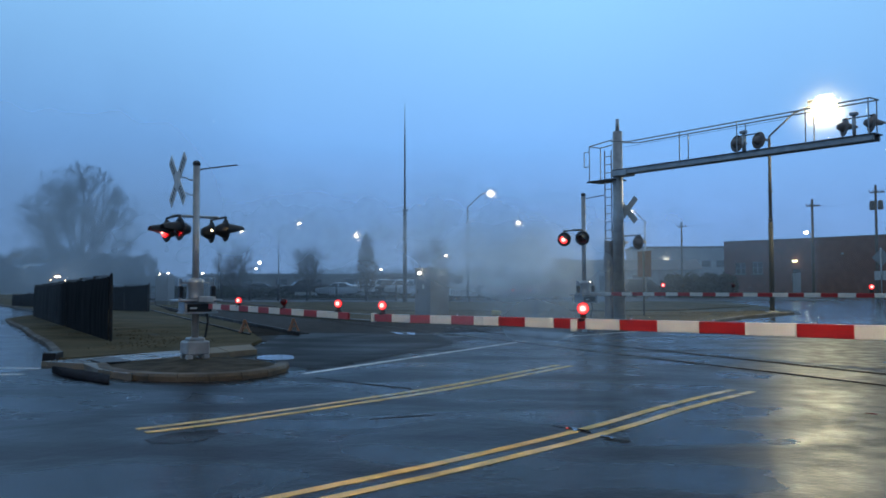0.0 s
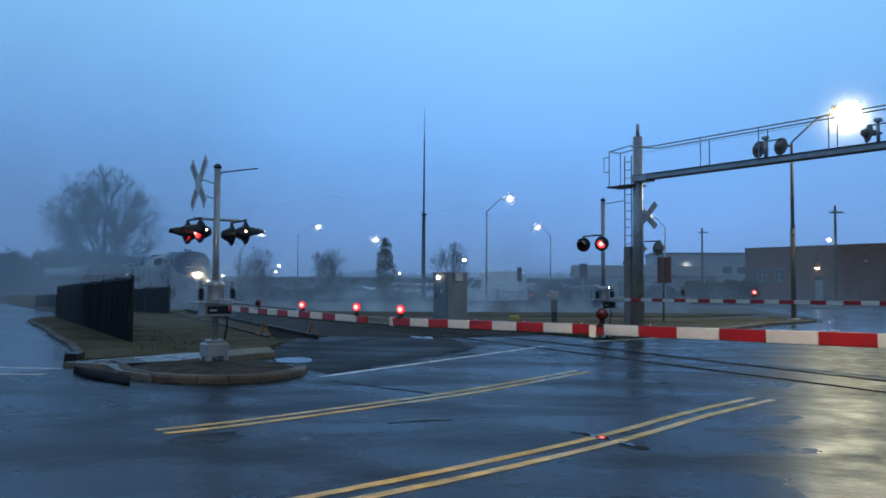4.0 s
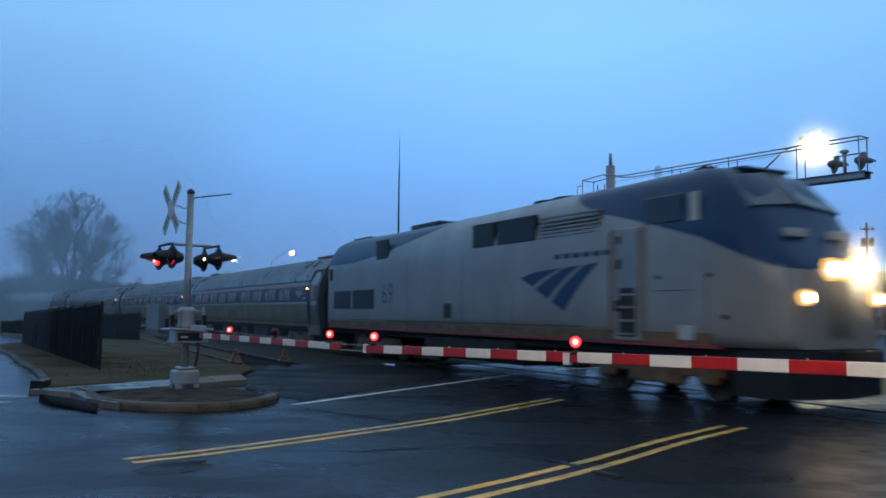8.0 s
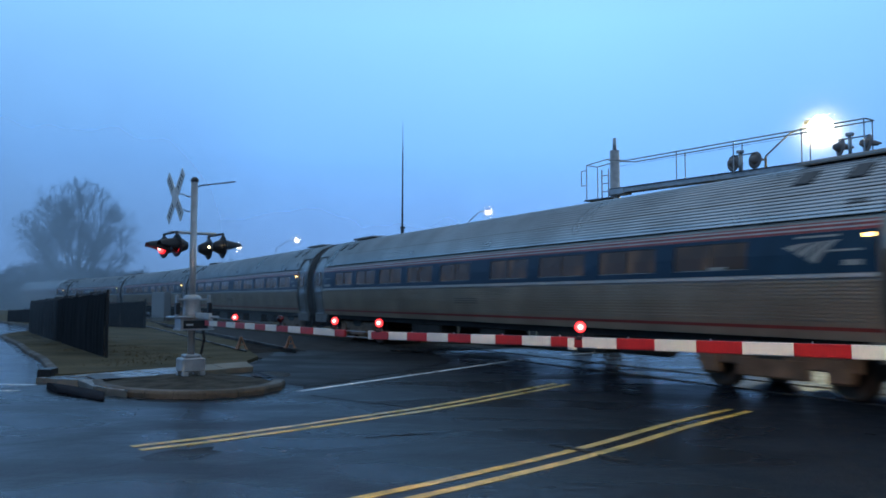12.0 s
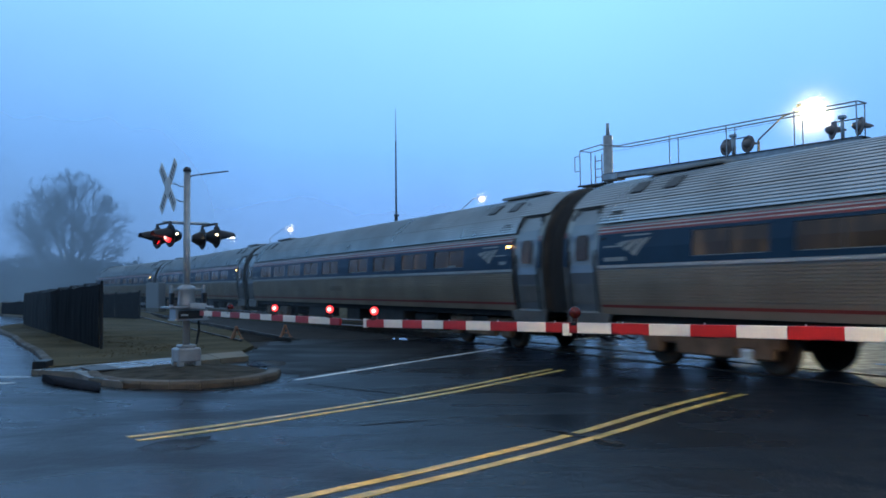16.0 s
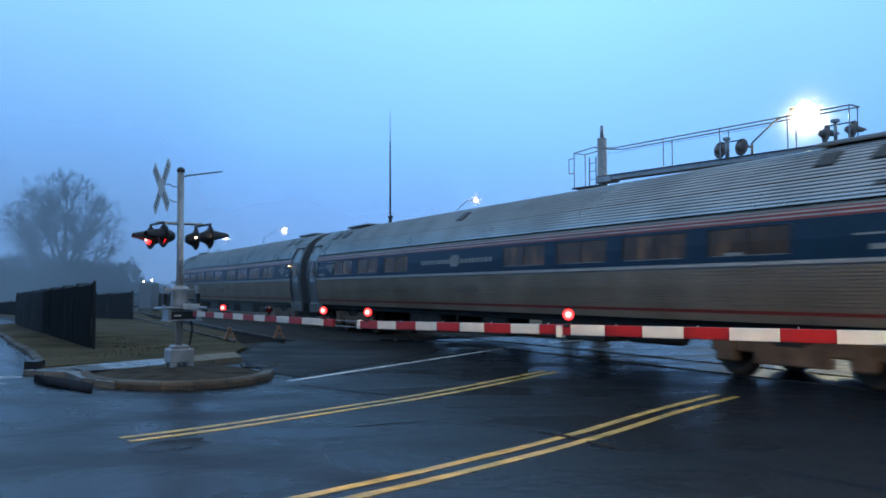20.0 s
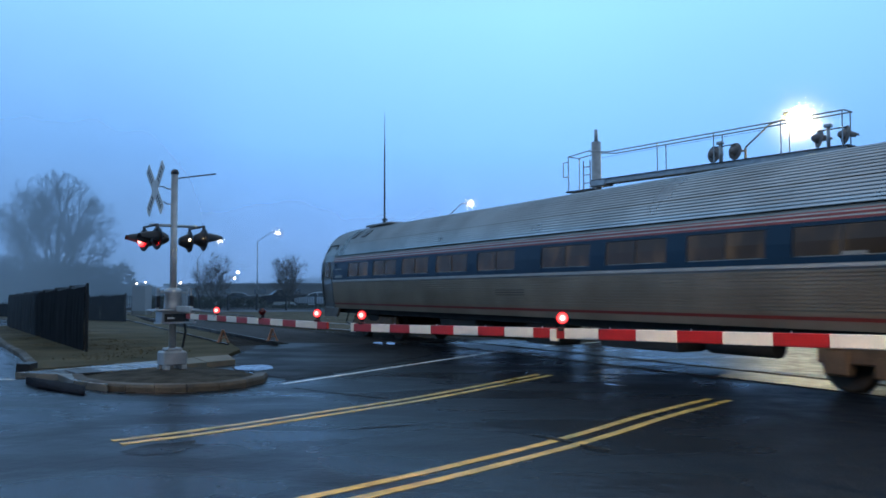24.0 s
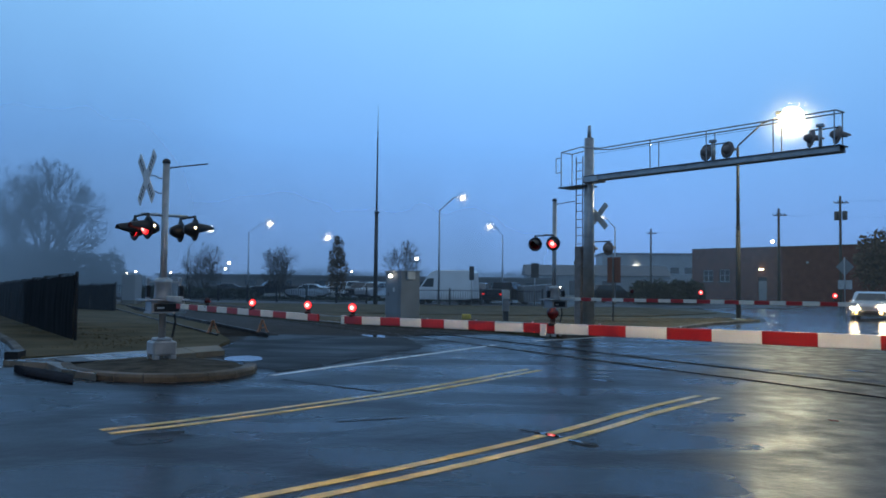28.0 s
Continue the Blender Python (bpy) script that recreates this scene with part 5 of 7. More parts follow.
            for xa, xb in ((x0 - 0.09, x0), (x1, x1 + 0.055)):
                strip(bm, xa, xb, 1.0, 3.06, side, 0.008)
            strip(bm, x0 + 0.03, x1 - 0.03, 3.16, 3.21, side, 0.008)
            strip(bm, x0, x0 + 0.08, 3.04, 3.17, side, 0.006)
            strip(bm, x1 - 0.08, x1, 3.04, 3.17, side, 0.006)
            part("door_frame", bm, M["bellows"], door, "dark rubber door seal")
            xa, xb = sorted((e * (h - 0.255), e * (h - 0.14)))      # the band goes on beyond the door
            for z0, z1, mm in ((1.95, 2.57, "car_blue"), (2.572, 2.612, "car_red"), (2.640, 2.672, "car_red")):
                bm = B()
                strip(bm, xa, xb, z0, z1, side, 0.006)
                part("end_band", bm, M[mm], t)
            bm = B()
            strip(bm, x0 - 0.02, x1 + 0.02, 0.97, 1.015, side, 0.01)
            part("door_sill", bm, M["car_white"], door)
            bm = B()
            xa = e * (h - 1.72)
            strip(bm, xa - 0.24, xa + 0.24, 2.88, 3.02, side, 0.024)
            strip(bm, xa - 0.16, xa + 0.16, 2.85, 3.05, side, 0.026)
            part("side_vent", bm, M["dark"], t, "dark oval vent above the band")
    # pale swept emblem on the band near the front, bars for small writing
    for side in (-1, 1):
        if emblem_at:
            def skin(x, z, out):
                return Vector((x, (at_z(z) + out) * side, z))
            emblem(t, skin, M["letters"], "pale swept emblem bar", emblem_at - h, 2.375, 1.0, 0.36)
            bm = B()
            strip(bm, emblem_at - h + 0.22, emblem_at - h + 0.98, 2.495, 2.525, side, 0.012)
            part("letter_bar", bm, M["letters"], t)
        for xa, xb, z0, z1 in ((h - 4.45, h - 4.05, 2.06, 2.11), (h - 2.1, h - 1.55, 2.27, 2.30), (h - 1.85, h - 1.55, 2.06, 2.14), (-h + 1.5, -h + 2.1, 2.30, 2.33), (-h + 1.5, -h + 2.15, 2.02, 2.10), *texts):
            bm = B()
            strip(bm, xa, xb, z0, z1, side, 0.012)
            part("letter_bar", bm, M["letters"], t)
        bm = B()
        strip(bm, -0.9, 0.3, 1.43, 1.60, side, 0.016)
        part("access_panel", bm, M["panel_grey"], t, "dark grille panel in the lower side")
    # roof hatches and end vents
    for e in (-1, 1):
        for k, x in enumerate((h - 1.95, h - 2.9)):
            for side in (1, -1):
                y = 0.98 * side
                part("roof_vent", box(B(), 0, 0, 0, 0.36, 0.38, 0.05, 0.01), M["dark"], t, "dark square roof vent", m=pose(e * x, y, 3.485, -38 * side, 0, 0))
        part("roof_hatch", box(B(), e * (h - 2.5), 0, 3.83, 2.0, 0.9, 0.07, 0.02), M["stainless_plain"], t)
        for side in (1, -1):
            part("marker_light", box(B(), e * (h - 1.45), (at_z(2.5) + 0.012) * side, 2.46, 0.12, 0.03, 0.05), M["lit_amber"] if e > 0 and side < 0 else M["dark"], t, "small amber side light" if e > 0 else "")
    if mid_vent:
        part("roof_vent", box(B(), 0, 0, 0, 0.36, 0.38, 0.05, 0.01), M["dark"], t, "dark square roof vent", m=pose(-1.4, -0.98, 3.485, 38, 0, 0))
    # underframe
    part("underframe", box(B(), 0, 0, 0.80, 2 * h - 1.4, 2.5, 0.2, 0.02), M["under"], t)
    for x, y, l, w, hh in ((-3.4, -0.9, 1.9, 0.6, 0.42), (0.4, -0.85, 1.2, 0.7, 0.50), (3.6, -0.9, 2.2, 0.7, 0.42), (-3.0, 0.9, 3.0, 0.7, 0.5), (2.5, 0.9, 2.6, 0.7, 0.5)):
        part("equipment_box", box(B(), x, y, 0.84 - hh, l, w, hh, 0.03), M["under"], t)
    part("air_tank", tube(B(), (5.2, -0.9, 0.62), (6.6, -0.9, 0.62), 0.19, n=12), M["under"], t)
    for e in (-1, 1):
        for k in range(3):
            part("hose", pipe(B(), [(e * (h - 0.1), -0.5 + 0.35 * k, 0.75), (e * (h + 0.12), -0.5 + 0.35 * k, 0.42), (e * (h - 0.2), -0.42 + 0.35 * k, 0.32), (e * (h - 0.5), -0.4 + 0.35 * k, 0.6)], 0.025, 6), M["dark"], t)
        bogie(t, e * 9.07, 1.30, 0.457)
    return t


def bogie(t, x, half_base, r, axles=2, big=False):
    b = part("bogie", B(), M["truck_rust"], t, "grimy steel bogie", m=pose(x, 0, 0))
    for side in (-1, 1):
        w = half_base + 0.35
        part("side_frame", box(box(B(), 0, side * 1.02, 0.44, 2 * w, 0.14, 0.30, 0.03), 0, side * 1.02, 0.26, half_base * 1.1, 0.16, 0.34, 0.03), M["truck_rust"], b)
        for k in range(axles):
            ax = -half_base + 2 * half_base * k / (axles - 1)
            part("axle_box", box(B(), ax, side * 1.04, r - 0.20, 0.44, 0.2, 0.42, 0.04), M["truck_rust"], b)
        for dx in (-0.35, 0.35):
            part("spring", lathe(B(), ((0.09, 0.0), (0.12, 0.04), (0.09, 0.08), (0.12, 0.12), (0.09, 0.16), (0.12, 0.20), (0.09, 0.24)), 10, pose(dx, side * 1.02, 0.62)), M["under"], b)
    part("bolster", box(B(), 0, 0, 0.55, 0.6, 2.2, 0.25, 0.03), M["under"], b)
    for k in range(axles):
        ax = -half_base + 2 * half_base * k / (axles - 1)
        bm = tube(B(), (0, -1.1, 0), (0, 0.8, 0), 0.08, n=10)
        for side in (-1, 1):
            lathe(bm, ((r + 0.03, side * 0.675), (r + 0.03, side * 0.70), (r, side * 0.705), (r, side * 0.80), (r - 0.07, side * 0.81), (r - 0.09, side * 0.77), (0.16, side * 0.77), (0.14, side * 0.82)), 24, pose(0, 0, 0, -90, 0, 0))
        part("wheelset", bm, M["wheel"], b, "worn steel wheels on their axle", m=pose(ax, 0, r))


def engine_thing():
    """Diesel passenger engine, 20 m; x forward, nose at +9.85."""
    t = thing("diesel_locomotive", Matrix(), "silver and blue diesel passenger engine with lit headlights", "locomotive")
    h = 10.5

    def ring(x, hw, zt, zb=1.02, sh=0.34, lean=0.0):
        """Section: sill, upright side, slope to the roof."""
        zs = min(3.22, zb + (zt - zb) * 0.70)
        pts = [(hw - 0.05, zb), (hw, zb + 0.1), (hw, zb + (zs - zb) * 0.35), (hw, zb + (zs - zb) * 0.7), (hw, zs), (hw - 0.05, zs + (zt - zs) * 0.22), (hw * 0.90, zs + (zt - zs) * 0.50),
               (hw * 0.78, zs + (zt - zs) * 0.80), (hw * 0.60, zt - 0.04), (hw * 0.3, zt), (0, zt + 0.01)]
        return [Vector((x, y, z)) for y, z in pts] + [Vector((x, -y, z)) for y, z in pts[-2::-1]]

    def blue_line(x):
        """Lower edge of the blue paint, counted from the rear end."""
        s = x + h
        knots = ((0, 3.28), (2.5, 3.26), (4.5, 3.42), (6.5, 3.68), (8.5, 4.0), (9.6, 4.4), (14.4, 4.4), (15.2, 3.9), (15.8, 3.68), (17.3, 3.33), (18.8, 2.92), (19.6, 2.58), (20.1, 2.36), (20.6, 2.28))
        for (s0, z0), (s1, z1) in zip(knots, knots[1:]):
            if s0 <= s <= s1:
                return z0 + (z1 - z0) * (s - s0) / (s1 - s0)
        return 2.28

    rear = [ring(-h, 1.47, 4.08), ring(-h + 0.22, 1.51, 4.18), ring(-h + 0.6, 1.52, 4.22)]
    xs = [-h + 0.6 + 0.35 * k for k in range(1, 34)] + [1.9 + 0.14 * k for k in range(42)]
    mid = [ring(x, 1.525, 4.22 + 0.10 * min(1, max(0, (x + 2) / 8))) for x in xs if x < 7.6]
    # nose: roof falls along the windscreen, then a blunt front
    front = []
    for x, hw, zt in ((7.75, 1.525, 4.33), (8.05, 1.525, 4.30), (8.35, 1.52, 4.20), (8.6, 1.51, 4.04), (8.8, 1.49, 3.84), (9.0, 1.46, 3.58), (9.16, 1.43, 3.32), (9.3, 1.39, 3.08), (9.45, 1.34, 2.88), (9.6, 1.26, 2.70),
                      (9.72, 1.16, 2.56), (9.8, 1.06, 2.46), (9.85, 0.96, 2.38)):
        front.append(ring(x, hw, zt))
    bm = B()
    rows = rear + mid + front
    # each section is cut at the paint edge
    def cut(r):
        half = r[:11]
        zl = blue_line(half[0].x)

        def on(z):
            for p, q in zip(half, half[1:]):
                if p.z <= z <= q.z and q.z > p.z:
                    return p.lerp(q, (z - p.z) / (q.z - p.z))
            return half[-1]
        z0, z1 = half[0].z, half[-1].z
        zl = min(zl, z1 - 0.05)
        low = [on(z0 + (zl - z0) * k / 8) for k in range(8)]
        high = [on(zl + (z1 - 0.002 - zl) * (1 - (1 - k / 9) ** 2)) for k in range(9)] + [half[-1]]
        full = low + high
        return full + [Vector((p.x, -p.y, p.z)) for p in full[-2::-1]]
    dense = []
    for a, b in zip(rows, rows[1:]):
        dense += [a] + ([[p.lerp(q, 0.5) for p, q in zip(a, b)]] if a[0].x > 7.7 else [])
    rows = [cut(r) for r in dense + [rows[-1]]]
    k = len(rows[0])
    vs = [[bm.verts.new(p) for p in r] for r in rows]
    for a, b in zip(vs, vs[1:]):
        for j in range(k):
            f = bm.faces.new((a[j], a[(j + 1) % k], b[(j + 1) % k], b[j]))
            f.material_index, f.smooth = (1 if 8 <= j < k - 9 else 0), True
    for ring_ in (vs[0][::-1], vs[-1]):
        bm.faces.new(ring_)
    part("body", bm, [M["loco_grey"], M["loco_blue"]], t, "silver body with a swept blue cab and roof")
    # windscreen, cab side windows
    for side in (-1, 1):
        bm = B()
        quad(bm, [(8.46, side * 0.06, 4.165), (8.46, side * 1.04, 4.03), (9.05, side * 1.15, 3.42), (9.10, side * 0.06, 3.52)])
        bmesh.ops.translate(bm, verts=bm.verts, vec=(0.022, 0, 0.022))
        ret = bmesh.ops.extrude_face_region(bm, geom=bm.faces[:])
        bmesh.ops.translate(bm, verts=[v for v in ret["geom"] if isinstance(v, bmesh.types.BMVert)], vec=(-0.05, 0, -0.05))
        part("windscreen", bm, M["screen_glass"], t, "misted sloping windscreen pane")
        part("cab_window", box(B(), 7.35, side * 1.50, 3.26, 1.0, 0.05, 0.52, 0.02), M["glass"], t, "dark cab side window")
        part("cab_panel", box(B(), 8.12, side * 1.515, 3.24, 0.24, 0.03, 0.52, 0.01), M["car_white"], t, "pale window surround")
        part("rear_window", box(box(B(), -8.9, side * 1.52, 1.66, 1.62, 0.04, 0.66, 0.02), -6.98, side * 1.52, 1.66, 1.86, 0.04, 0.66, 0.02), M["dark"], t, "dark side ventilation screens")
        part("upper_vent", box(B(), -5.5, side * 1.485, 3.28, 0.9, 0.06, 0.62, 0.01), M["dark"], t)
        for x, l in ((0.85, 1.05), (2.35, 1.65)):
            part("radiator_screen", box(B(), x, side * 1.46, 3.25, l, 0.12, 0.60, 0.01, m=None), M["dark"], t, "dark radiator intake screen")
        for k in range(6):
            part("louvre", box(B(), 4.4, side * 1.475, 3.28 + 0.085 * k, 2.1, 0.09, 0.04), M["loco_grey"], t)
        # sweeping three-bar emblem on the side
        def flank(x, z, out):
            return Vector((x, side * (1.518 + out), z))
        emblem(t, flank, M["loco_blue"], "blue swept emblem bar", 2.55, 2.42, 3.0, 1.05)
        for k in range(6):
            part("lettering_bar", box(B(), 4.05 + 0.34 * k, side * 1.526, 2.76, 0.24, 0.008, 0.11), M["loco_blue"], t)
        for x, z, l, hh in ((-3.6, 1.1, 0.014, 2.05), (-0.2, 1.1, 0.014, 2.05), (2.2, 1.1, 0.014, 1.2), (8.4, 1.12, 0.014, 1.35), (7.55, 2.0, 0.9, 0.014), (-1.5, 1.30, 13.0, 0.012)):
            part("panel_seam", box(B(), x, side * 1.525, z, l, 0.006, hh), M["under"], t)
        part("number", writing("69", 0.92, 0.004), M["number_blue"], t, "faded blue engine number", m=pose(-4.95 + 0.5 * side, side * 1.524, 1.84, 90, 0, 0 if side < 0 else 180))
        part("red_stripe", box(B(), -0.8, side * 1.51, 0.985, 19.0, 0.05, 0.06), M["car_red"], t, "thin red sill stripe")
        # steps and doorway by the cab
        st = part("cab_steps", box(B(), 6.35, side * 1.50, 1.06, 0.84, 0.07, 2.2, 0.02), M["loco_grey"], t, "recessed cab ladder and door")
        part("door_panel", box(B(), 6.42, side * 1.525, 1.98, 0.56, 0.05, 1.22, 0.02), M["stainless_plain"], st)
        part("step_recess", box(B(), 6.35, side * 1.515, 1.12, 0.50, 0.06, 0.82, 0.02), M["under"], st, "grimy recess of the cab steps")
        for z in (1.16, 1.42, 1.68):
            part("step", box(B(), 6.35, side * 1.55, z, 0.44, 0.06, 0.05), M["stainless_plain"], st)
        for x, z, w, hh in ((6.12, 2.95, 0.13, 0.16), (6.12, 2.45, 0.13, 0.20), (6.35, 1.98, 0.44, 0.10), (6.05, 1.62, 0.16, 0.22)):
            part("grab_pocket", box(B(), x, side * 1.535, z, w, 0.05, hh, 0.01), M["dark"], st)
        for dx in (-0.44, 0.42):
            part("handrail", pipe(B(), [(6.35 + dx, side * 1.53, 1.2), (6.35 + dx, side * 1.59, 1.3), (6.35 + dx, side * 1.59, 3.15), (6.35 + dx, side * 1.53, 3.25)], 0.028, 6), M["tan_rail"], st, "worn tan handrail")
        for x, z in ((7.2, 2.22), (8.45, 2.22), (8.8, 1.5)):
            part("latch", box(B(), x, side * 1.522, z, 0.11, 0.03, 0.07), M["under"], t)
        part("rear_grab", box(B(), -10.05, side * 1.50, 2.72, 0.32, 0.06, 0.42, 0.02), M["under"], t, "dark marker lamp recess")
        part("sill_grime", box(B(), -0.8, side * 1.512, 1.05, 18.6, 0.03, 0.20), M["truck_rust"], t, "brown road grime along the sill")
        part("fuel_port", box(B(), -1.0, side * 1.525, 1.42, 0.42, 0.03, 0.4, 0.01), M["dark"], t)
        part("white_plate", box(B(), 7.9, side * 1.53, 1.12, 0.36, 0.03, 0.26, 0.01), M["car_white"], t)
        # nose lights
        lens = lathe(lathe(B(), ((0.13, 0), (0.14, 0.08), (0.10, 0.11)), 18, pose(9.86, side * 0.90, 1.86, 0, 90, 0), mi=1), ((0.10, 0.0), (0.085, 0.12), (0.04, 0.13)), 18, pose(9.86, side * 0.90, 1.86, 0, 90, 0))
        part("ditch_light", lens, [M["lit_ditch"], M["lit_rim"]], t, "glowing ditch light")
        lens = lathe(lathe(B(), ((0.19, 0), (0.20, 0.12), (0.13, 0.18)), 18, pose(9.76, side * 0.20, 2.34, 0, 90, 0), mi=1), ((0.13, 0.0), (0.12, 0.195), (0.06, 0.21)), 18, pose(9.76, side * 0.20, 2.34, 0, 90, 0))
        part("headlight", lens, [M["lit_head"], M["lit_rim"]], t, "glowing headlight")
        part("number_board", box(B(), 9.46, side * 0.55, 2.90, 0.1, 0.5, 0.14, 0.01), M["car_white"], t)
        part("grab_iron", pipe(B(), [(9.68, side * 1.2, 2.4), (9.75, side * 1.18, 1.7), (9.72, side * 1.2, 1.2)], 0.02, 6), M["galv"], t)
    # soft sheets added before the nose imitate the headlights' glow, thinner ahead
    for x, r, share in ((10.3, 1.2, 0.34), (12.0, 2.4, 0.26), (14.5, 3.4, 0.22), (18.5, 4.6, 0.18)):
        bm = B()
        loft(bm, [[Vector((r * u * math.cos(2 * math.pi * k / 32), 0, r * u * math.sin(2 * math.pi * k / 32))) for k in range(32)] for u in (0.03, 0.5, 1.0)], caps=False, smooth=True)
        part("lit_drizzle", bm, glow_mist("lit_drizzle", share), t, "soft sheet added to imitate the headlights' glow", m=pose(x, 0, 2.3, 0, 0, 90))
    part("headlight_case", box(B(), 9.74, 0, 2.16, 0.16, 0.78, 0.36, 0.04), M["dark"], t)
    part("nose_door", box(B(), 9.82, 0, 1.15, 0.06, 0.7, 0.9, 0.03), M["loco_grey"], t)
    part("pilot", prism(B(), [(8.8, -1.35), (9.8, -1.2), (10.1, 0), (9.8, 1.2), (8.8, 1.35)], 0.22, 1.0), M["dark"], t, "black pilot plate under the nose")
    part("coupler", box(box(B(), 10.2, 0, 0.72, 0.6, 0.24, 0.3, 0.04), 10.45, 0, 0.66, 0.24, 0.36, 0.4, 0.05), M["under"], t)
    # roof gear
    for x, l, w, hh in ((-9.2, 1.5, 1.4, 0.10), (-4.0, 1.9, 1.5, 0.16), (5.2, 1.0, 0.9, 0.12), (8.0, 0.9, 1.2, 0.08)):
        part("roof_hatch", box(B(), x, 0, 4.20, l, w, hh, 0.03), M["loco_blue"] if x > 7 else M["darkgrey"], t)
    for x in (1.8, 2.6):
        part("roof_fan", lathe(B(), ((0.5, 0), (0.5, 0.16), (0.44, 0.18)), 20, pose(x, 0, 4.24)), M["dark"], t, "dark round roof fan")
    part("horn", tube(tube(B(), (6.6, 0.1, 4.42), (7.1, 0.1, 4.46), 0.03, 0.08, 10), (6.6, -0.15, 4.42), (7.15, -0.15, 4.46), 0.03, 0.08, 10), M["dark"], t)
    part("antenna", tube(B(), (5.6, 0, 4.3), (5.6, 0, 4.75), 0.03, n=8), M["dark"], t)
    # underframe, tank and bogies
    part("underframe", box(B(), -0.6, 0, 0.80, 19.2, 2.6, 0.24, 0.02), M["under"], t)
    part("fuel_tank", prism(B(), [(-1.1, 0.3), (1.1, 0.3), (1.4, 0.6), (1.4, 0.9), (-1.4, 0.9), (-1.4, 0.6)], -2.6, 2.2, Matrix(((0, 0, 1, 0), (1, 0, 0, 0), (0, 1, 0, 0), (0, 0, 0, 1)))), M["under"], t, "grimy fuel tank between the bogies")
    for x in (-6.7, 6.6):
        bogie(t, x, 1.38, 0.51)
    part("rear_bellows", box(B(), -10.62, 0, 1.1, 0.25, 1.7, 2.2, 0.05), M["bellows"], t, "black gangway diaphragm")
    return t


def train():
    out = [engine_thing()]
    first = coach_thing(WINDOWS)
    out.append(first)
    out.append(copy_thing(first, Matrix()))
    out.append(coach_thing((4.7, 6.85, 9.0, 11.15, 13.95, 16.1, 18.2, 20.25, 22.3), (), 1.85))
    tagged(out[-1], "fluted stainless passenger coach with the emblem beside its rear door")
    out.append(copy_thing(first, Matrix()))
    words = [(-2.80 + 0.185 * k, -2.66 + 0.185 * k, 2.20, 2.31) for k in range(9)] + [(-1.08, -0.70, 2.12, 2.42), (-1.14, -0.64, 2.18, 2.36)] + [(-0.57 + 0.20 * k, -0.43 + 0.20 * k, 2.20, 2.31) for k in range(8)]
    cafe = coach_thing((3.85, 6.0, 8.15, 15.0, 17.1, 19.25, 21.4), words, 2.2, True)
    tagged(cafe, "fluted stainless cafe coach with a blank blue band")
    out.append(cafe)
    out.append(coach_thing(WINDOWS, last=True))
    tagged(out[-1], "fluted stainless rear coach of the train with an open end")
    return out


# joint behind the engine along the track by seconds
RUN = ((-1, 151.6), (0, 139.2), (1, 126.8), (2, 114.2), (3, 101.2), (4, 85.7), (5, 69.8), (6, 54.3), (7, 39.1), (7.5, 31.85), (8, 24.95), (8.5, 18.1), (9, 11.3), (9.5, 4.6), (10, -1.4), (10.5, -7.3),
       (11, -13.2), (11.5, -19.75), (12, -25.1), (12.5, -30.9), (13.5, -41.8), (14.5, -52.4), (15.5, -62.9), (16.5, -72.8), (17.5, -82.0), (18.5, -90.8), (19.5, -99.5), (20, -103.75), (20.5, -107.7), (21, -111.3), (21.5, -114.8), (22.5, -121.9), (23.5, -128.85),
       (24.5, -135.1), (25.5, -141.35), (26.5, -147.5), (27.0, -150.75), (27.4, -153.5), (28, -157.2), (29, -163.3))


def joint(t):
    """Smooth reading of RUN."""
    k = max(1, min(len(RUN) - 3, max(i for i, r in enumerate(RUN) if r[0] <= t)))
    (t0, s0), (t1, s1), (t2, s2), (t3, s3) = RUN[k - 1:k + 3]
    u = (t - t1) / (t2 - t1)
    m1, m2 = (s2 - s0) / (t2 - t0) * (t2 - t1), (s3 - s1) / (t3 - t1) * (t2 - t1)
    return (2 * u ** 3 - 3 * u * u + 1) * s1 + (u ** 3 - 2 * u * u + u) * m1 + (3 * u * u - 2 * u ** 3) * s2 + (u ** 3 - u * u) * m2


def on_track(s, base):
    """Pose of a vehicle centred at s whose bogies are base apart."""
    a, b = track(s - base / 2), track(s + base / 2)
    return axes((a + b) / 2 + Vector((0, 0, 0.022)), a - b)


TRAIN = train()


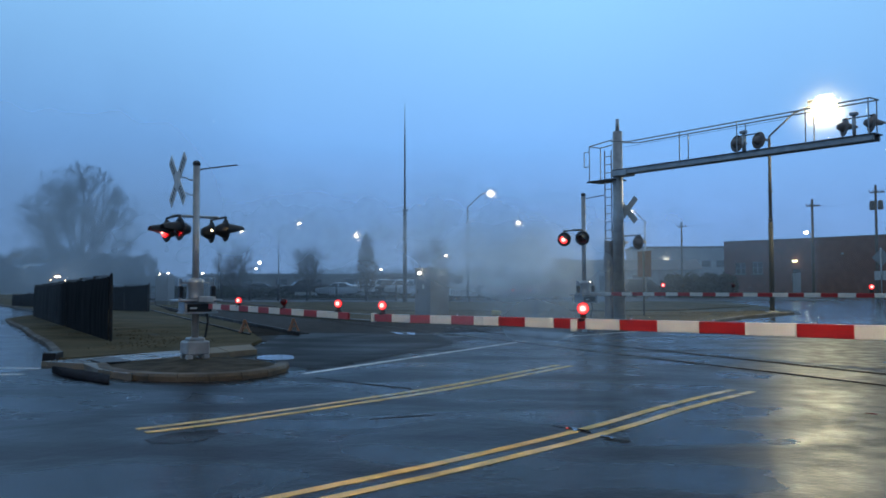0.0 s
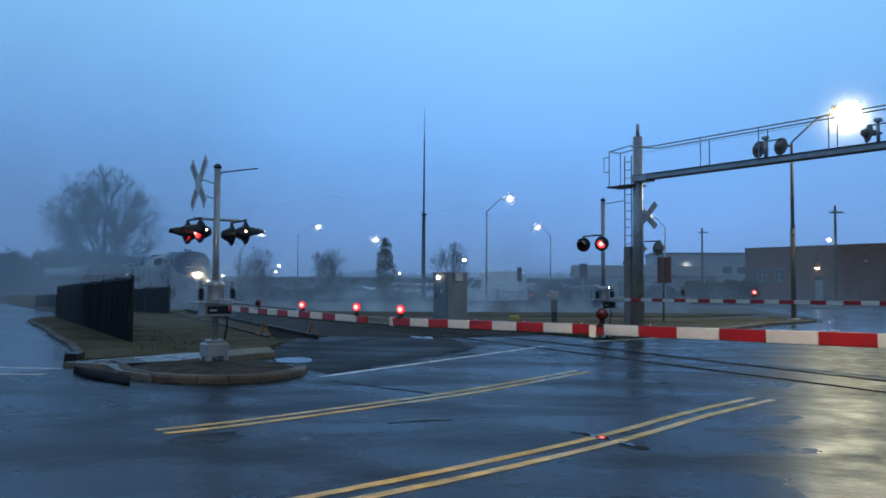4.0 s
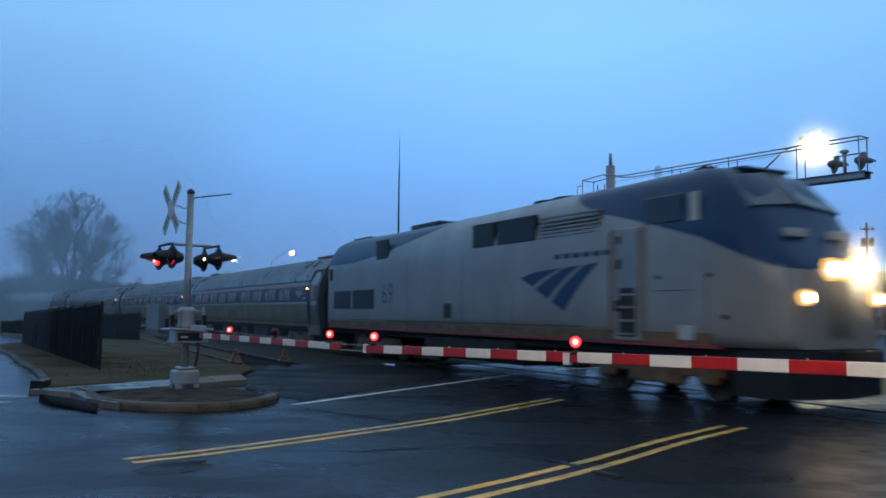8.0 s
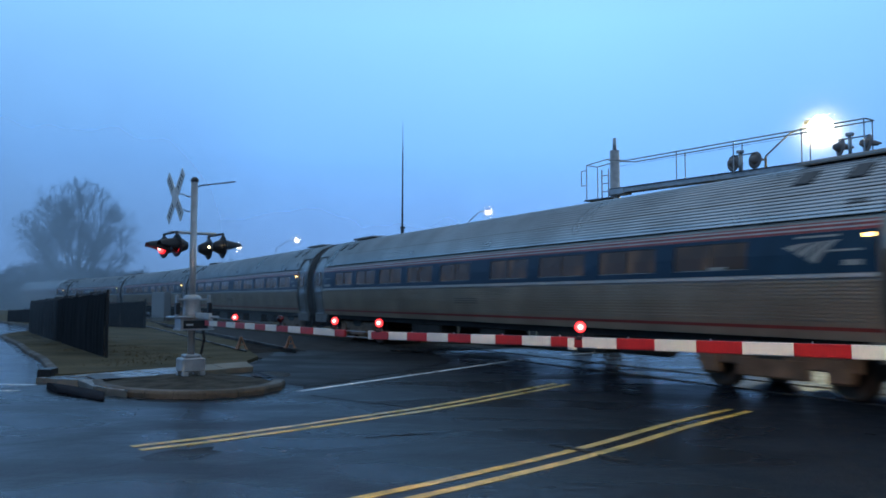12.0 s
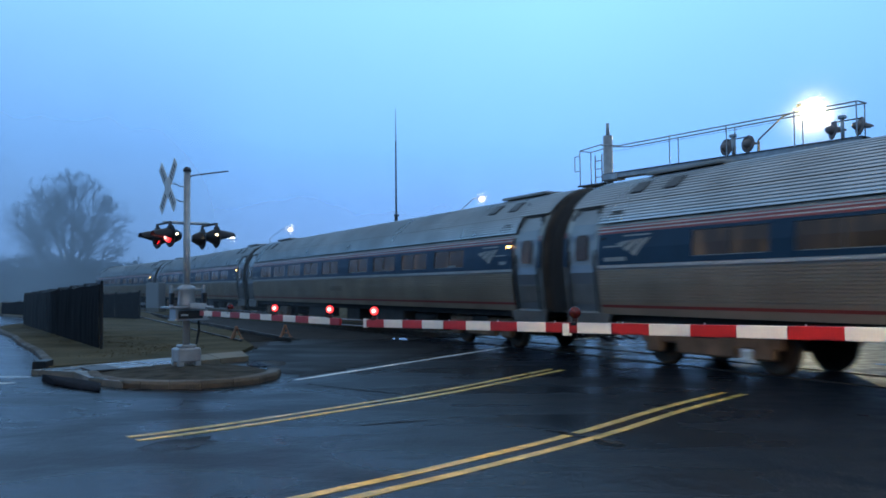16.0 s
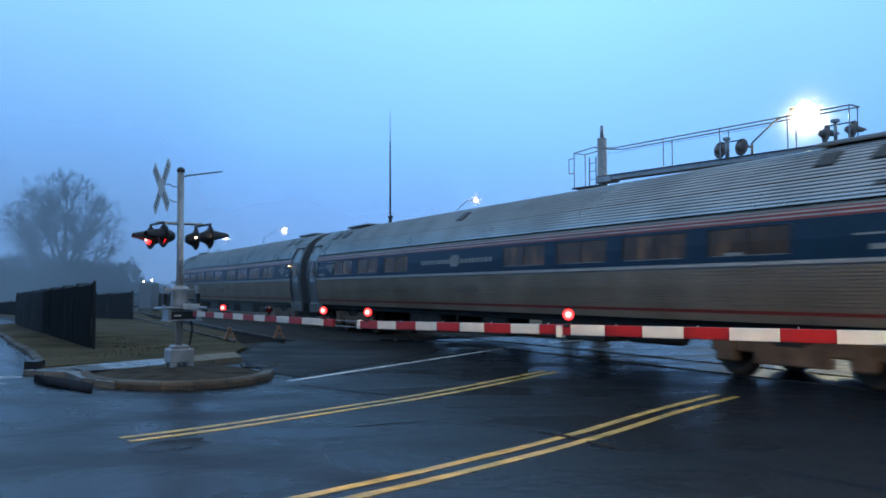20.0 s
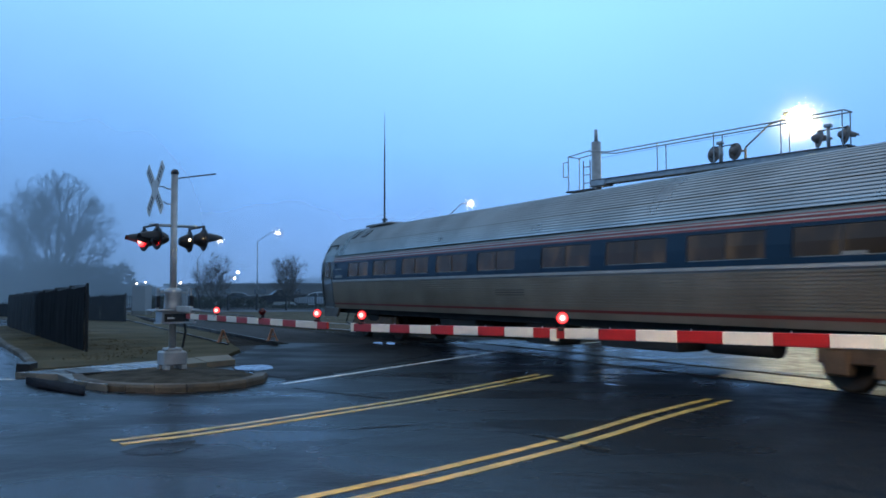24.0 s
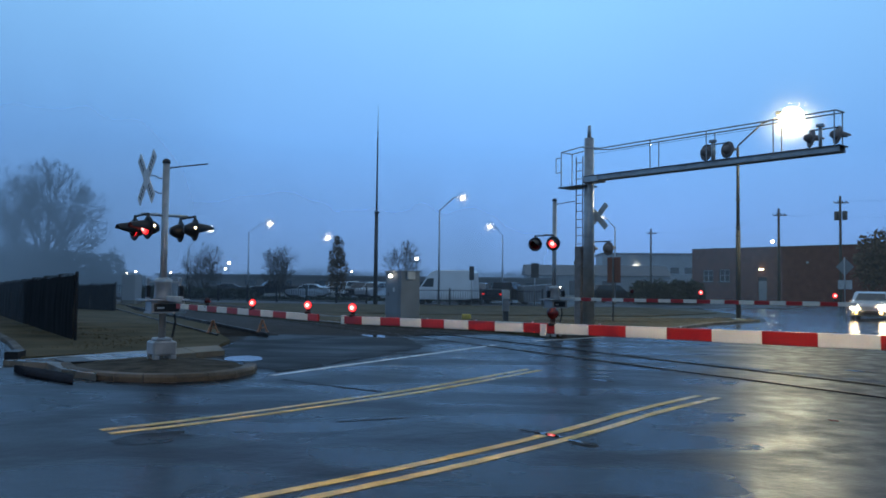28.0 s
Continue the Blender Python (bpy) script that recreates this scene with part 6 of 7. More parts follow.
# ---------------------------------------------------------------- street furniture and distance
def cobra_lamp(base, top, head, label, lit="lit_white", r=0.09, size=1.0, wood=False):
    """Lamp pole with a bent arm and a glowing head."""
    base, head = Vector(base), Vector(head)
    t = thing("street_lamp", Matrix.Translation(base), label, "street lamp", "street lamps")
    part("pole", tube(B(), (0, 0, 0), (0, 0, top), r, r * 0.6, 10), M["galv"], t)
    part("foot", box(B(), 0, 0, 0, r * 4, r * 4, 0.12, 0.02), M["concrete"], t)
    h = head - base
    d = Vector((h.x, h.y, 0)).normalized()
    mid = Vector((0, 0, top)).lerp(h, 0.62) + Vector((0, 0, (h.z - top) * 0.36))
    part("arm", pipe(B(), [(0, 0, top - 0.1), mid, h - d * 0.25 * size], r * 0.42, 6), M["galv"], t)
    m = axes(h, d) @ Matrix.Diagonal((size, size, size, 1))
    hd = part("lamp_head", lathe(B(), ((0.04, 0.06), (0.12, 0.07), (0.14, 0.10), (0.10, 0.15), (0.03, 0.17)), 14, Matrix.Diagonal((1.8, 1, 1, 1))), M["darkgrey"], t, m=m)
    part("lens", lathe(B(), ((0.05, 0.07), (0.15, 0.03), (0.17, -0.04), (0.15, -0.12), (0.09, -0.18), (0.03, -0.20)), 14, Matrix.Diagonal((1.2, 1.1, 1, 1))), M[lit], hd, "glowing lamp lens")
    if head.y > 0:
        # sheet added here imitates the lamp's bloom
        halo(head - Vector((head.x, head.y, 0)).normalized() * 0.45 * size - Vector((0, 0, 0.05)), 0.95 * size, 0.5, "thin mist lit by a street lamp")
    return t


def lamps():
    # tall floodlit pole beyond the track
    b = Vector((14.77, 38.15, 0.1))
    t = thing("street_lamp", Matrix.Translation(b), "tall dark lamp pole with a dazzling floodlight", "street lamp", "street lamps")
    part("pole", tube(tube(B(), (0, 0, 0), (0, 0, 4.2), 0.115, 0.105, 12), (0, 0, 4.2), (0, 0, 8.15), 0.085, 0.06, 12), M["under"], t)
    for z in (3.9, 4.3, 5.6):
        part("clamp", lathe(B(), ((0.12, 0), (0.13, 0.02), (0.12, 0.06)), 12, pose(0, 0, z)), M["darkgrey"], t)
    part("foot", box(B(), 0, 0, -0.05, 0.5, 0.5, 0.12, 0.03), M["concrete"], t)
    h = BIG_LAMP - b
    part("arm", pipe(B(), [(0, 0, 8.05), (0, 0, 8.2), (h.x * 0.45, h.y * 0.45, h.z - 0.25), (h.x * 0.8, h.y * 0.8, h.z + 0.05)], 0.04, 8), M["darkgrey"], t)
    m = axes(h, Vector((h.x, h.y, 0)))
    hd = part("lamp_head", box(B(), -0.35, 0, 0.12, 0.7, 0.4, 0.16, 0.05), M["darkgrey"], t, m=m)
    # lens made far larger than real: the glare is put into its shape
    part("lens", lathe(B(), [(max(0.02, 0.54 * math.cos(a)), 0.54 * math.sin(a) - 0.08) for a in [math.pi * (k / 14 - 0.5) for k in range(15)]], 30), M["lit_big"], hd, "glowing globe oversized to match the lamp's glare")
    # two sheets added to imitate the floodlight's soft bloom
    halo(BIG_LAMP - Vector((0.40, 0.90, 0.12)), 1.3, 0.10, "bright mist round the floodlight")
    halo(BIG_LAMP - Vector((0.50, 1.15, 0.12)), 2.5, 0.035, "bright mist round the floodlight")
    # lamp over the junction, behind the viewer
    q = NEAR_LAMP
    cobra_lamp((q.x - 2.6, q.y - 1.0, 0), 8.3, q, "street lamp over the near junction", size=2.0)
    cobra_lamp((1.16, 63.8, 0.02), 7.45, (2.95, 63.7, 8.42), "lit street lamp on a bent pole in the car park", size=0.85)
    cobra_lamp((-23.0, 107.6, 0.02), 8.2, (-20.4, 108.1, 9.35), "lit street lamp on a bent pole in the car park", size=1.1)
    cobra_lamp((-26.2, 91.4, 0.02), 5.2, (-23.9, 91.9, 7.4), "lit street lamp behind the bare shrubs", size=0.95)
    cobra_lamp((-9.2, 90.4, 0.02), 5.6, (-10.55, 89.4, 6.62), "lit street lamp behind the narrow tree", size=1.05)
    cobra_lamp((9.08, 94.6, 0.02), 7.4, (7.58, 94.7, 8.42), "lit street lamp at the far side of the car park", size=1.0)
    cobra_lamp((17.1, 73.0, 0.02), 6.9, (15.9, 73.3, 7.75), "lit street lamp behind the gantry", size=0.85)
    for x, y, z, d in ((-37.0, 156, 5.2, 1.9), (-38.6, 160, 4.1, 1.3), (-44, 143.4, 3.1, 1.1), (-41.8, 148, 2.9, 1.0), (-69.2, 187.7, 5.0, 2.0), (-72.8, 190, 5.4, 1.4), (-51, 146, 3.2, 1.2), (-1.1, 120, 5.3, 1.7), (-11.0, 125, 3.4, 0.8), (-54.0, 150, 3.0, 1.0), (10.2, 61.0, 1.5, 0.45)):
        t = thing("lamp_post", pose(x, y, 0), "distant lit lamp on a thin post", "lamp post", "distant lamps")
        part("pole", tube(B(), (0, 0, 0), (0, 0, z), 0.05, 0.04, 6), M["darkgrey"], t)
        part("lens", lathe(B(), ((0.02, -0.12), (0.13, -0.06), (0.15, 0.02), (0.08, 0.12)), 10, pose(0, 0, z) @ Matrix.Diagonal((d, d, d, 1))), M["lit_white"], t, "glowing lamp lens")
    # antenna mast in the car park
    t = thing("antenna_mast", pose(-3.63, 61.6, 0.04), "slim two-stage antenna mast beside the car park", "antenna mast")
    part("lower_pole", tube(B(), (0, 0, 0), (0, 0, 6.95), 0.17, 0.13, 12), M["darkgrey"], t)
    part("collar", lathe(B(), ((0.15, 0), (0.22, 0.03), (0.20, 0.14)), 12, pose(0.02, 0, 6.85)), M["darkgrey"], t)
    part("upper_pole", tube(tube(B(), (0, 0, 6.95), (0, 0, 12.6), 0.075, 0.05, 8), (0, 0, 12.6), (0, 0, 15.05), 0.03, 0.012, 8), M["darkgrey"], t)
    part("fitting", box(B(), 0.02, 0, 12.9, 0.09, 0.09, 0.12), M["darkgrey"], t)


def yard():
    # relay hut, its lamp and small signal boxes
    c = Vector((-0.95, 36.6, 0.1))
    t = thing("relay_hut", axes(c, Vector((0.62, -0.78, 0))), "grey aluminium relay hut with a small lamp", "equipment hut")
    part("body", box(B(), 0, 0, 0.0, 1.15, 1.05, 2.02, 0.02), M["hut"], t)
    part("roof", box(B(), 0, 0, 2.02, 1.27, 1.17, 0.06, 0.02), M["hut"], t)
    part("door", box(B(), 0, -0.535, 0.12, 0.86, 0.03, 1.76, 0.01), M["hut"], t, "flush hut door")
    part("door_plate", box(B(), 0.1, -0.556, 1.15, 0.10, 0.012, 0.18), M["sign_white"], t)
    part("handle", box(B(), -0.3, -0.56, 0.95, 0.03, 0.04, 0.16, 0.006), M["dark"], t)
    part("vent_box", box(B(), 0.60, 0.0, 1.68, 0.12, 0.44, 0.34, 0.02), M["alu"], t, "pale vent hood on the hut side")
    part("lamp", lathe(B(), ((0.06, 0), (0.075, 0.05), (0.05, 0.09)), 12, pose(-0.12, -0.56, 1.84, 90, 0, 0)), M["lit_white"], t, "small glowing hut lamp")
    t = thing("signal_pedestal", pose(3.39, 33.8, 0.1), "pale grey pedestal box on a dark stump", "pedestal box")
    part("stump", box(B(), 0, 0, 0, 0.22, 0.2, 0.42, 0.01), M["dark"], t)
    part("box", box(B(), 0, 0, 0.42, 0.26, 0.24, 0.5, 0.015), M["hut"], t)
    part("cap", box(B(), 0, 0, 0.92, 0.30, 0.26, 0.36, 0.02), M["alu"], t)
    t = thing("marker_cover", pose(1.85, 35.4, 0.1), "yellow plastic pipe marker cover in the grass", "marker")
    part("cover", box(B(), 0, 0, 0, 0.40, 0.25, 0.22, 0.04), M["yellow_plastic"], t)
    t = thing("signal_cabinet", pose(-19.5, 55.2, 0.05, 0, 0, -20), "pale grey signal cabinet beside the side track", "cabinet")
    part("body", box(B(), 0, 0, 0.25, 1.05, 0.7, 1.7, 0.02), M["warehouse"], t)
    part("plinth", box(B(), 0, 0, 0, 1.1, 0.75, 0.25), M["concrete"], t)
    part("door", box(B(), 0, -0.36, 0.35, 0.9, 0.02, 1.5), M["warehouse"], t)
    t = thing("signal_cabinet", pose(-17.6, 58.5, 0.05, 0, 0, -20), "slim pale signal cabinet beside the side track", "cabinet")
    part("body", box(B(), 0, 0, 0.1, 0.5, 0.5, 1.75, 0.02), M["warehouse"], t)
    part("plinth", box(B(), 0, 0, 0, 0.6, 0.6, 0.1), M["concrete"], t)
    # railings before the car park
    for a, b2, h in ((Vector((-0.4, 62.8, 0.05)), Vector((9.2, 63.3, 0.05)), 1.22), (Vector((-33.0, 68.5, 0.05)), Vector((-4.4, 63.4, 0.05)), 1.25)):
        f = thing("railing", Matrix(), "black steel picket railing round the car park", "railing", "car park railings")
        d = b2 - a
        n = int(d.length / 2.4)
        x = d.normalized()
        post = bar = None
        for k in range(n + 1):
            m = axes(a + d * k / n, x)
            post = again(post, m) if post else part("post", box(B(), 0, 0, 0, 0.09, 0.09, h + 0.08, 0.01), M["dark"], f, m=m)
        w = d.length / n
        for k in range(n):
            m = axes(a + d * (k + 0.5) / n, x)
            for z in (0.12, h - 0.16):
                part("rail", box(B(), 0, 0, z, w, 0.04, 0.04), M["dark"], f, m=m)
            for i in range(13):
                q = m @ pose(-w / 2 + w * (i + 0.5) / 13, 0, 0)
                bar = again(bar, q) if bar else part("picket", box(B(), 0, 0, 0.05, 0.026, 0.026, h - 0.05), M["dark"], f, m=q)
    # signs
    for x, y, z0, z1, w, mm, lab in ((3.6, 61.8, 1.9, 2.95, 0.36, "darkgrey", "back of a narrow dark car park sign"), (8.4, 61.9, 2.1, 3.25, 0.6, "darkgrey", "back of a dark car park sign on a post")):
        t = thing("parking_sign", pose(x, y, 0.05), lab, "road sign", "car park signs")
        part("post", tube(B(), (0, 0, 0), (0, 0, z1), 0.035, n=8), M["galv"], t)
        part("plate", box(B(), 0, -0.05, z0, w, 0.02, z1 - z0, 0.005), M[mm], t)
    t = thing("road_sign", axes(Vector((8.15, 35.1, 0.1)), A), "dark red-backed road sign on a thin post", "road sign")
    part("post", tube(B(), (0, 0, 0), (0, 0, 2.75), 0.04, n=8), M["darkgrey"], t)
    part("plate", box(B(), 0, 0.05, 1.65, 0.75, 0.02, 1.1, 0.01), M["brick"], t, "dull red sign plate")
    t = thing("road_sign", axes(Vector((33.0, 63.5, 0.0)), A), "back of a diamond sign with a plate below", "road sign")
    part("post", tube(B(), (0, 0, 0), (0, 0, 4.1), 0.06, n=8), M["galv"], t)
    part("diamond", box(B(), 0, -0.5, -0.5, 0.02, 1.0, 1.0), M["hut"], t, "grey diamond sign back", m=pose(0, 0.06, 3.35, 0, 0, 90) @ pose(0, 0, 0, 45, 0, 0) @ pose(0, 0.5, 0))
    part("plate", box(B(), 0, 0.06, 1.6, 1.1, 0.02, 0.7), M["alu"], t)


def wheel(parent, x, y, r, w=0.2):
    t = part("wheel", lathe(B(), ((r * 0.62, -w / 2), (r * 0.96, -w / 2), (r, -w / 4), (r, w / 4), (r * 0.96, w / 2), (r * 0.62, w / 2)), 20, pose(0, 0, 0, 90, 0, 0)), M["tyre"], parent, "black tyre", m=pose(x, y, r))
    part("rim", lathe(B(), ((r * 0.2, -w * 0.44), (r * 0.6, -w * 0.40), (r * 0.62, -w * 0.48), (r * 0.63, 0), (r * 0.62, w * 0.48), (r * 0.6, w * 0.40), (r * 0.2, w * 0.44)), 16, pose(0, 0, 0, 90, 0, 0)), M["chrome"], t, "pale wheel rim")


def vehicle(name, m, paint, label, L, W, side, glass, wheels, r=0.33, category="car", lit=False, tail=False):
    """Road vehicle: a body swept from its side outline, with rounded flanks, panes, wheels and lamps. x forward."""
    t = thing(name, m, label, category, "road vehicles")
    bm = B()
    n = len(side)
    rings = []
    for y, k, dz in ((-W / 2, 0.965, 0.03), (-W / 2 + 0.07, 1.0, 0.0), (W / 2 - 0.07, 1.0, 0.0), (W / 2, 0.965, 0.03)):
        ring = []
        for x, z in side:
            tuck = 0.16 * max(0, z - 0.95) if abs(y) > W / 2 - 0.08 else 0.12 * max(0, z - 0.95)
            ring.append(Vector((x * k, (abs(y) - tuck) * (1 if y > 0 else -1), z - dz * (1 if z > 0.6 else -1))))
        rings.append(ring)
    loft(bm, rings, smooth=False)
    part("body", bm, M[paint], t)
    for k, poly in enumerate(glass):
        for sgn in (-1, 1):
            bm = B()
            outer = [Vector((x, sgn * (W / 2 - 0.16 * max(0, z - 0.95) + 0.006), z)) for x, z in poly]
            inner = [p - Vector((0, sgn * 0.03, 0)) for p in outer]
            loft(bm, [outer, inner])
            part("side_window", bm, M["glass"], t, "dark side window")
    fx = max(p[0] for p in side)
    for x in wheels:
        for sgn in (-1, 1):
            wheel(t, x, sgn * (W / 2 - 0.11), r)
    for sgn in (-1, 1):
        part("headlight", box(B(), fx - 0.06, sgn * (W / 2 - 0.26), 0.60, 0.20, 0.36, 0.17, 0.04), M["lit_head" if lit else "chrome"], t, "glowing headlight" if lit else "headlight")
        bx = min(p[0] for p in side)
        part("tail_light", box(B(), bx + 0.07, sgn * (W / 2 - 0.2), 0.75, 0.12, 0.22, 0.16, 0.02), M["lit_tail" if tail else "lens_red"], t)
        if lit:
            part("fog_light", lathe(B(), ((0.02, 0.05), (0.075, 0.03), (0.085, 0.0)), 14, pose(fx + 0.02, sgn * (W / 2 - 0.34), 0.40, 0, 90, 0)), M["lit_amber"], t, "glowing amber fog light")
            # soft sheet added before each headlight imitates its bloom
            bm = B()
            loft(bm, [[Vector((0.62 * u * math.cos(2 * math.pi * k / 32), 0, 0.5 * u * math.sin(2 * math.pi * k / 32))) for k in range(32)] for u in (0.03, 0.5, 1.0)], caps=False, smooth=True)
            part("lit_drizzle", bm, glow_mist("lit_drizzle", 0.4), t, "soft sheet added to imitate the headlights' glow", m=pose(fx + 0.22, sgn * (W / 2 - 0.26), 0.66, 0, 0, 90))
    part("bumper", box(box(B(), fx - 0.06, 0, 0.3, 0.2, W * 0.9, 0.2, 0.04), min(p[0] for p in side) + 0.06, 0, 0.3, 0.2, W * 0.9, 0.2, 0.04), M["dark"], t)
    # windscreen and rear pane
    top = [p for p in side if p[1] > 1.2]
    if top:
        f1 = max(top, key=lambda p: p[0])
        lower = [p for p in side if p[0] > f1[0] and 0.8 < p[1] < f1[1] - 0.2]
        if lower:
            f0 = min(lower, key=lambda p: p[0])
            a, b2 = Vector((f0[0], 0, f0[1])), Vector((f1[0], 0, f1[1]))
            nrm = Vector((b2.z - a.z, 0, -(b2.x - a.x))).normalized() * (1 if b2.x < a.x else -1)
            nrm = Vector((abs(nrm.x), 0, abs(nrm.z)))
            bm = B()
            w0, w1 = W / 2 - 0.18, W / 2 - 0.28
            p = [a.lerp(b2, 0.08) + Vector((0, -w0, 0)), a.lerp(b2, 0.08) + Vector((0, w0, 0)), a.lerp(b2, 0.92) + Vector((0, w1, 0)), a.lerp(b2, 0.92) + Vector((0, -w1, 0))]
            loft(bm, [[q + nrm * 0.012 for q in p], [q - nrm * 0.02 for q in p]])
            part("windscreen", bm, M["glass"], t, "dark windscreen")
    return t


SEDAN = ((2.35, 0.45), (2.38, 0.72), (2.2, 0.86), (1.15, 0.98), (0.35, 1.40), (-0.1, 1.47), (-0.85, 1.44), (-1.65, 1.08), (-2.3, 1.02), (-2.40, 0.8), (-2.36, 0.42), (-1.9, 0.24), (1.95, 0.22))
SEDAN_GLASS = (((1.0, 1.0), (0.33, 1.36), (-0.15, 1.40), (-0.15, 1.0)), ((-0.22, 1.0), (-0.22, 1.40), (-0.85, 1.38), (-1.40, 1.08)))
PICKUP = ((2.8, 0.55), (2.82, 0.98), (2.6, 1.12), (1.5, 1.18), (0.85, 1.78), (0.3, 1.84), (-0.75, 1.82), (-1.0, 1.25), (-2.8, 1.22), (-2.84, 0.62), (-2.4, 0.42), (2.4, 0.40))
PICKUP_GLASS = (((1.35, 1.22), (0.83, 1.70), (0.25, 1.75), (0.25, 1.22)), ((0.15, 1.22), (0.15, 1.75), (-0.65, 1.74), (-0.85, 1.24)))
VAN = ((2.95, 0.5), (2.98, 0.95), (2.75, 1.15), (2.15, 1.35), (1.45, 2.30), (1.0, 2.62), (0.5, 2.70), (-2.7, 2.70), (-2.92, 2.5), (-2.95, 0.5), (-2.5, 0.38), (2.5, 0.36))
VAN_GLASS = (((2.0, 1.38), (1.48, 2.05), (0.85, 2.05), (0.85, 1.38)),)
SUV = ((2.3, 0.5), (2.34, 0.9), (2.15, 1.05), (1.2, 1.15), (0.55, 1.68), (0.1, 1.76), (-1.8, 1.72), (-2.25, 1.2), (-2.32, 0.6), (-1.9, 0.35), (1.9, 0.33))
SUV_GLASS = (((1.05, 1.18), (0.5, 1.62), (-0.2, 1.66), (-0.2, 1.18)), ((-0.3, 1.18), (-0.3, 1.66), (-1.75, 1.62), (-1.95, 1.2)))


def vehicles():
    z = 0.024
    vehicle("delivery_van", pose(1.75, 65.6, z, 0, 0, 160) @ Matrix.Diagonal((0.86, 1, 1, 1)), "paint_white", "tall white delivery van parked behind the railing", 5.9, 2.0, VAN, VAN_GLASS, (1.95, -1.75), 0.36, "van")
    vehicle("sedan", pose(-12.6, 89.8, z, 0, 0, 176), "paint_silver", "silver sedan parked in the car park", 4.8, 1.82, SEDAN, SEDAN_GLASS, (1.45, -1.4))
    vehicle("pickup_truck", pose(-16.5, 91.5, z, 0, 0, 200), "paint_dark", "dark pickup truck parked in the car park", 5.6, 1.95, PICKUP, PICKUP_GLASS, (1.75, -1.7), 0.39, "pickup")
    vehicle("suv", pose(-10.6, 97.0, z, 0, 0, 200), "paint_white", "white sport utility car parked behind the sedan", 4.6, 1.9, SUV, SUV_GLASS, (1.4, -1.4), 0.36)
    vehicle("pickup_truck", pose(-8.2, 95.5, z, 0, 0, 10), "paint_white", "white pickup truck parked behind the narrow tree", 5.6, 1.95, PICKUP, PICKUP_GLASS, (1.75, -1.7), 0.39, "pickup")
    vehicle("suv", pose(-4.9, 84.0, z, 0, 0, 235), "paint_silver", "pale sport utility car beside the antenna mast", 4.6, 1.9, SUV, SUV_GLASS, (1.4, -1.4), 0.36)
    vehicle("suv", pose(-6.6, 88.0, z, 0, 0, 250), "paint_dark", "dark sport utility car in the car park", 4.6, 1.9, SUV, SUV_GLASS, (1.4, -1.4), 0.36)
    vehicle("pickup_truck", pose(7.0, 69.5, z, 0, 0, 60), "paint_dark", "dark pickup truck seen from behind", 5.6, 1.95, PICKUP, PICKUP_GLASS, (1.75, -1.7), 0.39, "pickup", tail=True)
    vehicle("suv", pose(4.9, 73.5, z, 0, 0, 80), "paint_grey", "dark grey sport utility car beside the van", 4.6, 1.9, SUV, SUV_GLASS, (1.4, -1.4), 0.36)
    vehicle("sedan", pose(-22.5, 96.0, z, 0, 0, 10), "paint_grey", "grey sedan parked behind the shrubs", 4.8, 1.82, SEDAN, SEDAN_GLASS, (1.45, -1.4))
    t = thing("waste_skip", pose(9.4, 68.4, z, 0, 0, 12), "pale grey steel waste skip in the car park", "waste skip")
    part("body", prism(B(), [(-1.3, 0.2), (1.1, 0.2), (1.4, 1.7), (-1.4, 1.5)], -0.8, 0.8, Matrix(((1, 0, 0, 0), (0, 0, 1, 0), (0, 1, 0, 0), (0, 0, 0, 1)))), M["hut"], t)
    for x in (-1.0, 1.0):
        part("skid", box(B(), x, 0, 0, 0.15, 1.5, 0.2), M["darkgrey"], t)
    for k, (x, y, a) in enumerate(((18.5, 80.5, 20),)):
        vehicle("suv", pose(x, y, z, 0, 0, a), ("paint_dark", "paint_dark", "paint_grey")[k], "dark car parked beyond the road", 4.6, 1.9, SUV, SUV_GLASS, (1.4, -1.4), 0.36)
    return vehicle("sedan", pose(60, 45, 0.005), "paint_silver", "silver sedan with lit headlights nearing the crossing", 4.8, 1.82, SEDAN, SEDAN_GLASS, (1.45, -1.4), lit=True)


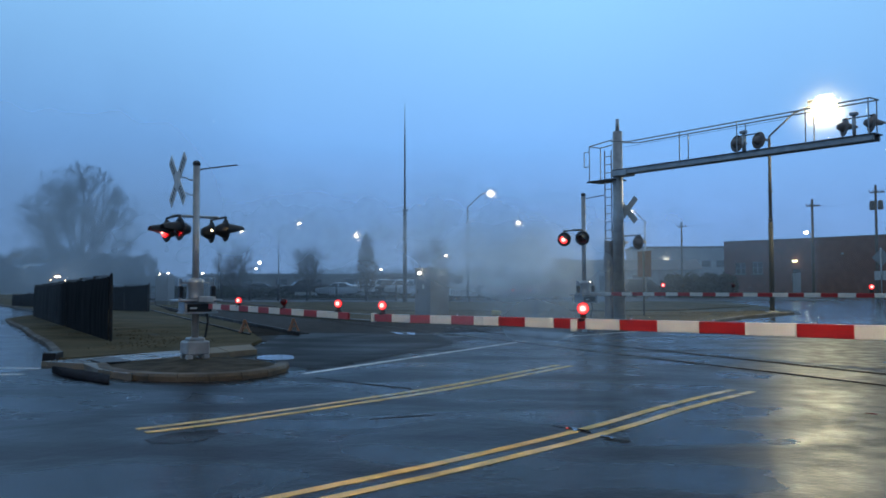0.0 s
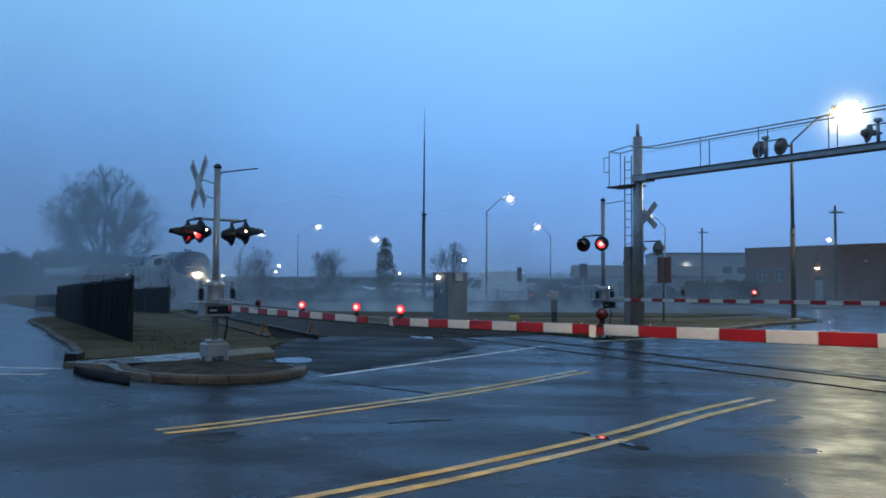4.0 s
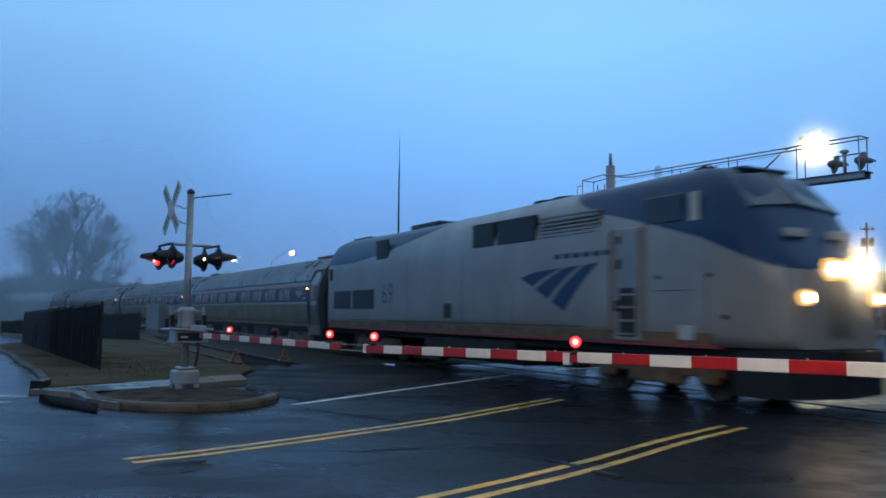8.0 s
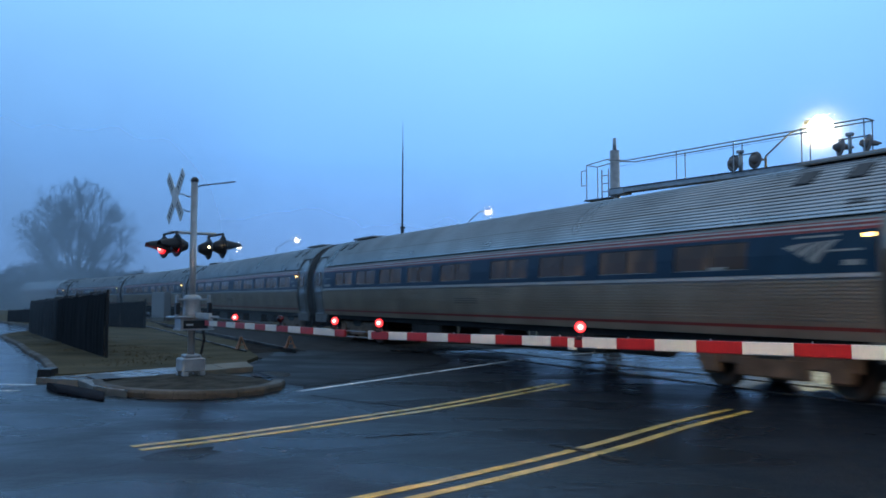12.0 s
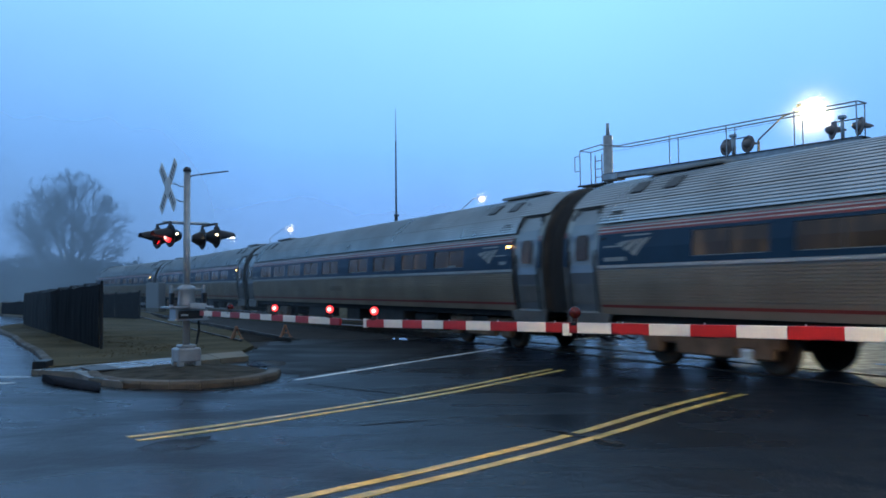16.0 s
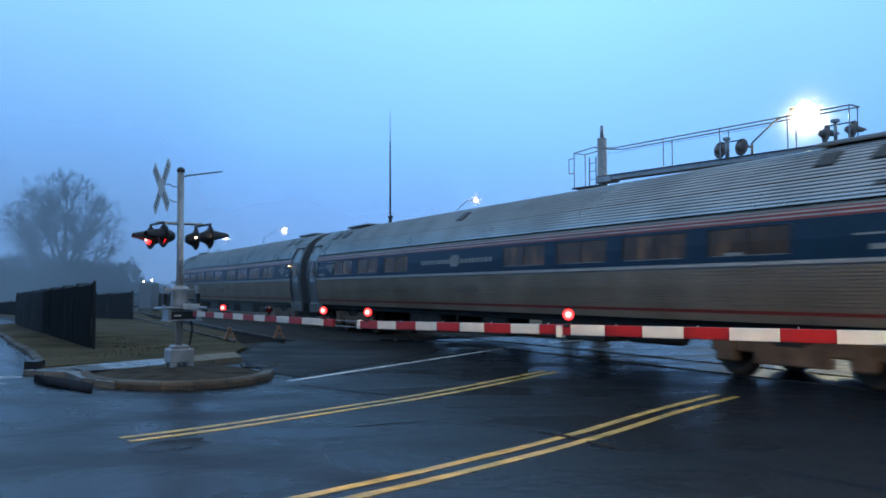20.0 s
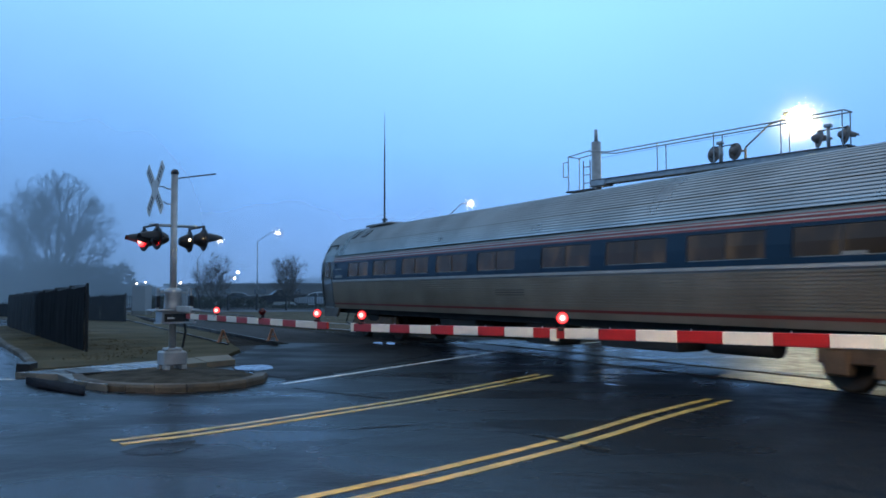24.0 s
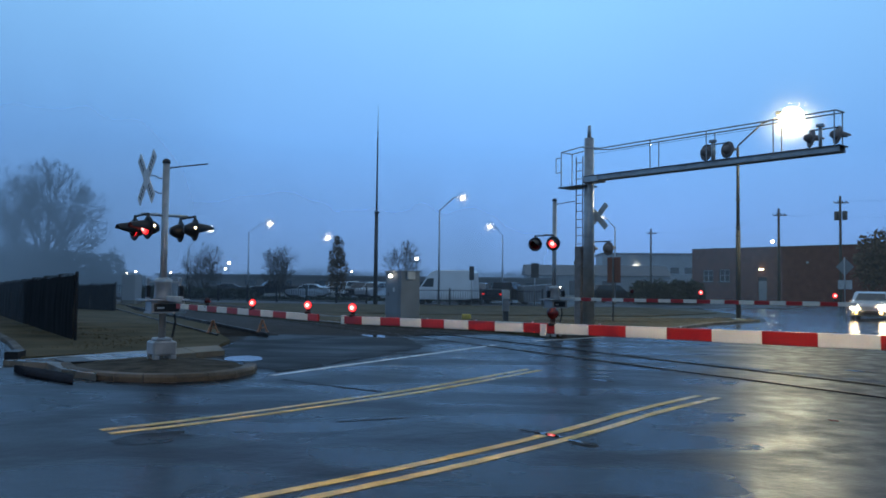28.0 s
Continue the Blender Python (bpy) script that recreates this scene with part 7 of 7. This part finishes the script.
# ---------------------------------------------------------------- plants
def bare_tree(o, height, width, seed, label, leaders=7, kids=(8, 6, 5, 4), r=0.3, trunk=0.16, thin=0.02, low=-0.1, spread=1.1):
    """Winter tree: a trunk that parts into rising limbs, each forking on into boughs and fine twigs within a round crown."""
    rnd = random.Random(seed)
    t = thing("bare_tree", Matrix.Translation(o), label, "tree", "bare trees")
    base = height * trunk
    part("trunk", tube(tube(B(), (0, 0, -0.1), (0, 0, base * 0.3), r * 1.35, r, 10), (0, 0, base * 0.3), (r * 0.2, 0, base * 1.35), r, r * 0.72, 10), M["bark"], t)
    mid, half = base + (height - base) * 0.48, (height - base) * 0.52
    verts, faces = [], []

    def limb(a, b, ra, rb, n):
        q = (b - a).to_track_quat("Z", "Y").to_matrix()
        k0 = len(verts)
        for c, rr in ((a, ra), (b, rb)):
            verts.extend(tuple(c + q @ Vector((rr * math.cos(2 * math.pi * k / n), rr * math.sin(2 * math.pi * k / n), 0))) for k in range(n))
        faces.extend((k0 + k, k0 + (k + 1) % n, k0 + n + (k + 1) % n, k0 + n + k) for k in range(n))

    def reach(p, d):
        """Way from p along d to the edge of the crown."""
        a, b = Vector((p.x * 2 / width, p.y * 2 / width, (p.z - mid) / half)), Vector((d.x * 2 / width, d.y * 2 / width, d.z / half))
        qa, qb, qc = b.dot(b), a.dot(b), a.dot(a) - 1
        return max(0.05, (-qb + math.sqrt(max(0.0, qb * qb - qa * qc))) / qa)

    def grow(p, d, length, rad, level):
        steps = (5, 4, 3, 2, 2)[level]
        way, dirs = [p], []
        for k in range(steps):
            bend = (0.10, 0.14, 0.18, 0.22, 0.25)[level]
            d = (d + Vector((rnd.gauss(0, bend), rnd.gauss(0, bend), rnd.gauss(0.05, bend)))).normalized()
            way.append(way[-1] + d * length / steps)
            dirs.append(d)
        end = max(thin * 0.5, rad * 0.42)
        for k in range(steps):
            limb(way[k], way[k + 1], rad + (end - rad) * k / steps, rad + (end - rad) * (k + 1) / steps, (7, 5, 4, 3, 3)[level])
        if level >= len(kids):
            return
        for c in range(kids[level]):
            f = (c + rnd.uniform(0.4, 1.0)) / kids[level] * (1 - 0.22) + 0.22
            k = min(steps - 1, int(f * steps))
            at = way[k].lerp(way[k + 1], f * steps - k)
            side = Vector((rnd.gauss(0, 1), rnd.gauss(0, 1), rnd.gauss(0.15, 0.8)))
            side = (side - dirs[k] * side.dot(dirs[k])).normalized()
            a = radians(rnd.uniform(24, 58))
            e = dirs[k] * math.cos(a) + side * math.sin(a)
            grow(at, e, min(length * rnd.uniform(0.42, 0.68), reach(at, e) * rnd.uniform(0.6, 1.05) + (0.03 * height if level > 1 else 0.0)), max(thin * 0.75, rad * rnd.uniform(0.34, 0.5)), level + 1)
    for i in range(leaders):
        a = 2.4 * i + rnd.uniform(-0.3, 0.3)
        lift = 1.35 - (1.35 - low) * (i / max(1, leaders - 1)) ** spread
        d = Vector((math.cos(a) * math.cos(lift), math.sin(a) * math.cos(lift), math.sin(lift)))
        p = Vector((0, 0, base * (1.3 - 0.55 * i / leaders)))
        grow(p, d, reach(p, d) * rnd.uniform(0.66, 0.88), r * (0.62 - 0.28 * i / leaders), 0)
    data = bpy.data.meshes.new("crown")
    data.from_pydata(verts, [], faces)
    data.materials.append(M["twig"])
    crown = new("crown", data)
    crown.parent = t
    tagged(crown, "bare forked branches and fine twigs")
    return t


def leaf_cloud(name, blobs, count, size, material, seed, squash=0.8):
    """Many small leaf clumps (bent triangles) scattered through soft ellipsoids."""
    rs = np.random.RandomState(seed)
    vol = np.array([b[3] * b[4] * b[5] for b in blobs]) ** 0.7
    which = rs.choice(len(blobs), count, p=vol / vol.sum())
    bl = np.array(blobs)[which]
    v = rs.normal(size=(count, 3))
    v /= np.linalg.norm(v, axis=1)[:, None]
    rad = rs.uniform(0.35, 1.0, count) ** 0.5 * (0.86 + 0.25 * rs.uniform(size=count))
    c = bl[:, :3] + v * rad[:, None] * bl[:, 3:6]
    c[:, 2] = np.maximum(c[:, 2], 0.05)
    a, b = rs.normal(size=(count, 3)), rs.normal(size=(count, 3))
    s = size * rs.uniform(0.5, 1.4, count)[:, None]
    tri = np.stack([c + a * s * 0.5, c + b * s * 0.5, c - (a + b) * s * 0.35], 1).reshape(-1, 3)
    data = bpy.data.meshes.new(name)
    data.from_pydata(tri.tolist(), [], np.arange(count * 3).reshape(-1, 3).tolist())
    data.materials.append(material)
    return new(name, data)


def plants():
    bare_tree((-57.4, 124.6, 0), 19.8, 18.6, 5, "large bare winter tree in the mist", 20, (7, 7, 6, 6), 0.34, 0.12, 0.013, -0.05, 0.75)
    for x, y, h, w, k in ((-23.2, 87.0, 5.8, 4.8, 8), (-15.5, 88.6, 5.8, 4.8, 9)):
        bare_tree((x, y, 0), h, w, k, "small round bare tree beside the car park", 12, (7, 6, 5), 0.09, 0.08, 0.013, 0.35)
    bare_tree((-3.0, 118, 0), 8.0, 6.5, 12, "small bare tree at the end of the car park", 8, (6, 5, 4), 0.2, 0.2, 0.028, 0.2)
    # narrow tree that keeps dry leaves
    t = thing("narrow_tree", pose(-8.4, 79.6, 0), "narrow upright tree with dry brown leaves", "tree")
    part("trunk", tube(B(), (0, 0, 0), (0, 0, 2.6), 0.12, 0.07, 8), M["bark"], t)
    bm = B()
    rnd = random.Random(3)
    for k in range(26):
        z, a = rnd.uniform(0.9, 4.4), rnd.uniform(0, 6.28)
        tube(bm, (0, 0, z), (math.cos(a) * 0.55, math.sin(a) * 0.55, z + rnd.uniform(0.8, 1.6)), 0.03, 0.008, 4)
    part("branches", bm, M["twig"], t)
    crown = leaf_cloud("crown", [(0, 0, 1.6, 1.05, 1.0, 0.9), (0.08, 0, 2.9, 1.1, 1.0, 1.2), (-0.05, 0, 4.1, 0.9, 0.9, 1.1), (0.05, 0, 5.2, 0.6, 0.6, 0.9), (-0.1, 0, 5.9, 0.3, 0.3, 0.5)], 3600, 0.12, M["leaf_brown"], 7)
    crown.parent = t
    # far woods, hedges and the tree by the brick house
    def woods(name, blobs, count, size, mm, seed, label, cat):
        tagged(leaf_cloud(name, blobs, count, size, M[mm], seed), label, cat, kind="stuff")
    rnd = random.Random(21)
    left = []
    for k in range(34):
        x = -150 + 4.0 * k + rnd.uniform(-2, 2)
        hgt = rnd.uniform(5.5, 8.0) if x < -85 else rnd.uniform(2.6, 4.2)
        left.append((x, 165 + rnd.uniform(-10, 12) + 0.15 * x, hgt * 0.45, 4.5, 4.5, hgt * 0.55))
    woods("far_woods", left, 60000, 0.24, "woods", 3, "dark misty woods behind the street", "woods")
    near_left = [(-58 - 5.2 * k, 96 + 2.0 * k + rnd.uniform(-2, 2), 2.4, 4.6, 3.0, rnd.uniform(2.6, 4.2)) for k in range(7)]
    near_left += [(-56 + 1.6 * k, 97.5 + rnd.uniform(-1, 1), 2.0, 1.8, 1.6, rnd.uniform(2.9, 3.9) * (1 - 0.02 * k)) for k in range(13)] + [(-53.5, 93, 1.2, 3.0, 2.0, 1.5), (-48.5, 92.0, 1.3, 3.2, 2.0, 1.6)]
    near_left = [(x * 1.32, y * 1.32, zz * 1.3, a * 1.3, b * 1.3, c * 1.3) for x, y, zz, a, b, c in near_left]
    woods("thicket", near_left, 80000, 0.27, "woods", 4, "dark leafless thicket along the left street", "thicket")
    wide = [(-40 + 5.0 * k, 215 + rnd.uniform(-8, 8), 2.2, 6, 6, rnd.uniform(2.4, 4.2)) for k in range(40)]
    woods("far_woods", wide, 50000, 0.3, "woods", 5, "low misty woods beyond the car park", "woods")
    woods("hedge", [(-27.0 + 1.3 * k, 77.5 + rnd.uniform(-0.4, 0.4), 0.5, 1.1, 0.6, 0.72 * (1 - 0.03 * k)) for k in range(9)] + [(-15.0 + 1.5 * k, 76.0 + rnd.uniform(-0.4, 0.4), 0.1, 1.1, 0.6, 0.26) for k in range(14)], 16000, 0.12, "leaf_dark", 6, "low dark shrubs before the parked cars", "hedge")
    woods("hedge", [(20.5 + 1.6 * k, 76.5 + rnd.uniform(-0.5, 0.5), 1.0, 1.3, 1.0, 1.25) for k in range(4)], 9000, 0.17, "leaf_dark", 8, "dark hedge beyond the road", "hedge")
    # tufts on the grass strips
    woods("grass_tufts", [(-7.0 - 0.62 * k + rnd.uniform(-0.6, 1.7), 18.6 + 0.95 * k, 0.05, 1.1, 0.8, 0.10) for k in range(19)], 22000, 0.020, "dry_grass", 31, "short tufts of dry brown winter grass", "grass")
    woods("grass_tufts", [(2.5 + 0.55 * k + rnd.uniform(-1.0, 1.0), 30.0 + 0.4 * k + rnd.uniform(-2, 2), 0.07, 1.2, 1.0, 0.10) for k in range(22)], 18000, 0.024, "dry_grass", 32, "short tufts of dry grass round the signals", "grass")
    t = thing("leafy_tree", pose(46.5, 80.0, 0), "broad dark tree with brown leaves beside the brick building", "tree")
    part("trunk", tube(B(), (0, 0, 0), (0.3, 0, 4.5), 0.35, 0.22, 10), M["bark"], t)
    cr = leaf_cloud("crown", [(0, 0, 5.2, 3.6, 3.2, 2.6), (2.5, 0, 4.0, 3.0, 3.0, 2.6), (-1.6, 0, 3.6, 2.4, 2.4, 2.0), (3.6, 1, 6.4, 2.6, 2.6, 2.0)], 5200, 0.34, M["leaf_brown"], 9)
    cr.parent = t
    # unseen tree ring added behind the viewer: closes the place, darkens reflections
    ring = []
    for k in range(64):
        a = radians(150 + 4.2 * k)
        hgt = rnd.uniform(7, 12)
        ring.append((46 * math.cos(a), 46 * math.sin(a) - 6, hgt * 0.45, 4, 4, hgt * 0.55))
    woods("street_trees", ring, 26000, 0.9, "woods", 10, "unseen ring of dark trees added to dim reflections", "woods")


def buildings():
    # brick hall beyond the road
    a, d = Vector((38.4, 116.4, 0)), Vector((0.62, -0.784, 0))
    t = thing("brick_building", axes(a, d), "long low red brick building with a lit doorway", "building")
    L, H, D = 62.0, 7.0, 26.0
    holes = [(2.56, 2.45, 1.6, 1.6), (5.11, 2.45, 1.6, 1.7), (10.69, 0.0, 1.25, 3.1)]
    bm = B()
    x = 0.0
    for hx, hz, hw, hh in holes:
        box(bm, (x + hx - hw / 2) / 2, 0.15, 0, hx - hw / 2 - x, 0.3, H)
        box(bm, hx, 0.15, hz + hh, hw, 0.3, H - hz - hh)
        if hz > 0:
            box(bm, hx, 0.15, 0, hw, 0.3, hz)
        x = hx + hw / 2
    box(bm, (x + L) / 2, 0.15, 0, L - x, 0.3, H)
    part("front_wall", bm, M["brick"], t, "weathered red brick wall")
    part("side_wall", box(B(), 0.15, D / 2 + 0.3, 0, 0.3, D - 0.6, H), M["brick"], t)
    part("back_wall", box(B(), L / 2, D - 0.15, 0, L, 0.3, H), M["brick"], t)
    part("end_wall", box(B(), L - 0.15, D / 2 + 0.3, 0, 0.3, D - 0.6, H), M["brick"], t)
    part("roof", box(B(), L / 2, D / 2, H - 0.5, L - 0.7, D - 0.7, 0.2), M["roofing"], t)
    part("coping", box(box(B(), L / 2, 0.15, H, L + 0.1, 0.42, 0.12), 0.15, D / 2, H, 0.42, D, 0.12), M["coping"], t, "stone coping on the parapet")
    for k, (hx, hz, hw, hh) in enumerate(holes):
        if hz > 0:
            w = part("window", box(B(), hx, 0.2, hz, hw - 0.02, 0.04, hh), M["glass"], t, "dark paned window")
            bm = B()
            for dx in (-hw / 2 + 0.06, 0, hw / 2 - 0.06):
                box(bm, hx + dx, 0.15, hz, 0.12, 0.08, hh)
            for dz in (0, hh / 2, hh - 0.1):
                box(bm, hx, 0.14, hz + dz, hw, 0.06, 0.1)
            part("frame", bm, M["warehouse"], w, "pale window frame")
            part("sill", box(B(), hx, -0.05, hz - 0.12, hw + 0.3, 0.4, 0.12), M["coping"], w)
        else:
            part("door", box(B(), hx, 0.22, 0, hw - 0.02, 0.06, hh - 0.5), M["warehouse"], t, "pale door")
            part("door_light", box(B(), hx, -0.25, hh + 0.92, 0.55, 0.3, 0.2, 0.05), M["lit_door"], t, "greenish lit lamp over the door")
            part("doorway_glow", box(B(), hx, 0.19, hh - 0.5, hw - 0.06, 0.04, 0.46), M["glass"], t, "dark transom window")
    part("wall_lamp", box(B(), 16.9, -0.12, 4.85, 0.3, 0.2, 0.2, 0.04), M["alu"], t)
    # pale warehouse behind
    t = thing("warehouse", axes(Vector((42.0, 178, 0)), Vector((1, -0.12, 0))), "pale grey warehouse in the mist", "building")
    part("wall", box(box(B(), 8, 8, 0, 22, 16, 8.6), 26, 9, 0, 16, 14, 6.4), M["warehouse"], t)
    part("roof", box(box(B(), 8, 8, 8.6, 22.6, 16.6, 0.4), 26, 9, 6.4, 16.4, 14.4, 0.3), M["roofing"], t)
    for k in range(6):
        part("window", box(B(), 0.5 + 3.0 * k, -0.05, 4.6, 1.8, 0.12, 1.3), M["glass"], t)
    part("wall_lamp", box(B(), 4.2, -0.2, 5.9, 1.0, 0.3, 0.3), M["lit_white"], t, "lit wall lamp")
    t = thing("low_shed", axes(Vector((24.0, 150, 0)), Vector((1, -0.05, 0))), "long low pale shed in the mist", "building")
    part("wall", box(B(), 8, 5, 0, 26, 10, 3.6), M["warehouse"], t)
    part("roof", prism(B(), [(-0.4, 3.6), (10.4, 3.6), (5, 5.6)], -5.4, 21.4, Matrix(((0, 0, 1, 0), (1, 0, 0, 0), (0, 1, 0, 0), (0, 0, 0, 1)))), M["roofing"], t)
    for k in range(4):
        part("door", box(B(), -2 + 6 * k, -0.06, 0, 2.6, 0.1, 2.6), M["darkgrey"], t)
    # long flat roofs at the end of the car park
    t = thing("low_hall", axes(Vector((-47.0, 146, 0)), Vector((1, -0.02, 0))), "long low dark hall beyond the car park", "building")
    part("wall", box(B(), 35, 6, 0, 70, 12, 2.7), M["coping"], t)
    part("roof", box(B(), 35, 6, 2.7, 71, 13, 0.3), M["roofing"], t)
    for k in range(11):
        part("window", box(B(), 4 + 6.2 * k, -0.05, 1.1, 2.0, 0.12, 0.9), M["glass"], t)


def utility_poles():
    tops = []
    for x, y, h, tr in ((32.2, 115.5, 9.9, 0), (36.1, 82.45, 9.75, 0), (41.2, 80.0, 10.85, 1), (70, 60, 12.0, 0)):
        t = thing("utility_pole", axes(Vector((x, y, 0)), A), "dark timber utility pole with crossarm", "utility pole", "utility poles")
        part("pole", tube(B(), (0, 0, 0), (0, 0, h), 0.16, 0.11, 10), M["wood_pole"], t)
        part("crossarm", box(B(), 0, 0.14, h - 0.75, 0.10, 1.3, 0.11), M["wood_pole"], t, m=pose(0, 0, 0, 0, 0, -54))
        for k in (-0.55, -0.2, 0.2, 0.55):
            part("insulator", lathe(B(), ((0.04, 0), (0.06, 0.08), (0.03, 0.16)), 8, pose(0, 0, 0, 0, 0, -54) @ pose(0, k, h - 0.63)), M["darkgrey"], t)
        if tr:
            part("transformer", lathe(B(), ((0.22, 0), (0.25, 0.05), (0.25, 0.8), (0.15, 0.9)), 14, pose(0.4, 0.1, h - 2.4)), M["darkgrey"], t, "grey pole transformer")
            part("transformer", lathe(B(), ((0.22, 0), (0.25, 0.05), (0.25, 0.8), (0.15, 0.9)), 14, pose(-0.4, 0.1, h - 2.4)), M["darkgrey"], t, "grey pole transformer")
        tops.append(Vector((x, y, h - 0.5)))
    for i in (0, 1, 2):
        for dz, off in ((0, 0.5), (0, -0.5), (-1.6, 0)):
            bm = B()
            a, b2 = tops[i] + Vector((off, off, dz)), tops[i + 1] + Vector((off, off, dz))
            pts = [a.lerp(b2, k / 10) - Vector((0, 0, 3.2 * (k / 10) * (1 - k / 10))) for k in range(11)]
            pipe(bm, pts, 0.005, 4)
            tagged(part("overhead_cable", bm, M["dark"]), "thin sagging overhead cable between poles", "cable", "overhead cables")
    # street light fixed to the second pole
    t = thing("pole_light", Matrix.Translation((36.1, 82.45, 6.1)), "lit lamp bracketed to the timber pole", "street lamp")
    part("arm", tube(B(), (0, 0, 0), (-0.62, 0.0, 0.35), 0.04, n=6), M["galv"], t)
    part("lens", lathe(B(), ((0.03, -0.16), (0.14, -0.11), (0.19, 0.0), (0.11, 0.10)), 14, pose(-0.66, 0, 0.28)), M["lit_white"], t, "glowing lamp lens")


def drifting_mist(label, sheets):
    """Low mist in soft upright sheets (x, y, width, height, share) that drift off together."""
    t = thing("mist_patch", pose(0, 0, 0), label, "mist", kind="stuff")
    for k, (x, y, w, h, share) in enumerate(sheets):
        bm = B()
        cols, rows = 14, 8
        grid = [[Vector((x + w * (i / cols - 0.5), y + 0.5 * math.sin(i * 0.9 + k), 0.05 + h * j / rows)) for i in range(cols + 1)] for j in range(rows + 1)]
        loft(bm, grid, closed=False, caps=False, smooth=True)
        part("mist_sheet", bm, soft_mist("soft_mist", share), t)
    return t


def mists():
    """Standing mist in thin banks one behind another."""
    for k, (r, share) in enumerate(((82, 0.06), (116, 0.42), (170, 0.42), (31, 0.05))):
        bm = B()
        lo, hi = [], []
        for i in range(25):
            a = radians(-50 + 100 * i / 24)
            rr = r * (1 + 0.02 * math.sin(i * 1.7 + k))
            lo.append(Vector((rr * math.sin(a), rr * math.cos(a), 0.03)))
            hi.append(Vector((rr * math.sin(a), rr * math.cos(a), 44 if k == 1 else 10 + 0.13 * r)))
        loft(bm, [lo, hi], closed=False, caps=False, smooth=True)
        tagged(part("mist_bank", bm, mist("mist_%d" % k, share, (0.78, 0.90, 1.0), 0.3, 0.05, ((-36.0, -22.0), (-44.0, -24.0), (10.0, 42.0), (90.0, 99.0))[k])), "thin blue evening mist hanging over the ground", "mist", kind="stuff")


track_bed()
siding()
markings()
verge()
signals()
gantry()
near_fence()
lamps()
yard()
CAR = vehicles()
plants()
buildings()
utility_poles()
mists()
PATCH = drifting_mist("pale patch of low mist drifting over the crossing", ((1.8, 29.5, 17, 5.6, 0.8), (0.9, 8.7, 5.5, 2.6, 0.28)))
HAZE = drifting_mist("broad low haze hanging behind the crossing", ((-4.0, 48.0, 96, 11.0, 0.40),))


# ---------------------------------------------------------------- motion
def lit_first(t):
    """The first half of the flash cycle: 0.6 s lit of every 1.2 s."""
    return ((t - 0.65) % 1.2) < 0.6


def motions():
    times = [0.5 * k for k in range(57)]
    for k, ob in enumerate(TRAIN):
        off, base = (-10.9, 13.3) if k == 0 else (26.0 * k - 13.0, 18.14)
        walk(ob, [(t, on_track(joint(t) + off, base)) for t in times])
    # wheels turn while their vehicle is near
    for k, ob in enumerate(TRAIN):
        off, r = (-10.9, 0.51) if k == 0 else (26.0 * k - 13.0, 0.457)
        near = [0.01 * i for i in range(2801) if -30 < joint(0.01 * i) + off < 75]
        first, last = near[0], near[-1]
        turns, t = [], first
        while t < last:
            turns.append((t, math.degrees((joint(first) - joint(t)) / r)))
            t += 0.045
        for frame_part in [c for c in ob.children if c.name.startswith("bogie")]:
            for axle in [c for c in frame_part.children if c.name.startswith("wheelset")]:
                home = axle.matrix_basis.copy()
                rows = [(t, home @ pose(0, 0, 0, 0, a % 360, 0)) for t, a in turns]
                if rows[0][0] > 0.01:
                    rows.insert(0, (0.0, rows[0][1]))
                rows.append((28.0, rows[-1][1]))
                walk(axle, rows)
    # white car that rolls up to the far gate at the end
    d = Vector((-0.55, -0.835, 0))
    stop = Vector((23.7, 42.85, 0.006))
    walk(CAR, [(t, axes(stop - d * back, d)) for t, back in ((0, 60), (20, 60), (24, 30), (26, 9), (27, 2.6), (27.5, 1.1), (28, 0.6))])
    # the patch of mist settles and thins out
    walk(PATCH, [(t, pose(x, 0, z)) for t, x, z in ((0, 0, 0), (0.6, 0.15, -0.15), (1.2, 0.4, -0.9), (2, 0.8, -2.4), (3, 1.3, -4.4), (4, 1.7, -6.2), (5, 2.0, -6.6), (28, 2.0, -6.6))])
    walk(HAZE, [(t, pose(x, 0, z)) for t, x, z in ((0, 0, 0), (1, 0.2, -0.2), (2, 0.5, -0.8), (3, 0.9, -2.0), (4, 1.4, -4.2), (5, 1.9, -7.4), (6, 2.3, -11.5), (7.5, 2.6, -16.6), (28, 2.6, -16.6))])
    for blade, phase in SHUTTERS:
        home = blade.matrix_basis.copy()
        on = lit_first(0.0) == (phase == 0)
        rows = [(0.0, home @ pose(0, 0, 0, 0, 0, 0 if on else 180))]
        for k in range(47):
            e = 0.05 + 0.6 * k
            if e < 27.9:
                a = 0 if on else 180
                rows += [r for r in ((e - 0.067, home @ pose(0, 0, 0, 0, 0, a)), (e - 0.033, home @ pose(0, 0, 0, 0, 0, a + 50)), (e, home @ pose(0, 0, 0, 0, 0, a + 95)),
                         (e + 0.033, home @ pose(0, 0, 0, 0, 0, a + 140)), (e + 0.067, home @ pose(0, 0, 0, 0, 0, a + 180))) if r[0] > 0.02]
                on = not on
        rows.append((28.0, home @ pose(0, 0, 0, 0, 0, 0 if on else 180)))
        walk(blade, rows)


motions()
